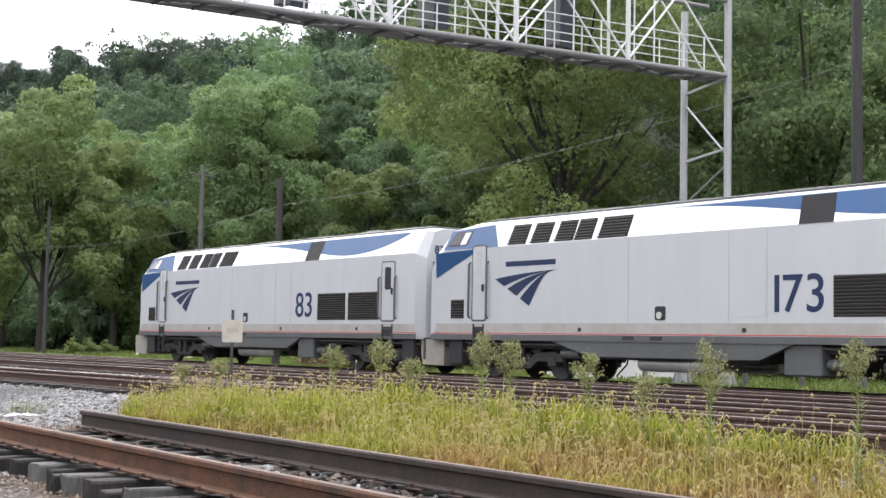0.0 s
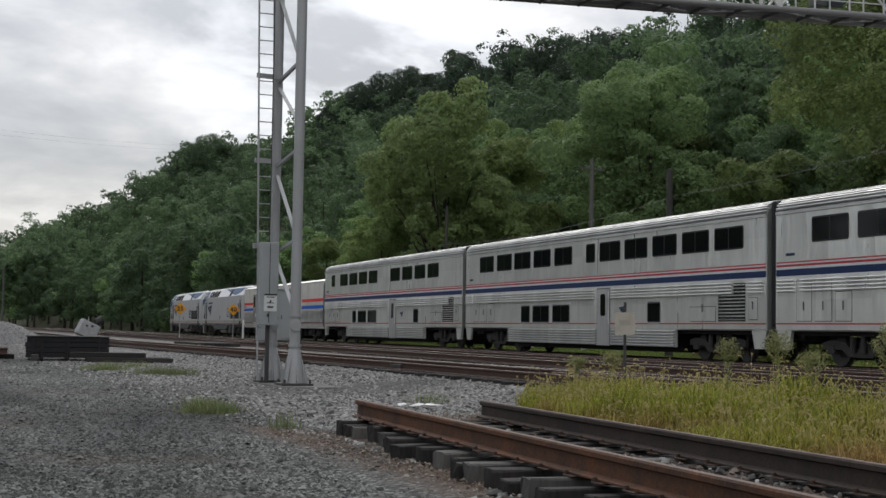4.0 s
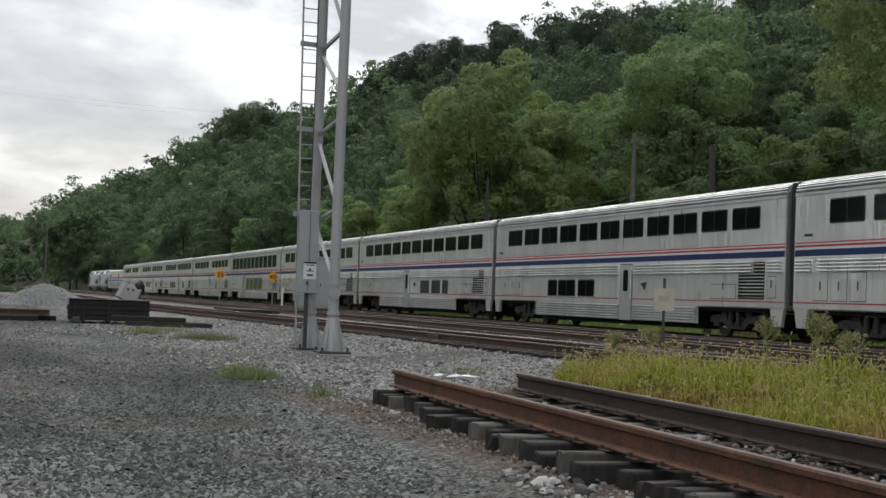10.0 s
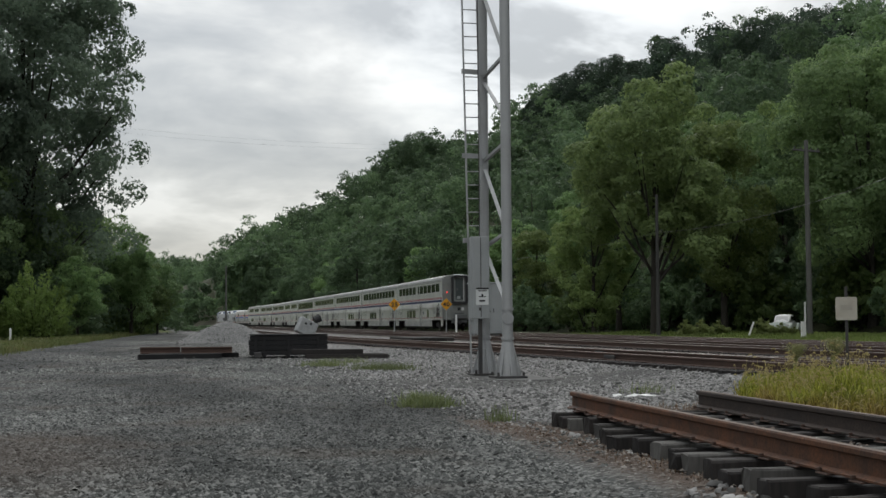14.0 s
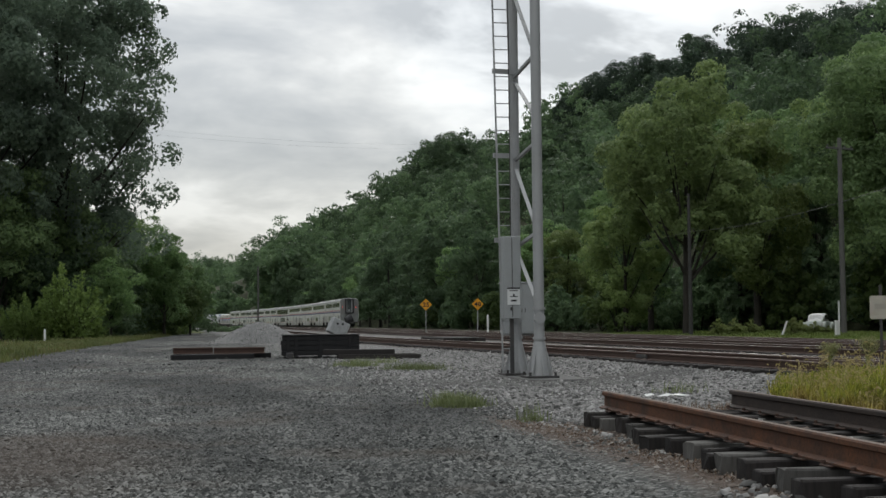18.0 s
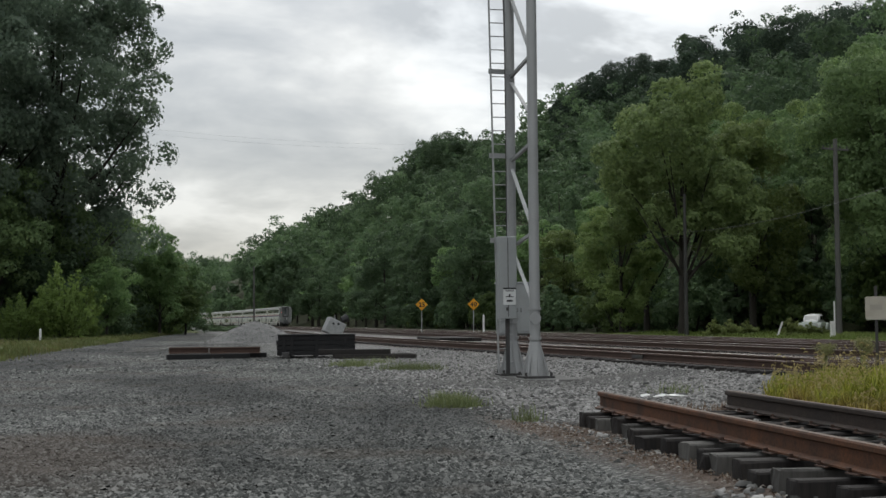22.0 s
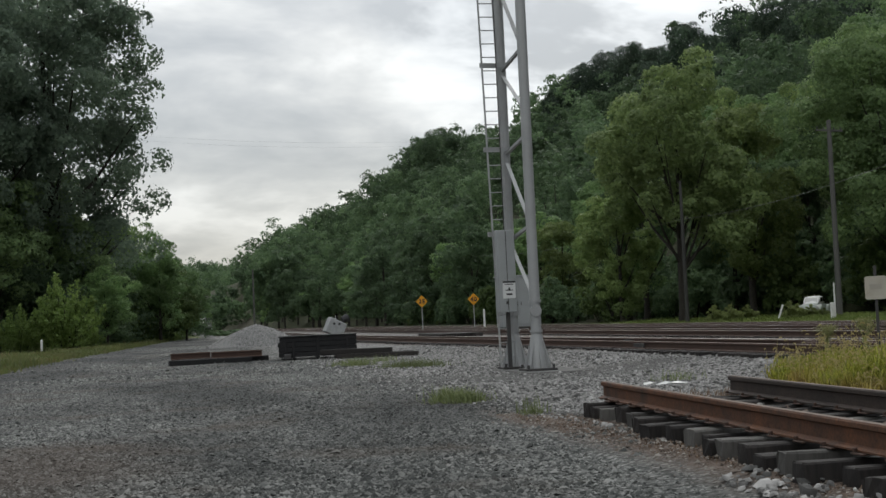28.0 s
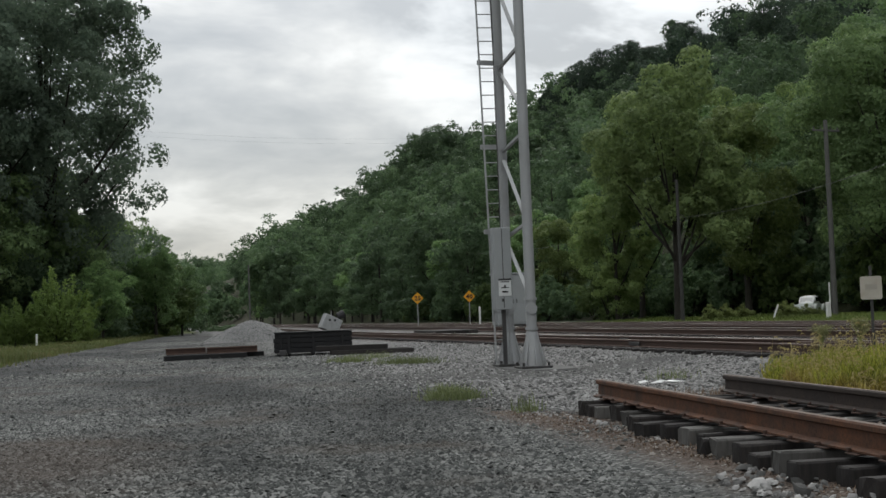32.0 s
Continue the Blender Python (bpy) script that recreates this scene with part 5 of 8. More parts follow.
def baggage_car():
    car = empty("baggage_car", None, "silver baggage car with red and blue bands and grey double doors", "train car", "train")
    half, top, F = 12.75, 4.22, 12.97
    prof = [(-1.44, 0.86), (-1.52, 1.2), (-1.53, 3.2), (-1.50, 3.98), (-1.35, 4.08), (-0.9, 4.18), (0, 4.22), (0.9, 4.18), (1.35, 4.08), (1.50, 3.98), (1.53, 3.2), (1.52, 1.2), (1.44, 0.86)]
    part("body_shell", Shape().sweep(prof, [-half, half]), "bag_silver", car, "", 0.5)
    for side in (-1, 1):
        for y in (-10.4, -8.6, -2.9, -0.6, 1.7, 4.0, 10.9):
            part("panel_joint", on_side(side, 1.512, [(y, 2.88), (y + 0.014, 2.88), (y + 0.014, 3.93), (y, 3.93)], 0.014), "dirty_silver", car)
        part("grab_iron", Shape().tube([(side * 1.53, -half + 0.35, 1.5), (side * 1.58, -half + 0.35, 1.5), (side * 1.58, -half + 0.35, 2.1), (side * 1.53, -half + 0.35, 2.1)], 0.016, 6), "tank_grey", car)
        part("roof_seam", Shape().box(*sorted((side * 1.50, side * 1.52)), -half, half, 3.95, 3.99), "tank_grey", car)
        doors = ((F - 6.12, F - 3.72), (F - 19.84, F - 17.67))
        spans, y = [], -half + 0.02
        for a, b in sorted(doors):
            spans.append((y, a - 0.06))
            y = b + 0.06
        spans.append((y, half - 0.02))
        for a, b in spans:
            part("stripe", on_side(side, 1.53, [(a, 2.66), (b, 2.66), (b, 2.86), (a, 2.86)], 0.006), "bag_red", car, "red band")
            part("stripe", on_side(side, 1.53, [(a, 2.19), (b, 2.19), (b, 2.41), (a, 2.41)], 0.006), "bag_blue", car, "blue band")
            part("fluted_panel", fluted(side, 1.525, a, b, 1.27, 2.08, 0.085, 0.055), "steel_skirt", car)
            part("sill_band", on_side(side, 1.51, [(a, 1.20), (b, 1.20), (b, 1.262), (a, 1.262)], 0.022), "dull_red", car)
        for a, b in doors:
            m = (a + b) / 2
            fr = part("doorway", on_side(side, 1.52, round_rect(a, b, 1.22, 3.60, 0.12), 0.03), "bag_silver", car)
            for y0, y1 in ((a + 0.1, m - 0.015), (m + 0.015, b - 0.1)):
                lf = part("door_leaf", on_side(side, 1.548, [(y0, 1.3), (y1, 1.3), (y1, 3.48), (y0, 3.48)], 0.02), "bag_door", fr, "worn grey freight door leaf")
                part("window_edge", on_side(side, 1.562, round_rect((y0 + y1) / 2 - 0.335, (y0 + y1) / 2 + 0.335, 2.37, 3.36, 0.13), 0.008), "white_band", lf)
                part("door_handle", Shape().box(*sorted((side * 1.566, side * 1.6)), m - 0.1 if y0 < m - 0.5 else m + 0.06, m - 0.06 if y0 < m - 0.5 else m + 0.1, 1.72, 1.98), "white_band", lf)
                part("door_window", on_side(side, 1.566, round_rect((y0 + y1) / 2 - 0.3, (y0 + y1) / 2 + 0.3, 2.42, 3.34, 0.12), 0.008), "glass", lf)
        for sh in emblem(side, 1.54, F - 10.7 if side < 0 else F - 12.1, 2.40, 1.4, 0.46):
            part("emblem_band", sh, "emblem_blue", car)
        part("nameplate", on_side(side, 1.537, [(F - 14.3, 2.45), (F - 12.3, 2.45), (F - 12.3, 2.71), (F - 14.3, 2.71)], 0.004), "white_band", car, "pale panel behind the lettering")
        for z, ln in ((2.62, 1.85), (2.50, 1.6)):
            part("text_bar", on_side(side, 1.541, [(F - 12.4 - ln, z), (F - 12.4, z), (F - 12.4, z + 0.07), (F - 12.4 - ln, z + 0.07)], 0.003), "emblem_blue" if z > 2.6 else "tank_grey", car, "lettering as a bar")
        part("nameplate", on_side(side, 1.538, [(half - 1.15, 2.50), (half - 0.15, 2.50), (half - 0.15, 2.57), (half - 1.15, 2.57)], 0.004), "tank_grey", car, "small lettering as a dark bar")
        part("side_sill", Shape().box(*sorted((side * 1.30, side * 1.42)), -6.6, 6.6, 0.10, 0.9), "louvre", car)
    part("underframe", Shape().box(-1.2, 1.2, -6.9, 6.9, 0.35, 0.9).box(-1.3, 1.3, -12.6, 12.6, 0.78, 0.9), "black", car)
    for y in (-9.1, 9.1):
        truck(car, y)
    car_ends(car, half, top)
    return car


def locomotive(number, label):
    car = empty("diesel_locomotive", None, label, "locomotive", "locomotives")
    car.scale = (1, 1, 0.975)
    N = 10.43                   # the nose
    def ring(w, z_low, z_sh, w_top, z_top):
        return [(-w * 0.97, z_low), (-w, z_low + 0.12), (-w, z_sh), (-w_top, z_top - 0.10), (-w_top * 0.7, z_top), (w_top * 0.7, z_top),
                (w_top, z_top - 0.10), (w, z_sh), (w, z_low + 0.12), (w * 0.97, z_low)]
    stations = [(N, ring(0.78, 1.05, 2.25, 0.70, 2.45)), (N - 0.22, ring(1.12, 1.05, 2.75, 1.0, 2.95)), (N - 0.55, ring(1.36, 1.05, 3.1, 1.15, 3.45)),
                (N - 0.95, ring(1.49, 1.05, 3.5, 1.16, 4.0)), (N - 1.35, ring(1.52, 1.05, 3.64, 1.14, 4.36)), (N - 2.2, ring(1.52, 1.05, 3.65, 1.12, 4.47)),
                (-10.0, ring(1.52, 1.05, 3.65, 1.12, 4.47)), (-10.1, ring(1.50, 1.05, 3.63, 1.10, 4.46)), (-10.35, ring(1.28, 1.05, 3.50, 1.0, 4.42))]
    v, f, n = [], [], 10
    for k, (y, r) in enumerate(stations):
        v += [(x, y, z) for x, z in r]
        if k:
            o = (k - 1) * n
            f += [(o + i, o + (i + 1) % n, o + n + (i + 1) % n, o + n + i) for i in range(n)]
    f += [tuple(range(n)), tuple((len(stations) - 1) * n + i for i in range(n))]
    body = part("body_shell", Shape().add(v, f), "silver", car, "", 0.3)
    part("roof_deck", Shape().box(-0.78, 0.78, -9.9, 7.9, 4.47, 4.535, 0.02), "tank_grey", body)
    for y in (-8.2, -6.4, -3.0, 0.5, 3.4):
        part("roof_hatch", Shape().box(-0.6, 0.6, y - 0.7, y + 0.7, 4.53, 4.58, 0.02), "dark_steel", body)
    part("exhaust_stack", Shape().box(-0.3, 0.3, -6.3, -5.5, 4.55, 4.66, 0.03), "dark_steel", body)

    def slant(side, pts, lift=0.006):
        """Points (y from the nose, height) laid on the sloping upper side."""
        out = []
        for y, z in pts:
            k = (z - 3.65) / 0.72
            out.append((side * (1.52 - 0.40 * k + lift), N + y, z))
        m = len(out)
        back = [(x - side * 0.004, y, z) for x, y, z in out]
        return Shape().add(out + back, [tuple(range(m)), tuple(range(2 * m - 1, m - 1, -1))] + [(i, i + m, (i + 1) % m + m, (i + 1) % m) for i in range(m)])

    for side in (-1, 1):
        part("pale_band", slant(side, [(-3.9, 3.66), (-3.3, 4.33), (-19.8, 4.33), (-20.0, 3.66)], 0.004), "white_band", car, "pale band above the shoulder")
        arc = [(-10.1 - 9.7 * i / 20, 4.345) for i in range(21)]
        dip = [(-10.1 - 9.7 * i / 20, 4.335 - 0.60 * math.sin(math.pi * (i / 20) ** 1.9) ** 0.9) for i in range(21)]
        part("blue_swoosh", slant(side, arc + dip[::-1], 0.010), "blue", car, "blue curved flash under the roof")
        part("cab_flash", slant(side, [(-1.35, 3.66), (-1.35, 4.24), (-3.25, 4.33), (-3.85, 3.66)], 0.010), "blue", car, "blue cab side")
        part("nose_flash", Shape().plate([(N - 0.98, 3.58), (N - 3.1, 3.64), (N - 2.2, 3.30), (N - 1.4, 3.0), (N - 1.02, 2.86)], side * 1.522, side * 1.530), "blue", car)
        cw = part("cab_window", slant(side, [(-1.45, 3.76), (-1.6, 4.20), (-2.35, 4.20), (-2.35, 3.76)], 0.016), "black", car)
        part("pane", slant(side, [(-1.52, 3.80), (-1.64, 4.16), (-2.0, 4.16), (-2.0, 3.80)], 0.022), "glass", cw)
        part("pane", slant(side, [(-2.04, 3.80), (-2.04, 4.16), (-2.30, 4.16), (-2.30, 3.80)], 0.022), "lens", cw)
        for a, b in ((-4.15, -4.9), (-5.1, -5.85), (-6.08, -6.78), (-6.84, -7.5), (-7.72, -8.78)):
            g = part("roof_louvre", slant(side, [(a - 0.1, 3.68), (a, 4.26), (b, 4.26), (b - 0.1, 3.68)], 0.012), "louvre", car, "slanted dark intake grille")
            for i in range(7):
                z = 3.71 + 0.08 * i
                kk = (z - 3.65) / 0.72
                x = side * (1.52 - 0.40 * kk + 0.014)
                part("slat", Shape().box(*sorted((x, x + side * 0.02)), N + b - 0.02, N + a - 0.06, z, z + 0.03), "grille_slat", g)
        g = part("exhaust_louvre", slant(side, [(-14.1, 3.66), (-13.9, 4.33), (-14.8, 4.33), (-15.0, 3.66)], 0.016), "louvre", car, "slanted dark exhaust grille")
        # lower side
        part("red_line", on_side(side, 1.52, [(-10.2, 1.225), (N - 0.9, 1.225), (N - 0.9, 1.25), (-10.2, 1.25)], 0.006), "red", car, "thin red line")
        part("sill_band", on_side(side, 1.515, [(-10.2, 1.05), (N - 0.8, 1.05), (N - 0.8, 1.21), (-10.2, 1.21)], 0.01), "tank_grey", car)
        part("lower_band", on_side(side, 1.52, [(-10.1, 1.26), (N - 1.0, 1.26), (N - 1.05, 1.52), (-10.1, 1.50)], 0.003), "dirty_silver", car, "grimy lower edge of the side")
        for y in (N - 8.95, N - 13.25, N - 12.15):
            part("panel_joint", on_side(side, 1.52, [(y, 1.53), (y + 0.012, 1.53), (y + 0.012, 3.62), (y, 3.62)], 0.004), "dirty_silver", car)
        for y in (N - 7.2, N - 12.6, N - 17.4):
            part("lift_eye", on_side(side, 1.52, round_rect(y - 0.06, y + 0.06, 1.3, 1.4, 0.03), 0.012), "black", car)
        for y in (N - 8.95, N - 9.9):
            part("sill_hatch", on_side(side, 1.52, round_rect(y - 0.2, y + 0.2, 1.10, 1.19, 0.02), 0.012), "black", car)
        part("fuel_skirt", Shape().plate([(N - 6.0, 1.06), (N - 7.6, 0.66), (N - 13.0, 0.68), (N - 13.95, 1.06)], side * 1.36, side * 1.50), "tank_grey", car, "dark grey fuel tank side")
        for y0, y1 in ((N - 16.7, N - 15.0), (N - 18.6, N - 16.87)):
            louvres(car, side, 1.522, y0, y1, 1.64, 2.52, "side_grille", 0.07)
        louvres(car, side, 1.522, N - 2.35, N - 1.75, 1.66, 2.2, "nose_grille", 0.07)
        for y0, y1, z0, z1 in ((N - 3.32, N - 2.76, 1.62, 3.70), (N - 19.45, N - 18.8, 1.62, 3.42)):
            d = part("crew_door", on_side(side, 1.52, round_rect(y0, y1, z0, z1, 0.06), 0.014), "silver", car)
            part("door_frame", on_side(side, 1.52, round_rect(y0 - 0.05, y1 + 0.05, z0 - 0.05, z1 + 0.04, 0.08), 0.008), "tank_grey", car)
            part("door_handle", Shape().box(*sorted((side * 1.534, side * 1.57)), y0 + 0.06, y0 + 0.12, z0 + 0.8, z0 + 1.0), "black", d)
            # black plate stands in for the shade in a step niche
            part("step_niche", on_side(side, 1.52, [(y0 + 0.05, z0 - 0.5), (y1 - 0.05, z0 - 0.5), (y1 - 0.05, z0 - 0.2), (y0 + 0.05, z0 - 0.2)], 0.012), "black", car)
            part("door_window", on_side(side, 1.535, round_rect(y0 + 0.16, y1 - 0.16, z1 - 0.85, z1 - 0.15, 0.06), 0.006), "black" if z1 < 3.5 else "lens", d)
            for yy in (y0 - 0.12, y1 + 0.12):
                part("grab_rail", Shape().tube([(side * 1.52, yy, z0 + 0.05), (side * 1.59, yy, z0 + 0.1), (side * 1.59, yy, z1 - 0.5), (side * 1.52, yy, z1 - 0.45)], 0.035, 6), "tank_grey", d)
            ladder = Shape()
            for yy in (y0 + 0.06, y1 - 0.06):
                ladder.bar((side * 1.53, yy, 0.42), (side * 1.53, yy, 1.5), 0.04)
            for z in (0.45, 0.75, 1.05, 1.35):
                ladder.bar((side * 1.53, y0 + 0.06, z), (side * 1.53, y1 - 0.06, z), 0.05, 0.03)
            part("step_ladder", ladder, "dark_steel", car)
        h = part("fuel_hatch", on_side(side, 1.52, round_rect(N - 10.2, N - 9.85, 1.58, 1.92, 0.05), 0.008), "black", car)
        part("filler_cap", Shape().tube([(side * 1.528, N - 10.0, 1.7), (side * 1.545, N - 10.0, 1.7)], 0.09, 10), "lens", h)
        part("side_panel", on_side(side, 1.52, round_rect(N - 13.2, N - 12.2, 1.65, 3.4, 0.03), 0.005), "silver", car)
        for sh in emblem(side, 1.523, N - 3.75 if side < 0 else N - 6.35, 1.99, 2.6, 0.95):
            part("emblem_band", sh, "navy", car)
        part("nameplate", on_side(side, 1.522, [(N - 6.25, 3.08), (N - 4.2, 3.08), (N - 4.2, 3.22), (N - 6.25, 3.22)], 0.004), "navy", car, "lettering as a dark blue bar")
        lettering(number, 1.18, side_text(side, 1.526, N - 14.1, 1.76), "navy", car, "fleet_number", 0.004, 0.006)
        part("rear_corner_window", Shape().box(*sorted((side * 0.75, side * 1.05)), -10.40, -10.34, 2.9, 3.4), "glass", car)
        lettering(number, 0.34, Matrix.Translation((side * 0.9 + 0.05, -10.365, 3.66)) @ pose(0, 0, 0, 90, 0, 0), "navy", car, "fleet_number", 0.004, 0.006)
        wsh = Shape().add([(side * 0.06, N - 0.60, 3.50), (side * 1.05, N - 0.72, 3.50), (side * 0.98, N - 1.28, 4.22), (side * 0.06, N - 1.22, 4.22)], [(0, 1, 2, 3)])
        wsh.v = [(x, y + 0.05, z + 0.06) for x, y, z in wsh.v] + [(x, y + 0.02, z + 0.03) for x, y, z in wsh.v]
        wsh.f = [(0, 1, 2, 3), (7, 6, 5, 4), (0, 4, 5, 1), (1, 5, 6, 2), (2, 6, 7, 3), (3, 7, 4, 0)]
        part("windscreen", wsh, "glass", car)
        part("headlight", Shape().tube([(side * 0.28, N - 0.02, 2.2), (side * 0.28, N + 0.03, 2.2)], 0.1, 12), "lens", car)
        part("air_tank", Shape().tube([(side * 1.05, N - 11.5, 0.52), (side * 1.05, N - 11.42, 0.52), (side * 1.05, N - 9.0, 0.52), (side * 1.05, N - 8.92, 0.52)], [0.12, 0.19, 0.19, 0.12], 14), "door_grey", car, "", 0.7)
        part("battery_box", Shape().box(*sorted((side * 0.7, side * 1.42)), N - 14.6, N - 13.6, 0.35, 1.06, 0.04), "tank_grey", car)
    part("fuel_tank", Shape().box(-1.35, 1.35, N - 12.9, N - 7.5, 0.60, 1.06, 0.05), "dark_steel", car)
    part("pilot", Shape().plate([(N - 1.15, 0.28), (N - 0.1, 0.30), (N - 0.02, 0.6), (N - 0.02, 1.06), (N - 1.15, 1.06)], -1.3, 1.3), "pilot_grey", car, "weathered tan-grey pilot")
    part("underframe", Shape().box(-1.25, 1.25, -10.3, N - 1.0, 0.85, 1.06), "black", car)
    part("rear_apron", Shape().box(-1.3, 1.3, -10.42, -10.3, 0.45, 1.1).box(-0.16, 0.16, -10.6, -10.2, 0.62, 0.9, 0.03), "dark_steel", car)
    part("rear_gangway", Shape().box(-0.45, 0.45, -10.5, -10.34, 1.1, 3.2, 0.04), "dark_steel", car)
    for side in (-1, 1):         # pipes and boxes hung along the frame
        for y, ln, z, r in ((N - 6.6, 0.7, 0.72, 0.13), (N - 14.9, 0.5, 0.62, 0.11), (N - 15.6, 0.4, 0.8, 0.09)):
            part("air_reservoir", Shape().tube([(side * 1.2, y - ln / 2, z), (side * 1.2, y + ln / 2, z)], r, 12), "tank_grey", car)
        part("brake_pipe", Shape().tube([(side * 1.32, N - 1.6, 0.98), (side * 1.34, N - 5.8, 0.94), (side * 1.34, -6.0, 0.96), (side * 1.3, -10.1, 0.9)], 0.03, 6), "tank_grey", car)
        for y in (N - 1.9, -9.7):
            part("step_well", Shape().box(*sorted((side * 1.15, side * 1.45)), y - 0.3, y + 0.3, 0.35, 1.05, 0.02), "black", car)
    for y in (N - 4.3, -7.3):
        truck(car, y, 2.8, 0.5)
    return car


CARS = []                       # thing, its middle behind the front of the first double-deck car, half its wheelbase


def build_train():
    P = 25.95
    CARS.append((locomotive("83", "leading silver diesel locomotive with blue flash and red line"), 36.28 + 20.6, 6.0))
    CARS.append((locomotive("173", "second silver diesel locomotive with blue flash and red line"), 36.28, 6.0))
    CARS.append((baggage_car(), P / 2, 9.0))
    words = {"crew": "double-deck stainless crew car with red and navy bands", "sleeper": "double-deck stainless sleeping car with red and navy bands",
             "diner": "double-deck stainless dining car with red and navy bands", "lounge": "double-deck stainless lounge car with tall wraparound windows",
             "coach": "double-deck stainless coach with red and navy bands", "coach_plain": "double-deck stainless coach with blanked lower windows",
             "coach_front": "double-deck stainless coach with three lower windows before its door"}
    first = {}
    for k, kind in enumerate(("crew", "sleeper", "sleeper", "diner", "lounge", "coach_plain", "coach", "coach_front", "sleeper")):
        last = k == 8
        if last:
            car = double_decker(kind, "rear double-deck stainless car with lit red marker lamps", "last")
        elif kind in first:
            car = copy_thing(first[kind], Matrix())
        else:
            car = first[kind] = double_decker(kind, words[kind])
        CARS.append((car, -P * (k + 0.5), 9.2))


build_train()


# ---- the signal bridge over the tracks ----
M["yellow"] = painted("yellow_sign_paint", (0.72, 0.33, 0.008), 0.5, 0, 0.1)
M["sign_black"] = painted("sign_black_paint", (0.02, 0.02, 0.02), 0.5, 0, 0.1)
M["sign_back"] = painted("bare_sign_back", (0.44, 0.41, 0.35), 0.55, 0.0, 0.4, (0.25, 0.19, 0.14), 6)
M["faded"] = painted("faded_lettering", (0.37, 0.345, 0.295), 0.6, 0, 0.4)
M["sign_white"] = painted("white_sign_paint", (0.68, 0.69, 0.68), 0.5, 0, 0.2)
M["pale_paint"] = painted("faded_pale_paint", (0.46, 0.50, 0.46), 0.5, 0, 0.5, (0.28, 0.27, 0.22), 2.2)
M["white"] = painted("white_paint", (0.72, 0.72, 0.70), 0.45, 0, 0.3, (0.35, 0.33, 0.3))
M["concrete"] = painted("worn_concrete", (0.085, 0.083, 0.08), 0.9, 0, 0.4)
M["green_roof"] = painted("green_sheet_roof", (0.035, 0.13, 0.085), 0.45, 0.1, 0.3)
M["rust_brown"] = make_rust("rusty_brown_sheet", (0.09, 0.055, 0.04), (0.16, 0.10, 0.07), (0.05, 0.04, 0.035))
M["log_end"] = wooden("split_firewood", (0.16, 0.09, 0.05), (0.34, 0.23, 0.14), (8, 2, 8))
M["chord_steel"] = painted("weathered_chord", (0.22, 0.215, 0.215), 0.6, 0.2, 0.4, (0.13, 0.11, 0.10))
M["pitch"] = painted("pitch_black_steel", (0.007, 0.007, 0.008), 0.8, 0, 0.5, (0.024, 0.022, 0.02), 3.0)
M["old_white"] = painted("dirty_white_paint", (0.36, 0.37, 0.37), 0.6, 0, 0.5, (0.15, 0.14, 0.13), 3)
M["wire"] = painted("wire", (0.16, 0.16, 0.16), 0.6, 0.3, 0.1)
M["tyre"] = painted("tyre_rubber", (0.02, 0.02, 0.02), 0.8, 0, 0.2)

NEAR_L, NEAR_R = Vector((7.88, 29.8, 9.33)), Vector((32.3, 28.1, 9.80))
FAR_L, FAR_R = Vector((7.78, 31.5, 9.33)), Vector((32.5, 30.1, 9.80))


def chord(near, k, dz=0.0):
    a, b = (NEAR_L, NEAR_R) if near else (NEAR_L.lerp(FAR_L, 0.46), NEAR_R.lerp(FAR_R, 0.46))
    return a.lerp(b, k) + Vector((0, 0, dz))


def post_with_foot(parent, x, y, z0, top, r=0.115):
    post = part("post", Shape().tube([(x, y, z0), (x, y, top)], [r * 1.04, r], 16), "galv", parent, "", 0.6)
    for z in (1.05, 1.72):
        part("collar", Shape().tube([(x, y, z0 + z - 0.2), (x, y, z0 + z - 0.14)], r * 1.28, 16), "galv", post)
    for k in range(8):
        a = k * math.pi / 4
        d = Vector((math.cos(a), math.sin(a), 0))
        s = Shape().add([(x + d.x * r * 0.9 + e * d.y, y + d.y * r * 0.9 - e * d.x, z) if i < 2 else (x + d.x * 0.31 + e * d.y, y + d.y * 0.31 - e * d.x, z)
                         for e in (-0.01, 0.01) for i, z in enumerate((z0 + 0.84, z0 + 0.04, z0 + 0.04, z0 + 0.12))],
                        [(0, 1, 2, 3), (7, 6, 5, 4), (0, 4, 5, 1), (1, 5, 6, 2), (2, 6, 7, 3), (3, 7, 4, 0)])
        part("gusset", s, "galv", post)
    part("foot_cone", Shape().tube([(x, y, z0 + 0.05), (x, y, z0 + 0.8)], [0.25, r * 1.15], 16), "galv", post, "", 0.6)
    plate = part("base_plate", Shape().box(x - 0.36, x + 0.36, y - 0.36, y + 0.36, z0, z0 + 0.05, 0.01), "dark_steel", post)
    for dx in (-0.29, 0.29):
        for dy in (-0.29, 0.29):
            part("anchor_bolt", Shape().tube([(x + dx, y + dy, z0 + 0.05), (x + dx, y + dy, z0 + 0.13)], 0.03, 6), "dark_steel", plate)
    part("access_cover", Shape().tube([(x - 0.02, y - r - 0.03, z0 + 1.33), (x - 0.02, y - r + 0.02, z0 + 1.33)], 0.13, 16), "galv", post)


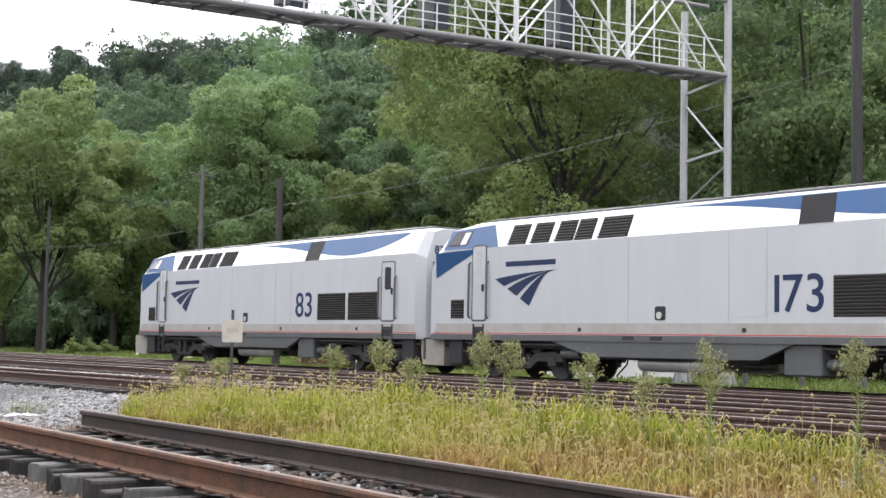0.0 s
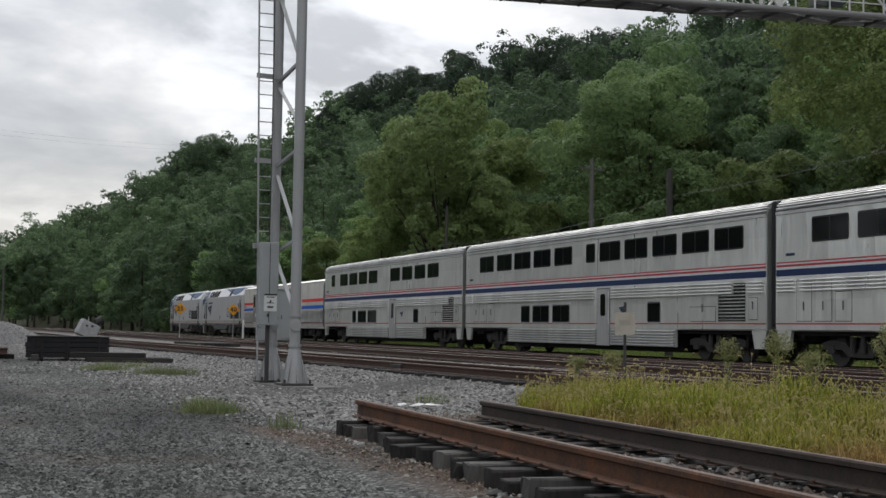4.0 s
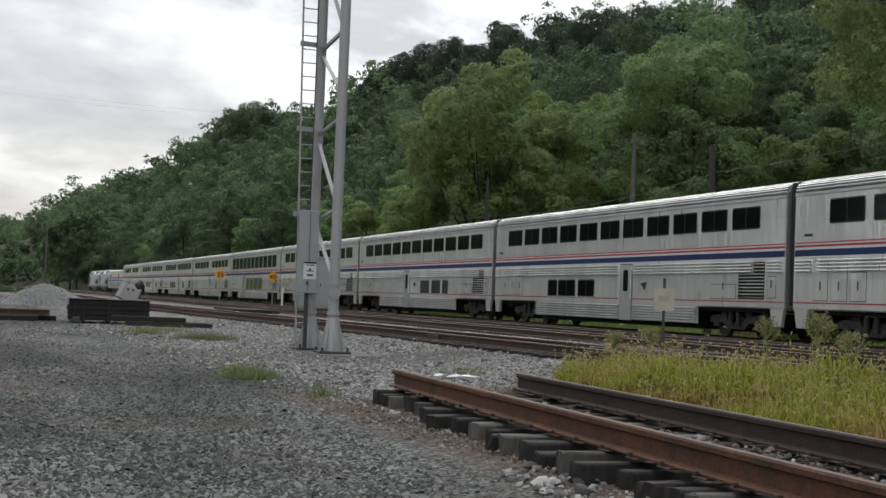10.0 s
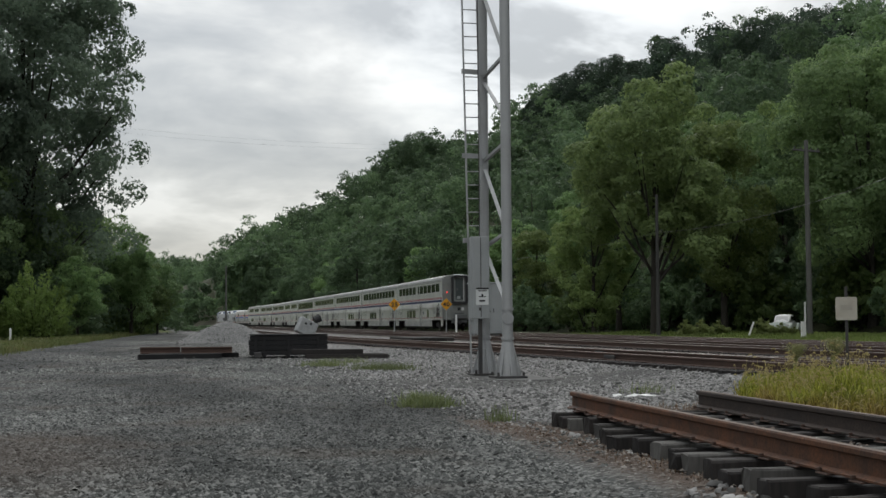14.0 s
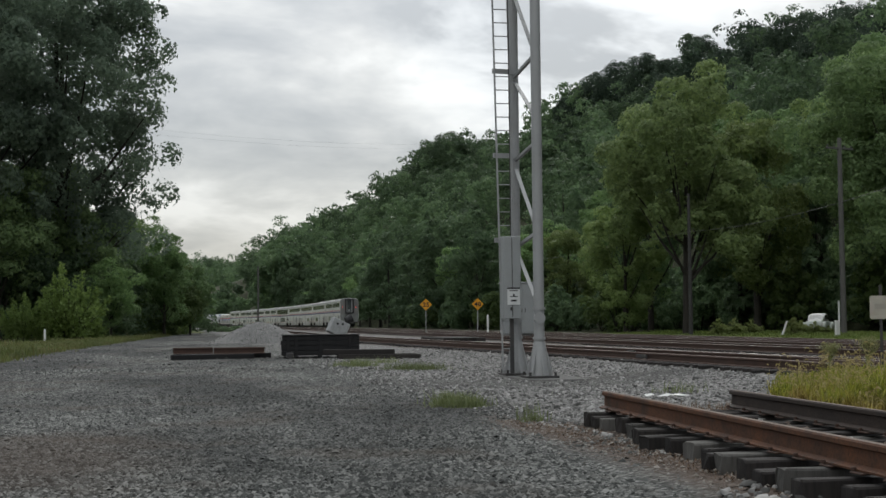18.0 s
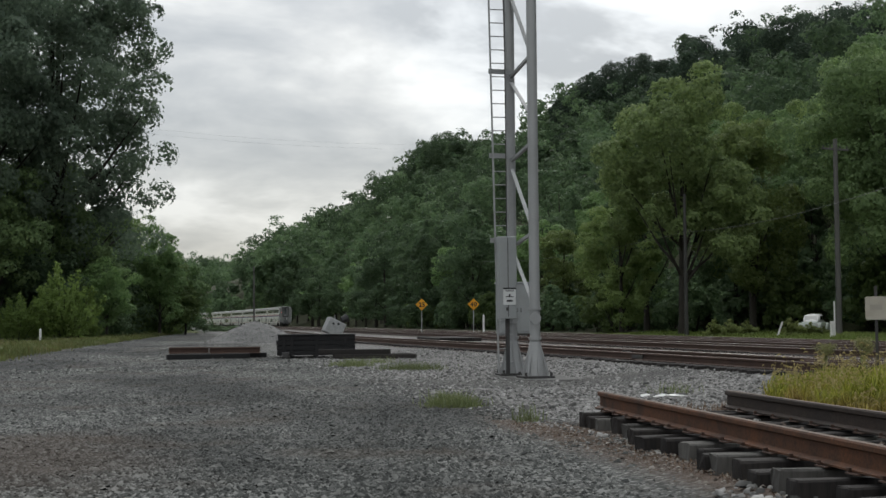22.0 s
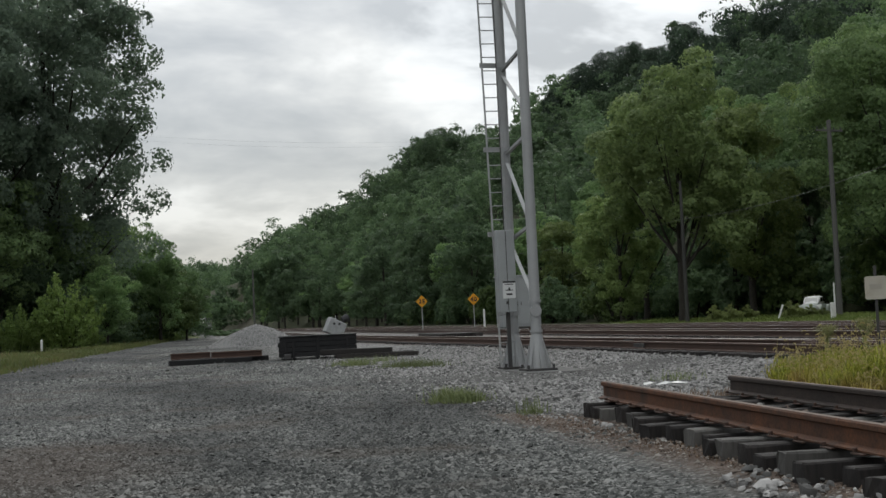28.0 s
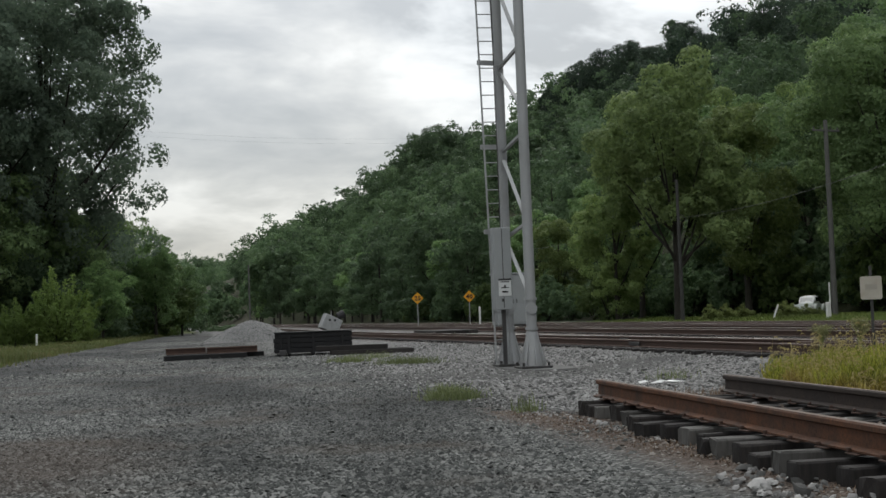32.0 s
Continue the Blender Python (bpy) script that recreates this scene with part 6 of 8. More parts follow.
def build_signal_bridge():
    br = empty("signal_bridge", None, "galvanised steel signal bridge with walkway spanning four tracks", "signal bridge")
    zl, zr = ground_z(7.9, 30), ground_z(32.4, 29)
    for p, z in ((NEAR_L, zl), (FAR_L, zl), (NEAR_R, zr), (FAR_R, zr)):
        post_with_foot(br, p.x, p.y, z + 0.04, 12.2)
    part("footing", Shape().box(7.35, 8.75, 28.6, 32.2, zl - 0.2, zl + 0.04, 0.03), "concrete", br, "low concrete pad")
    part("footing", Shape().box(31.8, 33.0, 27.5, 30.7, zr - 0.2, zr + 0.04, 0.03), "concrete", br)
    # bracing between the posts of each tower
    for a, b, side in ((NEAR_L, FAR_L, 0), (NEAR_R, FAR_R, 1)):
        up = (3.15, 5.2, 7.2, 9.25) if side == 0 else (3.3, 5.5, 7.4, 9.6)
        for z in up:
            part("strut", Shape().bar((a.x, a.y, z + 0.15), (b.x, b.y, z - 0.1), 0.07), "galv", br)
        flip = side == 0
        for z0, z1 in ((1.6, 3.05), (3.3, 5.0), (5.9, 7.05), (7.3, 9.2)):
            p, q = ((a.x, a.y, z0), (b.x, b.y, z1))
            part("brace", Shape().bar(p, q, 0.09, 0.02) if flip else Shape().bar((a.x, a.y, z1), (b.x, b.y, z0), 0.09, 0.02), "galv", br)
            flip = not flip if side else flip
    # the truss
    H = 2.35
    for near in (True, False):
        for dz, r in ((0, 0.085), (H, 0.075)):
            part("chord", Shape().tube([chord(near, 0, dz), chord(near, 1, dz)], r, 12), "chord_steel", br, "", 0.6)
        n = 6
        for k in range(1, n):
            p = chord(near, k / n)
            part("upright", Shape().tube([p, p + Vector((0, 0, H))], 0.075 if near else 0.05, 10), "white_steel", br, "", 0.6)
        for k in range(n):
            a, m, b = chord(near, k / n, 0.05), chord(near, (k + 0.5) / n, H), chord(near, (k + 1) / n, 0.05)
            part("diagonal", Shape().bar(a, m, 0.05), "white_steel", br)
            part("diagonal", Shape().bar(m, b, 0.05), "white_steel", br)
    for near in (True, False):
        for dz in (0.55, 1.08):
            part("handrail", Shape().tube([chord(near, 0.02, dz), chord(near, 0.99, dz)], 0.018, 6), "white_steel", br)
        for k in range(1, 24):
            p = chord(near, k / 24)
            part("stanchion", Shape().tube([p, p + Vector((0, 0, 1.1 if k % 3 else H))], 0.024, 6), "white_steel", br)
    for k in range(25):
        part("cross_beam", Shape().bar(chord(True, k / 24, -0.06), chord(False, k / 24, -0.06), 0.05, 0.08), "dark_steel", br)
    g = Shape()
    for i in range(7):
        w = i / 6
        a = chord(True, 0).lerp(chord(False, 0), 0.08 + 0.84 * w)
        b = chord(True, 1).lerp(chord(False, 1), 0.08 + 0.84 * w)
        g.bar(a, b, 0.045, 0.03)
    tagged(part("walkway_grating", g, "dark_steel", br, "steel bar grating underfoot"), kind="stuff")
    for k in range(12):
        part("plan_brace", Shape().bar(chord(k % 2 == 0, k / 12, -0.02), chord(k % 2 == 1, (k + 1) / 12, -0.02), 0.05), "galv", br)
    # ladder on the near tower
    z0, z1 = zl + 0.1, 9.2
    def lad(x, z):
        return (x - 0.018 * (z - z0), 31.15, z)
    for x in (7.36, 7.72):
        part("ladder_rail", Shape().bar(lad(x, z0), lad(x, z1), 0.035, 0.05), "galv", br)
    for k in range(29):
        z = z0 + 0.25 + k * 0.32
        part("rung", Shape().tube([lad(7.36, z), lad(7.72, z)], 0.014, 6), "galv", br)
    for z in (3.2, 5.2, 7.2):
        part("ladder_bracket", Shape().bar((7.2, 31.2, z), (7.78, 31.3, z), 0.06, 0.11), "galv", br)
    part("conduit", Shape().tube([(7.56, 31.1, 9.2), (7.57, 31.1, 5.0), (7.56, 31.1, 0.3)], 0.012, 6), "dark_steel", br)
    # cabinet with a notice on the ladder
    cab = part("cabinet", Shape().box(7.31, 7.73, 30.82, 31.08, 1.36, 3.27, 0.012), "cabinet", br, "tall grey equipment cabinet")
    part("door_seam", Shape().box(7.515, 7.53, 30.813, 30.822, 1.4, 3.24), "dark_steel", cab)
    part("latch", Shape().box(7.47, 7.51, 30.80, 30.82, 1.55, 1.62), "dark_steel", cab)
    n = part("notice", Shape().box(7.40, 7.70, 30.806, 30.814, 1.68, 2.08), "sign_white", cab, "white notice with a black heading, too small to read")
    for x0, x1, z, h in ((7.40, 7.70, 2.04, 0.04), (7.45, 7.65, 1.995, 0.02), (7.53, 7.57, 1.88, 0.05), (7.46, 7.64, 1.86, 0.02), (7.48, 7.62, 1.755, 0.04)):
        part("text_bar", Shape().box(x0, x1, 30.800, 30.807, z, z + h), "sign_black", n)
    part("cable_trunk", Shape().box(7.50, 7.58, 30.95, 31.05, zl + 0.1, 1.36), "dark_steel", br)
    # signal heads, one over each of three tracks
    for x in (18.0, 22.4, 26.8):
        k = (x - 7.8) / 24.6
        p = chord(False, k)
        head = part("signal_head", Shape().tube([(x, p.y + 0.32, p.z + 1.5), (x, p.y + 0.36, p.z + 1.5)], 0.5, 24).box(x - 0.28, x + 0.28, p.y + 0.36, p.y + 0.7, p.z + 0.75, p.z + 2.3, 0.04), "signal_black", br, "black signal head with round backing")
        part("back_plate", Shape().box(x - 0.38, x + 0.38, p.y + 0.28, p.y + 0.32, p.z + 0.45, p.z + 2.5, 0.01), "signal_black", head)
        part("housing", Shape().box(x - 0.62, x - 0.30, p.y + 0.05, p.y + 0.40, p.z + 0.4, p.z + 2.2, 0.02), "tank_grey", head)
        for z in (0.95, 1.5, 2.05):
            part("hood", Shape().tube([(x, p.y + 0.7, p.z + z), (x, p.y + 0.95, p.z + z)], 0.13, 12), "signal_black", head)


build_signal_bridge()


# ---- the cut-off siding ----
def stub_x(y, off):
    return 5.60 + off - (15.3 - y) * 0.052


def build_siding():
    rng = random.Random(3)
    tr = empty("siding_track", None, "short cut-off siding with orange rusted rails on dark timber blocks", "railway track", "", "structure")
    for off, end in ((-0.735, 15.45), (0.735, 15.15)):
        s = Shape()
        v, f, n = [], [], len(RAIL_PROFILE)
        ys = np.linspace(end, -6, 12)
        for k, y in enumerate(ys):
            v += [(stub_x(y, off) + px * 1.1, y, RAIL - 0.195 + pz * 1.1) for px, pz in RAIL_PROFILE]
            if k:
                o = (k - 1) * n
                f += [(o + i, o + (i + 1) % n, o + n + (i + 1) % n, o + n + i) for i in range(n)]
        f += [tuple(range(n)), tuple((len(ys) - 1) * n + i for i in range(n))]
        r = part("rail", s.add(v, f), "stub_rail" if off < 0 else "dark_rail", tr, "orange-brown rusted rail" if off < 0 else "dark brown rusted rail")
        v, f = [], []
        for k, y in enumerate(ys):
            v += [(stub_x(y, off) + dx, y, RAIL + dz + 0.002) for dx, dz in ((-0.036, -0.018), (-0.029, 0), (0.029, 0), (0.036, -0.018))]
            if k:
                f += [((k - 1) * 4 + i, (k - 1) * 4 + i + 1, k * 4 + i + 1, k * 4 + i) for i in range(3)]
        part("railhead", Shape().add(v, f), "stub_head", r, "dull brown worn railhead")
        spike = Shape().box(-0.016, 0.016, -0.012, 0.012, 0, 0.028, 0.004).mesh("spike", M["rail"])
        seat = Shape().box(-0.105, 0.105, -0.085, 0.085, 0, 0.012, 0.004).mesh("tie_plate", M["rail"])
        y = 15.0
        while y > 0:
            pl = part("tie_plate", seat, "rail", tr)
            pl.matrix_basis = pose(stub_x(y, off), y, RAIL - 0.212)
            for dx, dy in ((-0.088, 0.05), (0.088, -0.05)):
                sp = part("spike", spike, "rail", pl)
                sp.matrix_basis = pose(dx, dy, 0.016, 0, 0, rng.uniform(-20, 20))
            y -= 0.50
    def block():
        """A sawn timber with worn arrises, checked ends and slight sag."""
        v, f = [], []
        ring = [(-0.115, -0.17), (-0.115, -0.02), (-0.10, -0.004), (-0.03, 0.0), (0.04, -0.003), (0.10, -0.006), (0.115, -0.022), (0.115, -0.17)]
        xs = (-1.0, -0.985, -0.8, -0.3, 0.3, 1.0)
        for i, x in enumerate(xs):
            tight = 0.94 if i == 0 else 1.0
            v += [(x + (rng.uniform(-0.012, 0.012) if i < 2 else 0), py * tight + rng.uniform(-0.006, 0.006), pz * (1 if i else 0.97) + rng.uniform(-0.007, 0.004)) for py, pz in ring]
            if i:
                o, n = (i - 1) * 8, 8
                f += [(o + j, o + (j + 1) % n, o + n + (j + 1) % n, o + n + j) for j in range(n)]
        f += [tuple(range(8)), tuple((len(xs) - 1) * 8 + j for j in range(8))]
        return Shape().add(v, f)
    dark = [block().mesh("tie", M["tie"]) for k in range(6)]
    grey = [block().mesh("tie", M["grey_tie"]) for k in range(4)]
    y = 15.15
    while y > -4:
        off = rng.uniform(-0.07, 0.11)
        short = rng.random() < 0.25
        t = part("tie", rng.choice(grey) if rng.random() < 0.30 else rng.choice(dark), "tie", tr)
        t.matrix_basis = pose(stub_x(y, 0.25 + off), y + rng.uniform(-0.03, 0.03), RAIL - 0.214 - rng.uniform(0, 0.035), rng.uniform(-3, 3), rng.uniform(-1, 1), rng.uniform(-5, 5))
        t.scale = (1.38 if not short else 1.28, rng.uniform(0.72, 1.0), 1)
        y -= rng.uniform(0.30, 0.50)


build_siding()


# ---- signs, posts and cabinets ----
def diamond_sign(x, y, text):
    z = ground_z(x, y)
    s = empty("speed_sign", pose(x, y, z), f"yellow diamond speed board reading {text} on a thin post", "sign", "speed boards")
    part("post", Shape().bar((0, 0, -0.1), (0, 0, 2.4), 0.07, 0.05), "galv", s)
    b = part("board", Shape().box(-0.36, 0.36, -0.06, -0.045, -0.36, 0.36, 0.004), "yellow", s)
    b.matrix_basis = pose(0, 0, 2.5, 0, 45, 0)
    lettering(text, 0.50, pose(0, -0.066, 2.33, 90, 0, 0), "sign_black", s, "figures", 0.004, 0.018)


diamond_sign(20.1, 113.0, "25")
diamond_sign(24.5, 112.8, "40")

s = empty("track_sign", pose(11.05, 20.32, 0.19, 0, 0, -28) @ Matrix.Scale(0.936, 4), "weathered square sign seen from its bare back on a dark post", "sign")
part("post", Shape().bar((0, 0, -0.1), (0, 0, 1.74), 0.05, 0.04), "dark_steel", s)
part("board", Shape().plate(round_rect(-0.18, 0.18, 1.16, 1.56, 0.03), -0.006, 0.006).moved(pose(0, -0.035, 0, 0, 0, 90)), "sign_back", s)
part("faded_mark", Shape().box(-0.1, 0.1, -0.0445, -0.0415, 1.33, 1.42), "faded", s, "faded illegible lettering as a bar")

s = empty("marker_post", pose(24.4, 108.5, ground_z(24.4, 108.5)), "short white marker post beside the track", "post")
part("shaft", Shape().tube([(0, 0, -0.1), (0, 0, 1.5), (0, 0, 1.6)], [0.085, 0.085, 0.05], 10), "white", s)

x, y = 21.0, 84.0
s = empty("relay_case", pose(x, y, ground_z(x, y)), "tall grey steel relay case between the tracks", "cabinet")
part("plinth", Shape().box(-1.1, 1.1, -0.7, 0.7, -0.1, 0.25, 0.02), "concrete", s)
part("case_body", Shape().box(-1.15, 1.15, -0.75, 0.75, 0.25, 3.4, 0.03), "cabinet", s)
part("case_roof", Shape().box(-1.22, 1.22, -0.82, 0.82, 3.4, 3.5, 0.02), "cabinet", s)
for k in (-1, 1):
    d = part("case_door", Shape().box(k * 0.55 - 0.5, k * 0.55 + 0.5, -0.775, -0.752, 0.4, 3.25, 0.006), "cabinet", s)
    part("handle", Shape().box(k * 0.12 - 0.02, k * 0.12 + 0.02, -0.80, -0.775, 1.6, 1.85), "dark_steel", d)


def utility_pole(x, y, top, arm=None, r=0.16, wood="dark_pole", label="grey weathered wooden utility pole with a crossarm"):
    z = ground_z(x, y)
    p = empty("utility_pole", pose(x, y, z), label, "utility pole", "utility poles")
    part("shaft", Shape().tube([(0, 0, -0.3), (0, 0, top * 0.5), (0, 0, top)], [r, r * 0.85, r * 0.68], 12), wood, p, "", 0.6)
    if arm:
        a = part("crossarm", Shape().box(-1.2, 1.2, -0.06, 0.06, top - 0.75, top - 0.62, 0.01), "pole", p)
        a.matrix_basis = pose(0, 0, 0, 0, 0, arm)
        for k in (-1.05, -0.45, 0.45, 1.05):
            part("insulator", Shape().tube([(k, 0, top - 0.62), (k, 0, top - 0.55), (k, 0, top - 0.46)], [0.02, 0.05, 0.03], 8), "concrete", a)
    return p


utility_pole(33.5, 87.0, 9.6, None, 0.14, label="dark wooden pole at the wood edge")
utility_pole(31.6, 54.0, 8.6, None, 0.19, label="stout dark wooden pole beside the tracks")
utility_pole(38.0, 27.5, 15.5, 10, 0.22, label="tall dark wooden utility pole before the trees")
utility_pole(42.6, 83.2, 12.9, 18, 0.2, "pole")
utility_pole(8.7, 160.0, 7.8, None, 0.12, "pole", "thin grey pole near the far bend")


def wire(name, a, b, sag, r=0.011):
    a, b = Vector(a), Vector(b)
    pts = [a.lerp(b, k / 14) - Vector((0, 0, 4 * sag * (k / 14) * (1 - k / 14))) for k in range(15)]
    tagged(part(name, Shape().tube(pts, r, 5), "wire"), "thin sagging overhead wire strung between poles", "wire")


wire("overhead_wire", (33.5, 87.0, 7.2), (32.0, 54.0, 7.6), 0.5)
wire("overhead_wire", (32.0, 54.0, 7.6), (38.0, 27.5, 11.0), 0.6)
wire("overhead_wire", (33.5, 87.0, 7.2), (36.0, 160.0, 8.5), 0.6)
wire("overhead_wire", (-10, 200, 30.0), (60, 215, 30.6), 1.5, 0.006)
wire("overhead_wire", (-10, 200, 29.3), (60, 215, 29.9), 1.5, 0.006)


# ---- the yard: timber, gravel heap, bent cabinet ----
def build_yard():
    rng = random.Random(9)
    # a stack of dark track panels
    s = empty("panel_stack", pose(5.15, 52.0, 0.0, 0, 0, -4), "black stacked steel track panels on the gravel", "stack of track panels")
    for k in range(4):
        part("panel", Shape().box(-1.45 + rng.uniform(-.04, .04), 1.45, -0.9, 0.9, 0.10 + k * 0.187, 0.275 + k * 0.187, 0.012), "pitch", s)
    for x in (-1.2, -0.9, 0.0, 1.1):
        part("spacer", Shape().box(x - 0.06, x + 0.06, -0.93, 0.93, 0.0, 0.84, 0.01), "pitch", s)
    part("top_plate", Shape().box(-1.47, 1.47, -0.95, 0.95, 0.85, 0.88, 0.01), "pitch", s)
    part("lug", Shape().box(-1.28, -1.0, -1.25, -0.95, 0.0, 0.22, 0.03), "dark_steel", s)
    # long timbers lying beside it
    for x, y, ln, rz, z in ((7.0, 48.9, 3.0, -24, 0.0), (7.0, 49.8, 2.9, -20, 0.0), (6.3, 49.3, 2.6, -18, 0.17)):
        t = empty("loose_timber", pose(x, y, z, 0, 0, rz), "dark creosoted timber lying on the gravel", "timber", "loose timbers")
        part("beam", Shape().box(-ln / 2, ln / 2, -0.13, 0.13, 0, 0.17, 0.015), "tie", t)
    # a low frame with two lengths of rail on it
    f = empty("rail_bundle", pose(1.3, 52.0, 0.0, 0, 0, 6), "short rusty rails lying on dark timbers", "rail bundle")
    for x, y, ln in ((-0.3, -1.0, 3.0), (0.35, 0.0, 3.3), (-0.2, 0.9, 2.6)):
        part("timber", Shape().box(x - ln / 2, x + ln / 2, y - 0.2, y + 0.2, 0, 0.2, 0.015), "pitch", f)
    for x, y, ln in ((-0.85, -0.5, 1.45), (0.75, 0.4, 1.85)):
        prof = [(px * 1.3 + y, pz * 1.3 + 0.2) for px, pz in RAIL_PROFILE]
        part("rail", Shape().sweep(prof, [x - ln / 2, x + ln / 2]).moved(pose(0, 0, 0, 0, 0, -90)), "rail", f)
        part("rail", Shape().sweep([(px * 1.3 + y + 0.22, pz * 1.3 + 0.2) for px, pz in RAIL_PROFILE], [x - ln / 2, x + ln / 2]).moved(pose(0, 0, 0, 0, 0, -90)), "rail", f)
    # heap of crushed stone
    h = Shape()
    v, fc, n = [], [], 28
    for i in range(11):
        k = i / 10
        for j in range(n):
            a = 2 * math.pi * j / n
            w = 1 + 0.12 * noise.noise((math.cos(a) * 2, math.sin(a) * 2, k * 2))
            v.append((3.5 * k * w * math.cos(a), 2.4 * k * w * math.sin(a), 1.5 * (1 - k ** 1.25) + 0.07 * noise.noise((v and v[-1][0] * 3 or 0, j * 0.7, i * 0.9))))
        if i:
            o = (i - 1) * n
            fc += [(o + j, o + n + j, o + n + (j + 1) % n, o + (j + 1) % n) for j in range(n)]
    pile = empty("gravel_heap", pose(5.1, 92, -0.05), "heap of pale grey crushed stone", "gravel heap")
    part("mound", h.add(v, fc), "heap", pile, "", 1.2)
    st = Shape()
    for k in range(900):
        a, r = rng.uniform(0, 2 * math.pi), math.sqrt(rng.uniform(0, 1.05))
        z = 1.5 * (1 - min(r, 1) ** 1.25)
        q = rng.uniform(0.025, 0.06)
        st.blob((3.5 * r * math.cos(a), 2.4 * r * math.sin(a), z), (q, q, q * 0.7), rng)
    tagged(part("loose_stone", st, "stone", pile), kind="stuff")
    # a bent pale cabinet leaning by the track
    c = empty("leaning_cabinet", pose(12.1, 110, 0.34, 0, 26, 12) @ Matrix.Scale(1.0, 4), "battered white metal cabinet leaning over", "cabinet")
    part("box", Shape().box(-0.75, 0.75, -0.45, 0.45, 0, 1.25, 0.05), "old_white", c)
    # black discs on the front stand in for the dark inside holes
    for x, z in ((-0.3, 0.85), (0.1, 1.0)):
        part("hole", Shape().tube([(x, -0.46, z), (x, -0.452, z)], 0.1, 10), "black", c)
    part("cap", Shape().tube([(0.35, 0, 1.45), (0.7, 0, 1.85)], [0.28, 0.34], 10), "black", c, "black hood")
    part("stay", Shape().bar((-0.2, 0, 1.3), (-0.35, 0, 1.6), 0.05), "old_white", c)
    # a crumpled pale scrap by the siding
    d = Shape()
    for k, (x, y) in enumerate(((0, 0), (0.25, 0.04), (0.45, -0.05))):
        v = [(x + math.cos(a) * rng.uniform(.08, .2), y + math.sin(a) * rng.uniform(.04, .09), rng.uniform(0.0, 0.06)) for a in np.linspace(0, 5.6, 8)]
        d.add([(x, y, 0.07), *v], [(0, i, i % 8 + 1) for i in range(1, 9)])
    p = part("paper_scrap", d, "white")
    p.matrix_basis = pose(7.5, 21.3, ground_z(7.6, 21.2) + 0.02, 0, 0, -28)
    tagged(p, "crumpled white scrap of sheet on the gravel", "scrap")


# colour darkens towards each stone's rim, as the shade between stones
M["heap"] = (lambda k: k.color(k.ramp(k.cells(16, "F1", None, "Distance"), (0.0, (0.30, 0.295, 0.285)), (0.35, (0.2, 0.195, 0.19)), (0.7, (0.08, 0.08, 0.078)))).bump(k.cells(16), -0.8, 0.06).m)(Mat("heap_stone", 0.9))
build_yard()


for x, y in ((-10.6, 112.0), (-9.2, 136.0), (-7.0, 141.0)):
    s = empty("verge_post", pose(x, y, ground_z(x, y)), "short white post at the verge of the lot", "post", "verge posts")
    part("shaft", Shape().tube([(0, 0, -0.1), (0, 0, 1.0)], 0.09, 8), "white", s)
    part("cap", Shape().tube([(0, 0, 1.0), (0, 0, 1.05)], [0.1, 0.06], 8), "white", s)


# ---- beyond the tracks ----
def rounded_hull(stations, power=0.55, n=16):
    """A closed hull of rounded cross-sections: (y, half width, low, high) along the car."""
    v, f = [], []
    for k, (y, w, lo, hi) in enumerate(stations):
        for i in range(n):
            a = 2 * math.pi * i / n
            c, q = math.cos(a), math.sin(a)
            v.append((w * math.copysign(abs(c) ** power, c), y, (lo + hi) / 2 + (hi - lo) / 2 * math.copysign(abs(q) ** power, q)))
        if k:
            o = (k - 1) * n
            f += [(o + i, o + (i + 1) % n, o + n + (i + 1) % n, o + n + i) for i in range(n)]
    f += [tuple(range(n))[::-1], tuple((len(stations) - 1) * n + i for i in range(n))]
    return Shape().add(v, f)


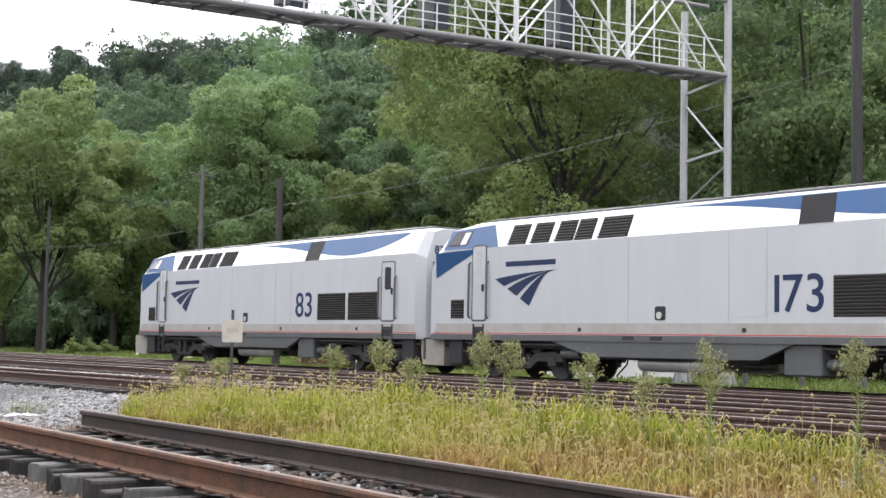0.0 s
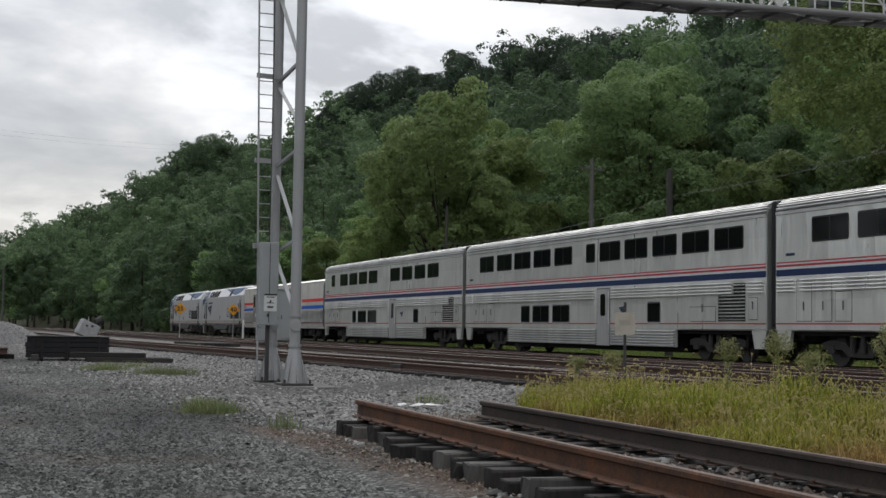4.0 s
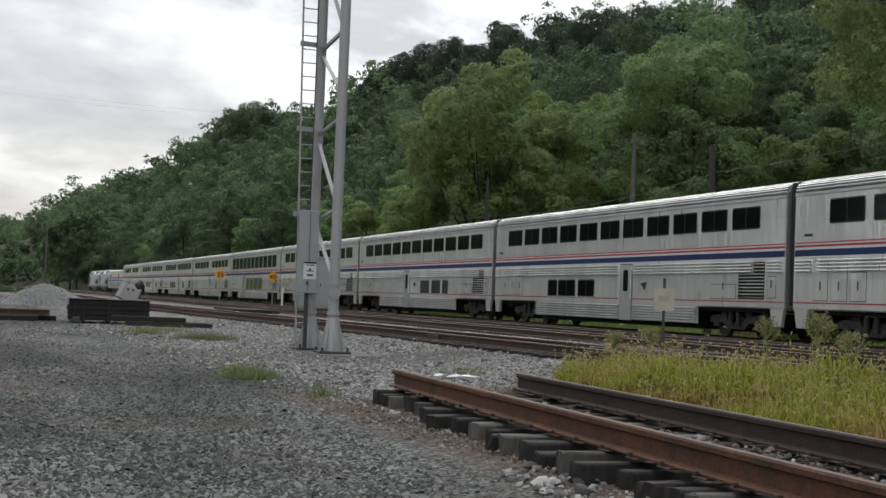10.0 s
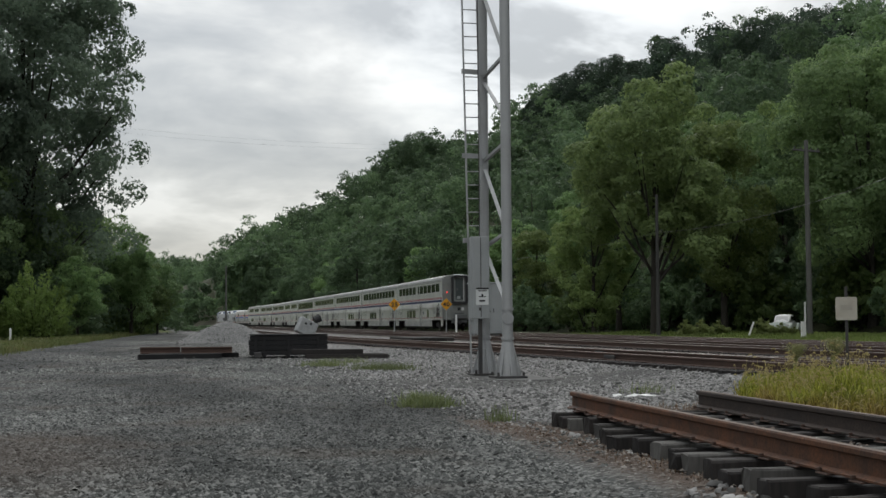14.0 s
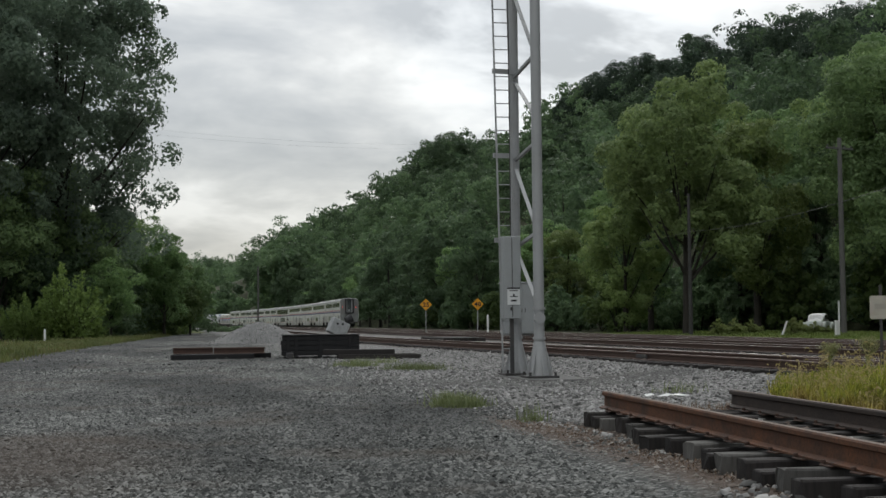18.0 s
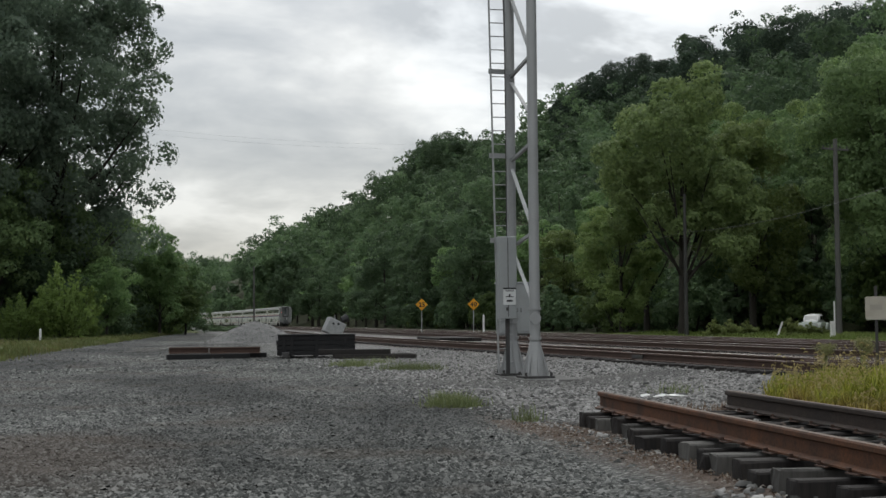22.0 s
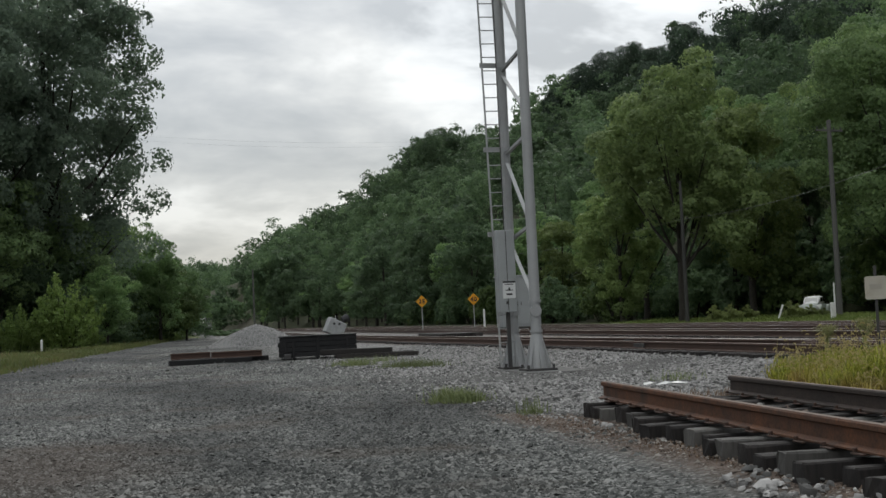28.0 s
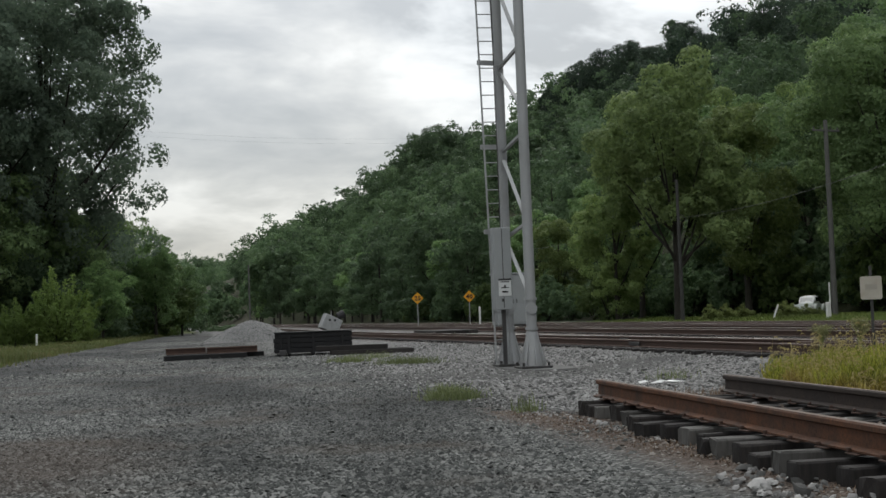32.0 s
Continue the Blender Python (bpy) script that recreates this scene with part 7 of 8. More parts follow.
def parked_car(x, y, turn, label):
    c = empty("parked_car", pose(x, y, ground_z(x, y) - 0.06, 0, 0, turn) @ Matrix.Scale(0.94, 4), label, "car")
    part("body", rounded_hull([(-2.1, 0.35, 0.5, 0.75), (-1.95, 0.6, 0.42, 0.92), (-1.3, 0.68, 0.36, 1.0), (0.9, 0.7, 0.36, 1.04), (1.6, 0.64, 0.4, 0.96), (2.1, 0.4, 0.5, 0.78)]), "pale_paint", c, "", 0.7)
    for sx in (-0.74, 0.74):
        for py in (-1.35, 1.35):
            fender = rounded_hull([(py - 0.62, 0.06, 0.36, 0.5), (py - 0.42, 0.14, 0.34, 0.78), (py, 0.16, 0.34, 0.92), (py + 0.42, 0.14, 0.34, 0.78), (py + 0.62, 0.06, 0.36, 0.5)], 0.7, 12)
            part("fender", fender.moved(pose(sx, 0, 0)), "pale_paint", c, "", 0.7)
            w = part("wheel", Shape().tube([(sx - 0.09, py, 0.31), (sx + 0.09, py, 0.31)], 0.31, 18), "tyre", c)
            part("hubcap", Shape().tube([(sx * 1.13, py, 0.31), (sx * 1.16, py, 0.31)], [0.18, 0.12], 14), "galv", w)
        part("headlight", Shape().tube([(sx * 0.9, -1.98, 0.72), (sx * 0.9, -2.04, 0.72)], [0.11, 0.09], 14), "lens", c)
        part("running_board", Shape().box(*sorted((sx * 0.9, sx * 1.16)), -0.8, 0.8, 0.33, 0.39, 0.015), "tyre", c)
    k = part("cabin", rounded_hull([(-1.05, 0.52, 0.92, 1.0), (-0.75, 0.58, 0.92, 1.32), (-0.4, 0.6, 0.92, 1.5), (0.3, 0.6, 0.92, 1.54), (0.9, 0.56, 0.92, 1.38), (1.35, 0.46, 0.92, 1.02)], 0.45), "white", c, "", 0.7)
    # windscreen takes a pale lens colour in place of the reflected sky
    part("windscreen", Shape().add([(-0.46, -0.99, 1.06), (0.46, -0.99, 1.06), (0.42, -0.70, 1.38), (-0.42, -0.70, 1.38)], [(0, 1, 2, 3)]), "lens", k)
    for sx in (-1, 1):
        for a, b in ((-0.55, 0.12), (0.2, 0.78)):
            part("side_window", Shape().plate([(a, 1.10), (b, 1.10), (b - 0.03, 1.40), (a + 0.06, 1.40)], *sorted((sx * 0.575, sx * 0.612))), "glass", k)
    for yy in (-2.18, 2.16):
        part("bumper", Shape().tube([(-0.8, yy * 0.95, 0.5), (-0.5, yy, 0.5), (0.5, yy, 0.5), (0.8, yy * 0.95, 0.5)], 0.05, 8), "galv", c)
    return c


parked_car(42.9, 87.5, -38, "old pale green car with white roof, half hidden in grass")


def build_carport():
    x, y = 38.1, 57.0
    z = ground_z(x, y)
    c = empty("carport", pose(x, y, z - 0.3, 0, 0, -9), "carport with a green sheet roof and white arched end", "carport")
    arch = [(-1.9, 0), (-1.9, 1.75), (-1.75, 2.05), (-1.2, 2.35), (0, 2.6), (1.2, 2.35), (1.75, 2.05), (1.9, 1.75), (1.9, 0)]
    roof = [(p, q + 0.06) for p, q in arch[1:-1]] + [(p, q) for p, q in arch[-2:0:-1]]
    part("roof", Shape().sweep(roof, [-2.8, 3.0]), "green_roof", c)
    for yy in (-2.8, -0.8, 1.1, 3.0):
        b = Shape().tube([(p * 0.99, yy, q) for p, q in arch], 0.045, 8)
        part("frame_hoop", b, "white", c)
    part("end_panel", Shape().sweep([(p * 0.97, q) for p, q in arch[2:-2]], [-2.78, -2.74]), "white", c)
    part("side_panel", Shape().box(-1.88, -1.84, -2.7, 2.9, 0.9, 1.75), "concrete", c)
    for yy in (-1.7, 0.2, 2.0):
        part("side_rail", Shape().bar((-1.9, yy - 0.9, 0.9), (-1.9, yy + 0.9, 0.9), 0.05), "white", c)
    part("gable_panel", Shape().box(-1.7, 1.7, -2.72, -2.68, 0.7, 1.9, 0.01), "concrete", c, "weathered grey end boarding")
    # black plate on the boarding stands in for the shade inside the gable
    part("opening", Shape().box(-0.75, 0.35, -2.735, -2.725, 0.9, 1.8), "black", c)
    # firewood under a white sheet
    w = empty("firewood_stack", pose(34.3, 54.4, ground_z(34.3, 54.4), 0, 0, -30), "stack of split firewood under a white sheet", "firewood")
    logs = [Shape().tube([(0, -0.25, 0), (0, 0.25, 0)], r, 7).mesh("log", M[m]) for r, m in ((0.068, "log_end"), (0.058, "log_end"), (0.075, "rust_brown"))]
    rng = random.Random(31)
    for i in range(15):
        for j in range(8):
            g = part("log", rng.choice(logs), "log_end", w)
            g.matrix_basis = pose(-1.06 + 0.148 * i + 0.07 * (j % 2) + rng.uniform(-.01, .01), rng.uniform(-.06, .06), 0.07 + 0.132 * j, 0, 0, rng.uniform(-5, 5))
    part("sheet", Shape().box(-1.25, 1.3, -0.42, 0.45, 1.10, 1.17, 0.03), "white", w, "white covering sheet")
    part("bearer", Shape().box(-1.2, 1.25, -0.2, -0.1, -0.1, 0.01).box(-1.2, 1.25, 0.1, 0.2, -0.1, 0.01), "tie", w)
    q = empty("leaning_timber", pose(38.0, 51.6, ground_z(38, 51.6)), "weathered yellow-brown beam leaning out of the weeds", "timber")
    part("beam", Shape().bar((-0.35, 0, -0.1), (0.35, 0.2, 1.75), 0.18), "log_end", q)
    q = empty("white_post", pose(37.6, 74.0, ground_z(37.6, 74)), "thin white post with a meter box at its foot", "post")
    part("rod", Shape().tube([(0, 0, -0.1), (0, 0, 2.1)], 0.05, 8), "white", q)
    part("meter_box", Shape().box(-0.26, -0.02, -0.1, 0.1, -0.05, 0.95, 0.02), "white", q)
    q = empty("leaning_stake", pose(36.6, 79.5, ground_z(36.6, 79.5)), "white stake leaning in the grass", "stake")
    part("rod", Shape().bar((-0.1, 0, -0.1), (0.3, 0, 0.95), 0.09), "white", q)
    h = empty("white_shed", pose(36.0, 36.5, ground_z(36, 36.5), 0, 0, -8), "low white clapboard shed behind the tracks", "shed")
    part("wall", Shape().box(-2.2, 2.2, -1.5, 1.5, 0, 2.0, 0.02), "white", h)
    for k in range(10):
        part("clapboard", Shape().box(-2.22, 2.22, -1.525, -1.50, 0.1 + k * 0.19, 0.27 + k * 0.19), "white", h)
    part("roof", Shape().plate([(-1.7, 1.95), (0, 2.7), (1.7, 1.95), (1.7, 2.05), (0, 2.82), (-1.7, 2.05)], -2.4, 2.4), "tank_grey", h)
    for k in range(9):
        y = 20 + k * 2.2
        f = empty("fence_post", pose(34.0, y, ground_z(34.0, y)), "short dark wooden post in the grass", "fence post", "fence posts")
        part("stake", Shape().box(-0.07, 0.07, -0.07, 0.07, -0.1, 0.75, 0.01), "pole", f)


build_carport()


# ---- plants ----
def tussock(name):
    """Grass that is green at the tips and dies back to tan from the foot, more so on some patches than on others."""
    k = Mat(name, 0.6, 0, 0.25)
    i, p = k.island(), k.place()
    xyz = k.n.new("ShaderNodeSeparateXYZ")
    k.l.new(p, xyz.inputs[0])
    green = k.mix(i, (0.105, 0.13, 0.014), (0.36, 0.365, 0.05))
    tan = k.mix(i, (0.14, 0.075, 0.03), (0.42, 0.27, 0.10))
    patch = k.noise(0.55, 3, 0.55, p)
    aged = k.math("ADD", k.math("MULTIPLY_ADD", xyz.outputs["Z"], -1.5, 0.58), k.math("MULTIPLY_ADD", patch, 2.4, -1.2))
    aged = k.math("ADD", aged, k.math("MULTIPLY_ADD", xyz.outputs["X"], -0.16, 1.53))
    aged = k.math("ADD", aged, k.math("MULTIPLY", k.math("MAXIMUM", k.math("SUBTRACT", 10.5, xyz.outputs["Y"]), 0.0), 0.11))
    c = k.mix(k.ramp(aged, (0.05, (0, 0, 0)), (0.75, (0.92,) * 3)), green, tan)
    k.color(c)
    tr = k.n.new("ShaderNodeBsdfTranslucent")
    k.l.new(c, tr.inputs["Color"])
    mx = k.n.new("ShaderNodeMixShader")
    mx.inputs[0].default_value = 0.4
    k.l.new(k.b.outputs[0], mx.inputs[1])
    k.l.new(tr.outputs[0], mx.inputs[2])
    k.l.new(mx.outputs[0], k.n["Material Output"].inputs["Surface"])
    return k.m


M["grass"] = tussock("tall_grass")
M["seed"] = leafy("seed_heads", (0.28, 0.23, 0.09), (0.50, 0.42, 0.20), 0.4, None, False)
M["weed"] = leafy("weed_leaves", (0.15, 0.19, 0.05), (0.40, 0.42, 0.17), 0.45, None, False)
M["panicle"] = leafy("pale_flower_clusters", (0.17, 0.185, 0.07), (0.37, 0.365, 0.175), 0.35, None, False)
M["turf"] = leafy("short_grass", (0.12, 0.18, 0.04), (0.28, 0.33, 0.09), 0.4)
M["verge"] = leafy("verge_grass", (0.075, 0.105, 0.03), (0.20, 0.22, 0.08), 0.4, (0.26, 0.20, 0.10))
M["sage"] = leafy("pale_tuft_grass", (0.10, 0.13, 0.05), (0.24, 0.27, 0.12), 0.4)
M["dry"] = leafy("dry_stems", (0.12, 0.075, 0.05), (0.22, 0.15, 0.09), 0.2)
M["shrub"] = leafy("shrub_leaves", (0.075, 0.12, 0.038), (0.18, 0.25, 0.08))
M["sapling"] = leafy("young_sapling_leaves", (0.15, 0.23, 0.06), (0.31, 0.42, 0.12))
M["bright_shrub"] = leafy("sapling_leaves", (0.15, 0.195, 0.06), (0.3, 0.3375, 0.1275), 0.5, None, False)


def blades(rng, px, py, height, width, lean=0.35, curl=0.5):
    """Two-segment blades of grass at the given places, as triangles."""
    n = len(px)
    base = np.stack([px, py, [ground_z(a, b) - 0.02 for a, b in zip(px, py)]], 1)
    a = rng.uniform(0, 2 * np.pi, n)
    d = np.stack([np.cos(a), np.sin(a), np.zeros(n)], 1)
    s = np.stack([-np.sin(a), np.cos(a), np.zeros(n)], 1) * (width * rng.uniform(0.6, 1.3, n))[:, None]
    h = height * rng.uniform(0.55, 1.15, n)
    up = np.array((0, 0, 1.0))
    k = rng.uniform(0.1, lean, n) * h
    mid = base + up * (h * 0.6)[:, None] + d * (k * 0.4)[:, None]
    tip = base + up * (h * (1 - 0.25 * curl * rng.random(n)))[:, None] + d * k[:, None]
    return np.concatenate([np.stack([base - s, base + s, mid + s * 0.7], 1), np.stack([base - s, mid + s * 0.7, mid - s * 0.7], 1),
                           np.stack([mid - s * 0.7, mid + s * 0.7, tip], 1)]), tip, d


def in_patch(x, y):
    """The strip of tall grass between the siding and the first track."""
    lo = 7.9 + 0.25 * noise.noise((y * 0.4, 0, 0)) + max(y - 15, 0) * 0.27
    return lo < x < 11.25 + 0.25 * noise.noise((y * 0.5, 4, 0)) and y < 22.2


def bent_blades(rng, px, py, height, width, droop):
    """Blades that rise, arch over and hang, in three joined pieces."""
    n = len(px)
    base = np.stack([px, py, [ground_z(a, b) - 0.02 for a, b in zip(px, py)]], 1)
    a = rng.uniform(0, 2 * np.pi, n)
    d = np.stack([np.cos(a), np.sin(a), np.zeros(n)], 1)
    s = np.stack([-np.sin(a), np.cos(a), np.zeros(n)], 1) * (width * rng.uniform(0.5, 1.4, n))[:, None]
    h = (height * rng.uniform(0.5, 1.2, n))[:, None]
    w = (droop * rng.uniform(0.15, 1.3, n))[:, None] * h
    up = np.array((0, 0, 1.0))
    p1 = base + up * h * 0.55 + d * w * 0.16
    p2 = base + up * h * 0.92 + d * w * 0.5
    p3 = base + up * (h - w * 0.55) + d * w
    tri = [np.stack([base - s * 0.6, base + s * 0.6, p1 + s], 1), np.stack([base - s * 0.6, p1 + s, p1 - s], 1),
           np.stack([p1 - s, p1 + s, p2 + s * 0.7], 1), np.stack([p1 - s, p2 + s * 0.7, p2 - s * 0.7], 1), np.stack([p2 - s * 0.7, p2 + s * 0.7, p3], 1)]
    return np.concatenate(tri), p2, p3, d


def build_grass():
    rng = np.random.default_rng(7)
    # tussocks of their own height and spread
    cx, cy = rng.uniform(7.6, 11.8, 2600), 1.0 + 22.5 * rng.random(2600)
    keep = np.array([in_patch(a, b) for a, b in zip(cx, cy)])
    cx, cy = cx[keep], cy[keep]
    tall = np.array([(0.40 + 0.26 * noise.noise((a * 0.7, b * 0.7, 1))) * (0.55 + 0.45 * smooth_step(a, 8.0, 9.2)) * (0.34 + 0.66 * smooth_step(b, 6.5, 11)) * (1 - 0.5 * smooth_step(b, 16, 22)) for a, b in zip(cx, cy)])
    tall *= rng.uniform(0.55, 1.35, len(cx))
    full = np.array([0.32 + 0.68 * smooth_step(b, 6.5, 11) for b in cy])
    which = rng.choice(len(cx), 44000, p=full / full.sum())
    px, py = cx[which] + rng.normal(0, 0.07, 44000), cy[which] + rng.normal(0, 0.07, 44000)
    q, p2, p3, d = bent_blades(rng, px, py, tall[which], 0.009, 0.85)
    tagged(new("tall_grass", bulk("tall_grass", q, "grass")), "uneven tussocks of yellow-green grass, tawny at the foot", "grass", kind="stuff")
    # foxtails: thin stems with hanging seed heads above the blades
    pick = rng.choice(len(px), 2500, replace=False)
    q, p2, p3, d = bent_blades(rng, px[pick], py[pick], tall[which][pick] + rng.uniform(0.10, 0.40, 2500), 0.0028, 0.22)
    faces = [q]
    side = np.stack([-d[:, 1], d[:, 0], 0 * d[:, 0]], 1)
    size = rng.uniform(0.65, 1.25, (2500, 1))
    last = p2 + (p3 - p2) * 0.5
    for k in range(4):
        ang = math.radians(50 - 42 * k)
        nxt = last + (d * math.cos(ang) + np.array((0, 0, math.sin(ang)))) * 0.026 * size
        for v in (np.array((0, 0, 0.009)), side * 0.009):
            g0, g1 = (0.5, 1, 1, 0.8)[k], (1, 1, 0.8, 0.3)[k]
            faces += [np.stack([last - v * g0, last + v * g0, nxt + v * g1], 1), np.stack([last - v * g0, nxt + v * g1, nxt - v * g1], 1)]
        last = nxt
    tagged(new("grass_seed_heads", bulk("grass_seed_heads", np.concatenate(faces), "seed")), "drooping pale foxtail seed heads over the grass", "grass", kind="stuff")
    # sparse dry growth beside the siding and tufts on the gravel
    px, py = rng.uniform(6.6, 9.2, 5200), rng.uniform(2, 19, 5200)
    q, _, _ = blades(rng, px, py, 0.18, 0.006, 0.8)
    bx = rng.normal(4.28, 0.15, 2200)
    by = rng.uniform(7, 17.5, 2200)
    q2, _, _ = blades(rng, bx, by, 0.045, 0.006, 2.2)
    tagged(new("dry_grass", bulk("dry_grass", np.concatenate([q, q2]), "dry")), "thin dry brown grass on the gravel", "grass", kind="stuff")
    for x, y, r, n in ((4.2, 20.8, 0.34, 1300), (6.3, 37.2, 0.75, 1100), (5.1, 40.9, 0.55, 800), (6.4, 44.0, 0.6, 300), (4.5, 17.3, 0.2, 90), (8.6, 23.0, 0.4, 90)):
        qq, _, _ = blades(rng, rng.normal(x, r * 0.55, n), rng.normal(y, r * 0.8, n), 0.27 * rng.random(n) ** 1.3 + 0.05, 0.008, 1.2)
        t = new("grass_tuft", bulk("grass_tuft", qq, "sage"))
        tagged(t, "low green grass tuft growing through the gravel", "grass", "grass tufts", "stuff")
    # verges: beyond the tracks and along the lot
    px, py = rng.uniform(30, 46, 30000), 14 + 90 * rng.random(30000) ** 1.3
    hh = np.array([0.22 + 0.42 * max(0, noise.noise((a * 0.18, b * 0.1, 9))) * (1 - smooth_step(math.degrees(math.atan2(a, b)), 22, 25)) for a, b in zip(px, py)])
    q, _, _ = blades(rng, px, py, hh, 0.035, 0.6)
    ly = 40 + 170 * rng.random(42000) ** 1.3
    lx = np.maximum(np.minimum(0.05 * ly - 9.8, 0.5), -6.7) - np.abs(rng.normal(0, 2.6, 42000)) + rng.normal(0, 0.35, 42000)
    lh = np.array([0.30 + 0.55 * max(0, noise.noise((a * 0.25, b * 0.12, 5))) for a, b in zip(lx, ly)])
    q2, _, _ = blades(rng, lx, ly, lh, 0.022, 0.7)
    tagged(new("lot_verge_grass", bulk("lot_verge_grass", q2, "verge")), "patchy olive and straw grass along the lot", "grass", kind="stuff")
    tagged(new("verge_grass", bulk("verge_grass", q, "turf")), "uneven green grass beyond the tracks", "grass", kind="stuff")


build_grass()


def tall_weed(x, y, height, seed, label="tall bushy horseweed with pale flower clusters"):
    rng = np.random.default_rng(seed)
    w = empty("tall_weed", pose(x, y, ground_z(x, y) - 0.02), label, "weed", "tall weeds")
    part("stem", Shape().tube([(0, 0, 0), (0.01, 0, height * 0.5), (0.02, 0.01, height)], [0.012, 0.009, 0.003], 6), "weed", w)
    heads, leaves, stems = [], [], Shape()
    for k in range(130):         # narrow leaves up the stem
        z = height * rng.uniform(0.05, 0.72)
        a = rng.uniform(0, 2 * np.pi)
        ln = rng.uniform(0.07, 0.13)
        d, p = np.array((math.cos(a), math.sin(a), rng.uniform(0.1, 0.9))), np.array((0.01, 0, z))
        s = np.array((-math.sin(a), math.cos(a), 0)) * 0.009
        leaves += [[p - s * 0.3, p + d * ln * 0.5 + s, p + d * ln], [p - s * 0.3, p + d * ln, p + d * ln * 0.5 - s]]
    for k in range(44):          # the branching head with its small pale flowers
        z = height * rng.uniform(0.60, 0.98)
        a = rng.uniform(0, 2 * np.pi)
        ln = 0.50 * (1.08 - z / height) + 0.05
        d, p = np.array((math.cos(a) * 0.75, math.sin(a) * 0.75, 0.9)), np.array((0.015, 0.005, z))
        stems.tube([p, p + d * ln], [0.003, 0.0015], 3, False)
        for j in range(22):
            c = p + d * ln * rng.uniform(0.35, 1.1) + rng.normal(size=3) * 0.02
            v, u = rng.normal(size=3), rng.normal(size=3)
            v, u = v / np.linalg.norm(v) * 0.014, u / np.linalg.norm(u) * 0.011
            heads.append([c - v, c + v * 0.5 + u, c + v * 0.5 - u])
    tagged(part("flower_stalk", stems, "weed", w), kind="stuff")
    part("foliage", bulk("foliage", leaves, "weed"), "weed", w)
    part("flower_head", bulk("flower_head", heads, "panicle"), "panicle", w, "pale straw-coloured flower clusters")


for yaw, x, top, seed in ((28.0, 10.9, 0.98, 1), (32.7, 10.9, 1.28, 2), (34.7, 10.6, 1.42, 3), (38.95, 10.4, 1.52, 4), (40.1, 10.9, 1.40, 5), (43.3, 10.9, 1.26, 6),
                           (48.3, 9.7, 1.45, 7), (54.1, 10.2, 1.50, 8), (36.0, 11.1, 1.1, 9), (56.5, 9.8, 1.2, 10), (45.6, 10.2, 1.05, 11), (26.5, 11.0, 0.85, 12)):
    y = x / math.tan(radians(yaw))
    tall_weed(x, y, (top - ground_z(x, y)) * 0.93, seed)


class ShrubKind:
    def __init__(self, seed, height, radius, count, size, leaf, lobes=9):
        rng = np.random.default_rng(seed)
        faces, cs, rs = crown_faces(rng, height, radius, -0.1, count, size, lobes)
        faces = faces[faces[:, :, 2].min(1) > -0.05]
        self.foliage = bulk("foliage", faces, leaf)
        s = Shape()
        for c in cs[:6]:
            s.tube([(0, 0, -0.1), (c[0] * 0.4, c[1] * 0.4, c[2] * 0.5), tuple(c)], [0.05, 0.03, 0.01], 5)
        self.stems = s.mesh("stems", M["bark"])

    def plant(self, x, y, scale, turn, label, group, zs=1.0):
        t = empty("shrub", pose(x, y, ground_z(x, y) - 0.05, 0, 0, turn), label, "shrub", group)
        t.scale = (scale, scale, scale * zs)
        part("foliage", self.foliage, "shrub", t)
        tagged(part("stem_cluster", self.stems, "shrub", t), kind="stuff")


class SaplingKind(ShrubKind):
    """Many upright, arching shoots with leaves along them, so that single tips stand out."""
    def __init__(self, seed, height, spread, shoots, leaves, size, leaf):
        rng = np.random.default_rng(seed)
        faces, s = [], Shape()
        for k in range(shoots):
            a, tilt = rng.uniform(0, 2 * np.pi), rng.uniform(0.05, 1.0) ** 0.8
            out = np.array((math.cos(a), math.sin(a), 0.0))
            ln = height * (1.0 - 0.5 * tilt) * rng.uniform(0.72, 1.05)
            foot = out * rng.uniform(0, 0.5 * spread) + np.array((0, 0, -0.1))
            mid = foot + out * spread * tilt * 0.45 + np.array((0, 0, ln * 0.6))
            tip = foot + out * spread * tilt * 1.1 + np.array((0, 0, ln))
            s.tube([tuple(foot), tuple(mid), tuple(tip)], [0.035, 0.02, 0.005], 4)
            t = rng.uniform(0.12, 1.0, leaves)[:, None]
            c = (1 - t) ** 2 * foot + 2 * t * (1 - t) * mid + t ** 2 * tip + rng.normal(size=(leaves, 3)) * (0.08 + 0.17 * (1 - t))
            u, v = rng.normal(size=(leaves, 3)), rng.normal(size=(leaves, 3))
            u *= size * rng.uniform(0.6, 1.3, (leaves, 1)) / np.linalg.norm(u, axis=1)[:, None]
            v *= size * 0.6 / np.linalg.norm(v, axis=1)[:, None]
            faces += [np.stack([c - u, c + v, c + u], 1), np.stack([c - u, c + u, c - v], 1)]
        faces = np.concatenate(faces)
        self.foliage = bulk("foliage", faces[faces[:, :, 2].min(1) > -0.05], leaf)
        self.stems = s.mesh("stems", M["bark"])


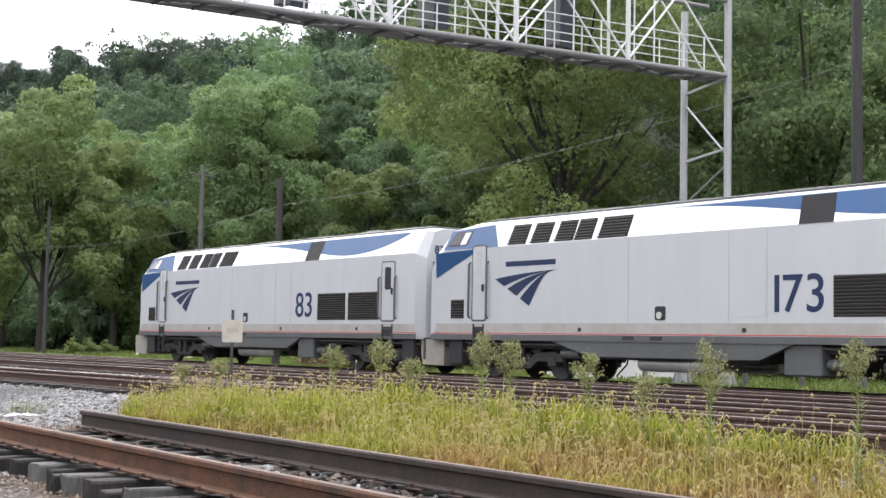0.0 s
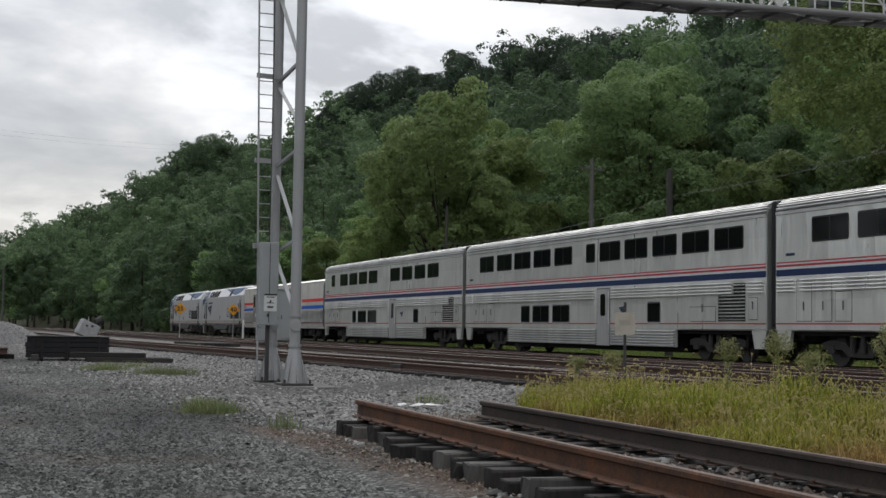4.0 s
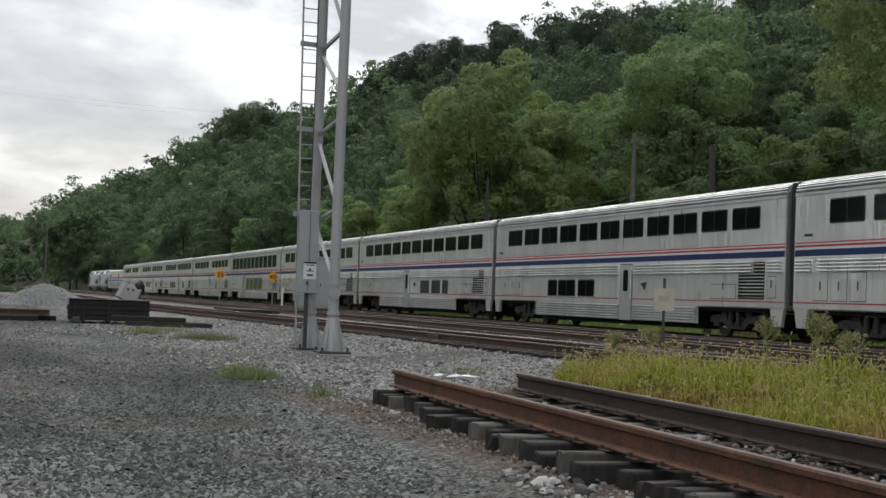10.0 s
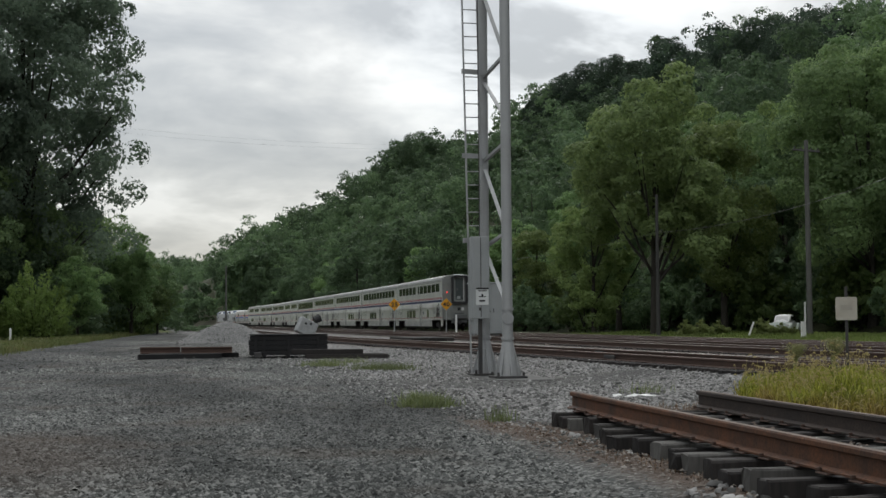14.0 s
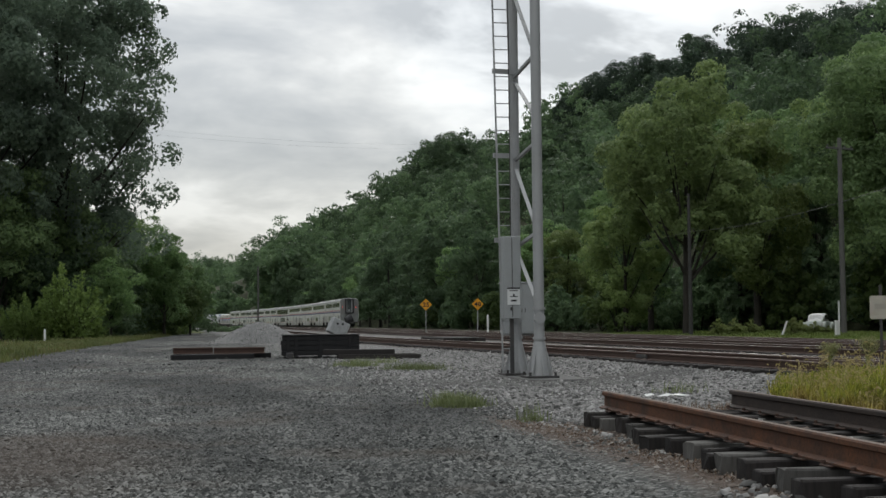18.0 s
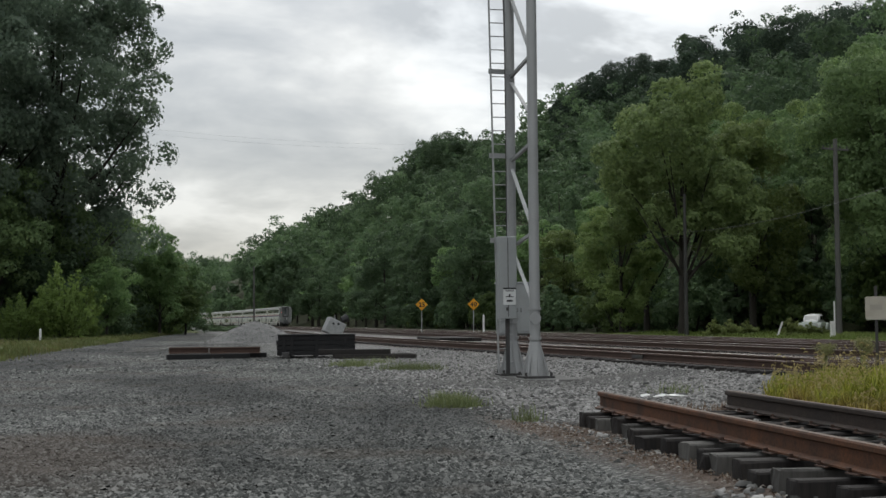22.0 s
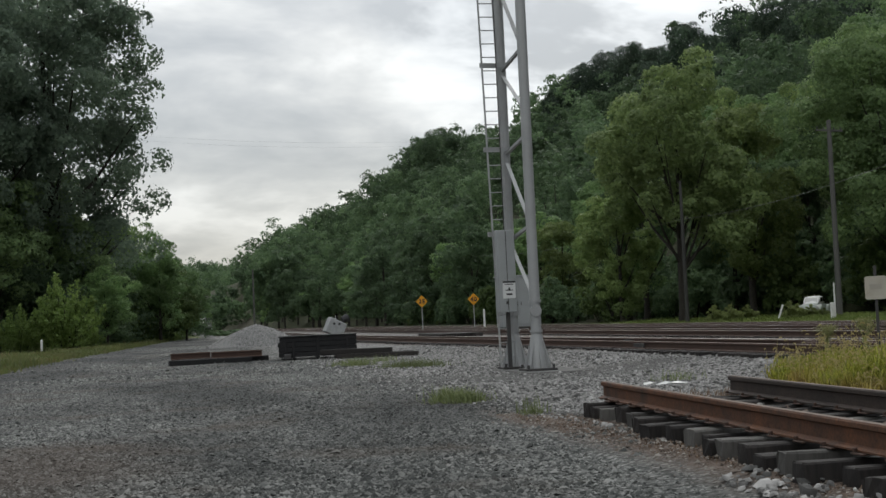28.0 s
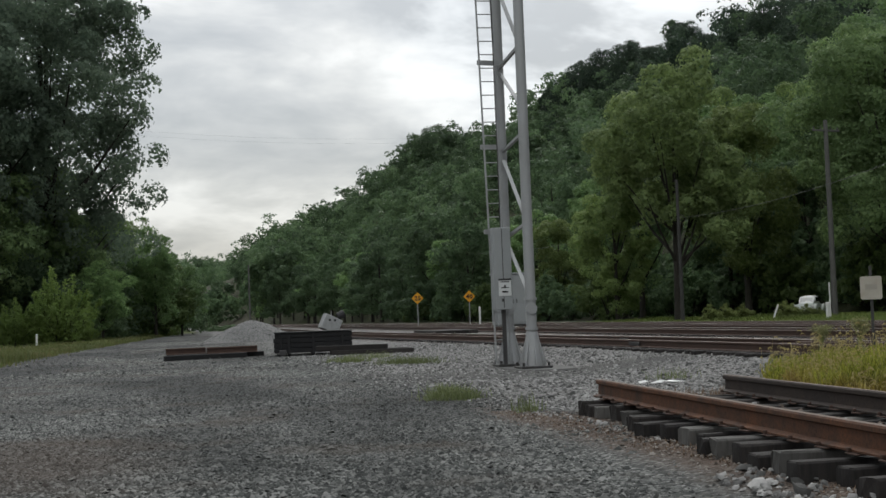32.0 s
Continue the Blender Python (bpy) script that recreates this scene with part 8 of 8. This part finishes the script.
def build_shrubs():
    rng = np.random.default_rng(17)
    a = ShrubKind(1, 3.2, 2.0, 3000, 0.16, "shrub", 11)
    b = ShrubKind(2, 2.6, 2.2, 3000, 0.16, "leaf_d", 11)
    c = SaplingKind(3, 5.4, 1.9, 46, 150, 0.13, "sapling")
    low = ShrubKind(4, 1.3, 1.4, 2600, 0.10, "bright_shrub", 8)
    thick_a = ShrubKind(5, 7.0, 5.0, 9000, 0.18, "shrub", 18)
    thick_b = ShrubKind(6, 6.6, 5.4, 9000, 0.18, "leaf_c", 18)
    y = 16.0
    while y < 260:               # undergrowth at the wood's edge
        for x0 in (40.5, 46.5):
            if 55 < y < 112:
                x0 += 8 if x0 < 45 else 3
            k = (a, b, b)[int(rng.integers(0, 3))]
            k.plant(x0 + bend(y) + rng.uniform(-2.2, 2.2) + (2.5 if y < 100 else 0), y + rng.uniform(-1.5, 1.5), rng.uniform(0.9, 1.7), rng.uniform(0, 360),
                    "dense dark shrub at the wood's edge", "undergrowth")
        y += rng.uniform(3.2, 5.0) * (1 + y / 300)
    y = 16.0
    while y < 150:               # and farther in
        b.plant(54 + rng.uniform(-2.5, 2.5), y, rng.uniform(1.3, 2.1), rng.uniform(0, 360), "dense dark shrub at the wood's edge", "undergrowth")
        y += rng.uniform(3.5, 5.5)
    for k in range(16):          # rank growth by the parked car and the carport
        yy = rng.uniform(44, 78)
        xx = rng.uniform(35, 42)
        if 23.5 < math.degrees(math.atan2(xx, yy)) < 31:
            continue
        low.plant(xx, yy, rng.uniform(0.6, 1.1), rng.uniform(0, 360), "low bright green rank growth in the grass", "rank growth")
    for x, y, k in ((30.2, 45.6, 0.7), (31.2, 45.0, 0.8), (32.3, 45.8, 0.9), (33.4, 46.6, 0.95), (31.8, 47.2, 0.85), (33.2, 50.6, 0.85), (34.2, 49.6, 1.0), (35.2, 49.2, 0.9), (36.2, 48.4, 1.05), (37.4, 49.6, 0.8), (40.0, 83.9, 0.5), (41.3, 84.6, 0.45), (38.9, 82.6, 0.6), (42.4, 85.0, 0.3), (37.0, 85.0, 0.55), (35.4, 84.0, 0.6), (33.9, 83.0, 0.6)):
        low.plant(x, y, k, 97 * k, "low bright green rank growth in the grass", "rank growth")
    # along the lot
    for x, y, s, kind in ((-9.0, 116, 1.3, c), (-10.9, 116, 0.75, c), (-12.9, 115, 0.8, c), (-7.4, 119, 0.5, c), (-17.5, 140, 2.2, a), (-20.0, 138, 2.6, b), (-13.4, 139, 2.8, b), (-16.5, 135, 2.8, b), (-8.2, 146, 2.1, b), (-7.2, 160, 2.3, a), (-6.0, 174, 2.5, b), (-4.6, 186, 2.6, a), (-3.0, 198, 2.6, b),
                          (-1.2, 170, 2.3, a), (-0.2, 188, 2.4, b), (-2.2, 208, 2.2, a), (-9.2, 158, 3.2, b), (-3.6, 172, 3.2, a), (-13.0, 136, 2.8, b)):
        if s >= 2 and kind is not c:
            kind, s = (thick_a if kind is a else thick_b), s / 2.4
        kind.plant(x, y, s, rng.uniform(0, 360), "leafy green shrub along the verge of the lot" if kind is not c else "bright green sapling clump along the verge of the lot", "verge shrubs")

    for k in range(2, 7):        # the low overgrown bank before the curve of the line
        b.plant(2.4 + 1.35 * k, 228 + 2 * (k % 3), 1.0, rng.uniform(0, 360), "low grey-green scrub on the bank by the curve", "bank scrub", 0.42 - 0.03 * k)


build_shrubs()


def build_lot_trees():
    big = TreeKind(31, 25, 8.6, 0.02, 62000, 0.15, "leaf_s", 64, 0.4, 0.62, 18)
    mid_t = TreeKind(32, 15, 5.4, 0.02, 16000, 0.175, "leaf_g", 14, 0.25)
    big.plant("tree", -12.2, 142, 1.6, 30, "very tall dark sycamore with sky showing through its crown", "trees along the lot", 1.1)
    big.plant("tree", -22.5, 130, 1.55, 150, "very tall dark sycamore with sky showing through its crown", "trees along the lot", 1.12)
    for x, y, s, r in ((-7.0, 168, 1.05, 10), (-4.6, 192, 0.8, 80), (-9.0, 165, 1.05, 200), (-4.0, 190, 0.75, 300), (-3.5, 215, 0.62, 45), (-15.5, 146, 1.3, 120), (-10.4, 141, 0.95, 33), (-16.5, 131, 1.2, 260), (-24, 120, 1.2, 60), (-14, 150, 1.2, 10), (-9, 200, 1.1, 90)):
        mid_t.plant("tree", x, y, s, r, "dark leafy tree beyond the verge of the lot", "trees along the lot")
    young = TreeKind(33, 13.2, 4.6, 0.0, 15000, 0.17, "leaf_a", 16, 0.2)
    for x, y, s, r in ((-2.0, 160, 1.0, 20), (1.0, 172, 0.68, 140), (-6.6, 134, 0.62, 250)):
        young.plant("tree", x, y, s, r, "rounded leafy young tree at the bend of the lot", "trees along the lot")
    for k in range(10):
        FAR[k % 3].plant("tree", -6 - 5 * (k % 4) + 0.02 * k * k, 240 + 34 * k, 0.62 + 0.05 * (k % 3), 77 * k, "distant tree closing the end of the lot", "trees along the lot")


build_lot_trees()


# ---- loose stone ----
def scatter(name, rng, xs, ys, size, material, label, lift=0.0, blocky=False):
    """Rough stones of six or eight corners each, half sunk in the ground."""
    n = len(xs)
    c = np.stack([xs, ys, [lift + ground_z(a, b) for a, b in zip(xs, ys)]], 1)
    s = size * np.clip(0.72 * np.exp(0.42 * rng.normal(size=n)), 0.3, 2.4)
    dirs = np.array(((1, 0, 0), (0, 1, 0), (-1, 0, 0), (0, -1, 0), (0, 0, 1)))
    if blocky:
        dirs = np.array(((-1, -1, -0.6), (1, -1, -0.6), (1, 1, -0.6), (-1, 1, -0.6), (-0.7, -0.7, 0.8), (0.7, -0.7, 0.8), (0.7, 0.7, 0.8), (-0.7, 0.7, 0.8))) * 0.72
    nv = len(dirs)
    turn = rng.uniform(0, 2 * np.pi, n)
    v = dirs[None] * rng.uniform(0.55, 1.25, (n, nv, 1)) * s[:, None, None]
    v[:, :, 2] = v[:, :, 2] * 0.7 + v[:, :, 0] * rng.uniform(-0.4, 0.4, (n, 1))
    x = v[:, :, 0] * np.cos(turn)[:, None] - v[:, :, 1] * np.sin(turn)[:, None]
    y = v[:, :, 0] * np.sin(turn)[:, None] + v[:, :, 1] * np.cos(turn)[:, None]
    v = np.stack([x, y, v[:, :, 2]], 2) + c[:, None] + np.array((0, 0, 0.2)) * s[:, None, None]
    # the underside lies in the ground
    f = np.array(((0, 1, 4), (1, 2, 4), (2, 3, 4), (3, 0, 4)))
    if blocky:
        f = np.array(((0, 1, 5), (0, 5, 4), (1, 2, 6), (1, 6, 5), (2, 3, 7), (2, 7, 6), (3, 0, 4), (3, 4, 7), (4, 5, 6), (4, 6, 7)))
    me = bpy.data.meshes.new(name)
    me.vertices.add(n * nv)
    me.vertices.foreach_set("co", v.astype(np.float32).ravel())
    idx = (np.arange(n)[:, None, None] * nv + f[None]).astype(np.int32).ravel()
    me.loops.add(len(idx))
    me.loops.foreach_set("vertex_index", idx)
    me.polygons.add(len(idx) // 3)
    me.polygons.foreach_set("loop_start", np.arange(0, len(idx), 3, dtype=np.int32))
    me.update(calc_edges=True)
    me.materials.append(M[material])
    tagged(new(name, me), label, "gravel", kind="stuff")


def build_stones():
    rng = np.random.default_rng(23)
    # ballast between the siding and the first track
    n = 42000
    ys = 5 + 50 * rng.random(n) ** 1.5
    xs = rng.uniform(4.3, 12.0, n) + np.where(ys > 22, rng.uniform(-0.6, 0.2, n), 0)
    keep = np.array([not in_patch(a, b) and (b > 15.4 or a > 6.6 - (15.3 - b) * 0.052 or a < 4.45 and b > 12) and a < line_x(0, b) - 1.15 and (math.hypot((a - 7.9) / 3.2, (b - 28.3) / 1.8) > 1 + 0.5 * noise.noise((a, b, 0)) or rng.random() < 0.4) for a, b in zip(xs, ys)])
    scatter("ballast_stones", rng, xs[keep], ys[keep], 0.030, "stone", "loose pale grey ballast stones of fist size", 0.0, True)
    # among the rails
    n = 9000
    scatter("bed_stones", rng, rng.uniform(11.3, 27.6, n), 8 + 60 * rng.random(n) ** 1.3, 0.04, "bed_stone", "rust-stained ballast between the rails")
    # rubble between the rails of the siding
    n = 380
    ys = rng.uniform(1, 14.5, n)
    scatter("siding_rubble", rng, np.array([stub_x(a, 0.0) for a in ys]) + rng.uniform(-0.6, 0.62, n), ys, 0.032, "stone", "loose stones and chips between the siding rails", 0.15, True)
    n = 5000
    ys = rng.uniform(3, 15, n)
    scatter("siding_chips", rng, np.array([stub_x(a, 0.0) for a in ys]) + rng.uniform(-0.6, 0.62, n), ys, 0.026, "chip", "rusty chips and splinters between the siding rails", 0.135)
    # pale rock heaped against the tie ends
    n = 620
    ys = 3 + 6.3 * rng.random(n)
    scatter("tie_end_rocks", rng, np.array([stub_x(a, -1.45) for a in ys]) + np.abs(rng.normal(0, 0.25, n)) - 0.12, ys, 0.04, "stone", "broken pale rocks heaped against the tie ends", 0.02, True)
    # crumbs of earth on the bare strip
    n = 3600
    ys = 5 + 12.5 * rng.random(n)
    scatter("earth_crumbs", rng, rng.normal(4.3, 0.28, n), ys, 0.018, "crumb", "brown crumbs of earth and small stones")
    # and beyond
    n = 16000
    ys = 38 + 80 * rng.random(n) ** 1.4
    xs = rng.uniform(-0.15, 0.12, n) * ys
    scatter("far_gravel", rng, xs, ys, 0.035, "grit", "coarse grey stone scattered over the far lot")
    # finer stone over the lot
    n = 130000
    ys = 8.2 + 34 * rng.random(n) ** 2.0
    xs = rng.uniform(-0.22, 0.30, n) * ys + rng.normal(0, 0.6, n)
    bare = np.array([noise.noise((a * 0.5, b * 0.35, 2)) for a, b in zip(xs, ys)])
    keep = (xs < 4.9 + rng.normal(0, 0.35, n)) & ~((np.abs(xs - 4.3) < 0.38) & (ys < 17.5) & (bare > -0.15))
    scatter("lot_gravel", rng, xs[keep], ys[keep], 0.0195, "grit", "fine dark grey crushed stone of the lot")


M["chip"] = stony("rusty_chip", (0.028, 0.021, 0.018), (0.065, 0.047, 0.038), (0.15, 0.12, 0.10))
M["crumb"] = stony("earth_crumb", (0.055, 0.042, 0.034), (0.12, 0.095, 0.078), (0.26, 0.24, 0.215))
M["bed_stone"] = stony("stained_ballast", (0.06, 0.045, 0.038), (0.12, 0.095, 0.08), (0.22, 0.19, 0.165))
build_stones()


# ---- what moves ----
def train_at(t):
    """How far along the line the front of the first double-deck car stands."""
    return -14.2 + 24.785 * t + 0.098 * t * t


def motions():
    for car, offset, half in CARS:
        rows = []
        for k in range(65):
            t = k / 2
            y = train_at(t) + offset
            a, b = y - half, y + half
            xa, xb = line_x(3, max(a, -60)), line_x(3, max(b, -60))
            rows.append((t, pose((xa + xb) / 2, y, TRAIN_RAIL, 0, 0, -math.degrees(math.atan2(xb - xa, b - a)))))
        walk(car, rows)


motions()
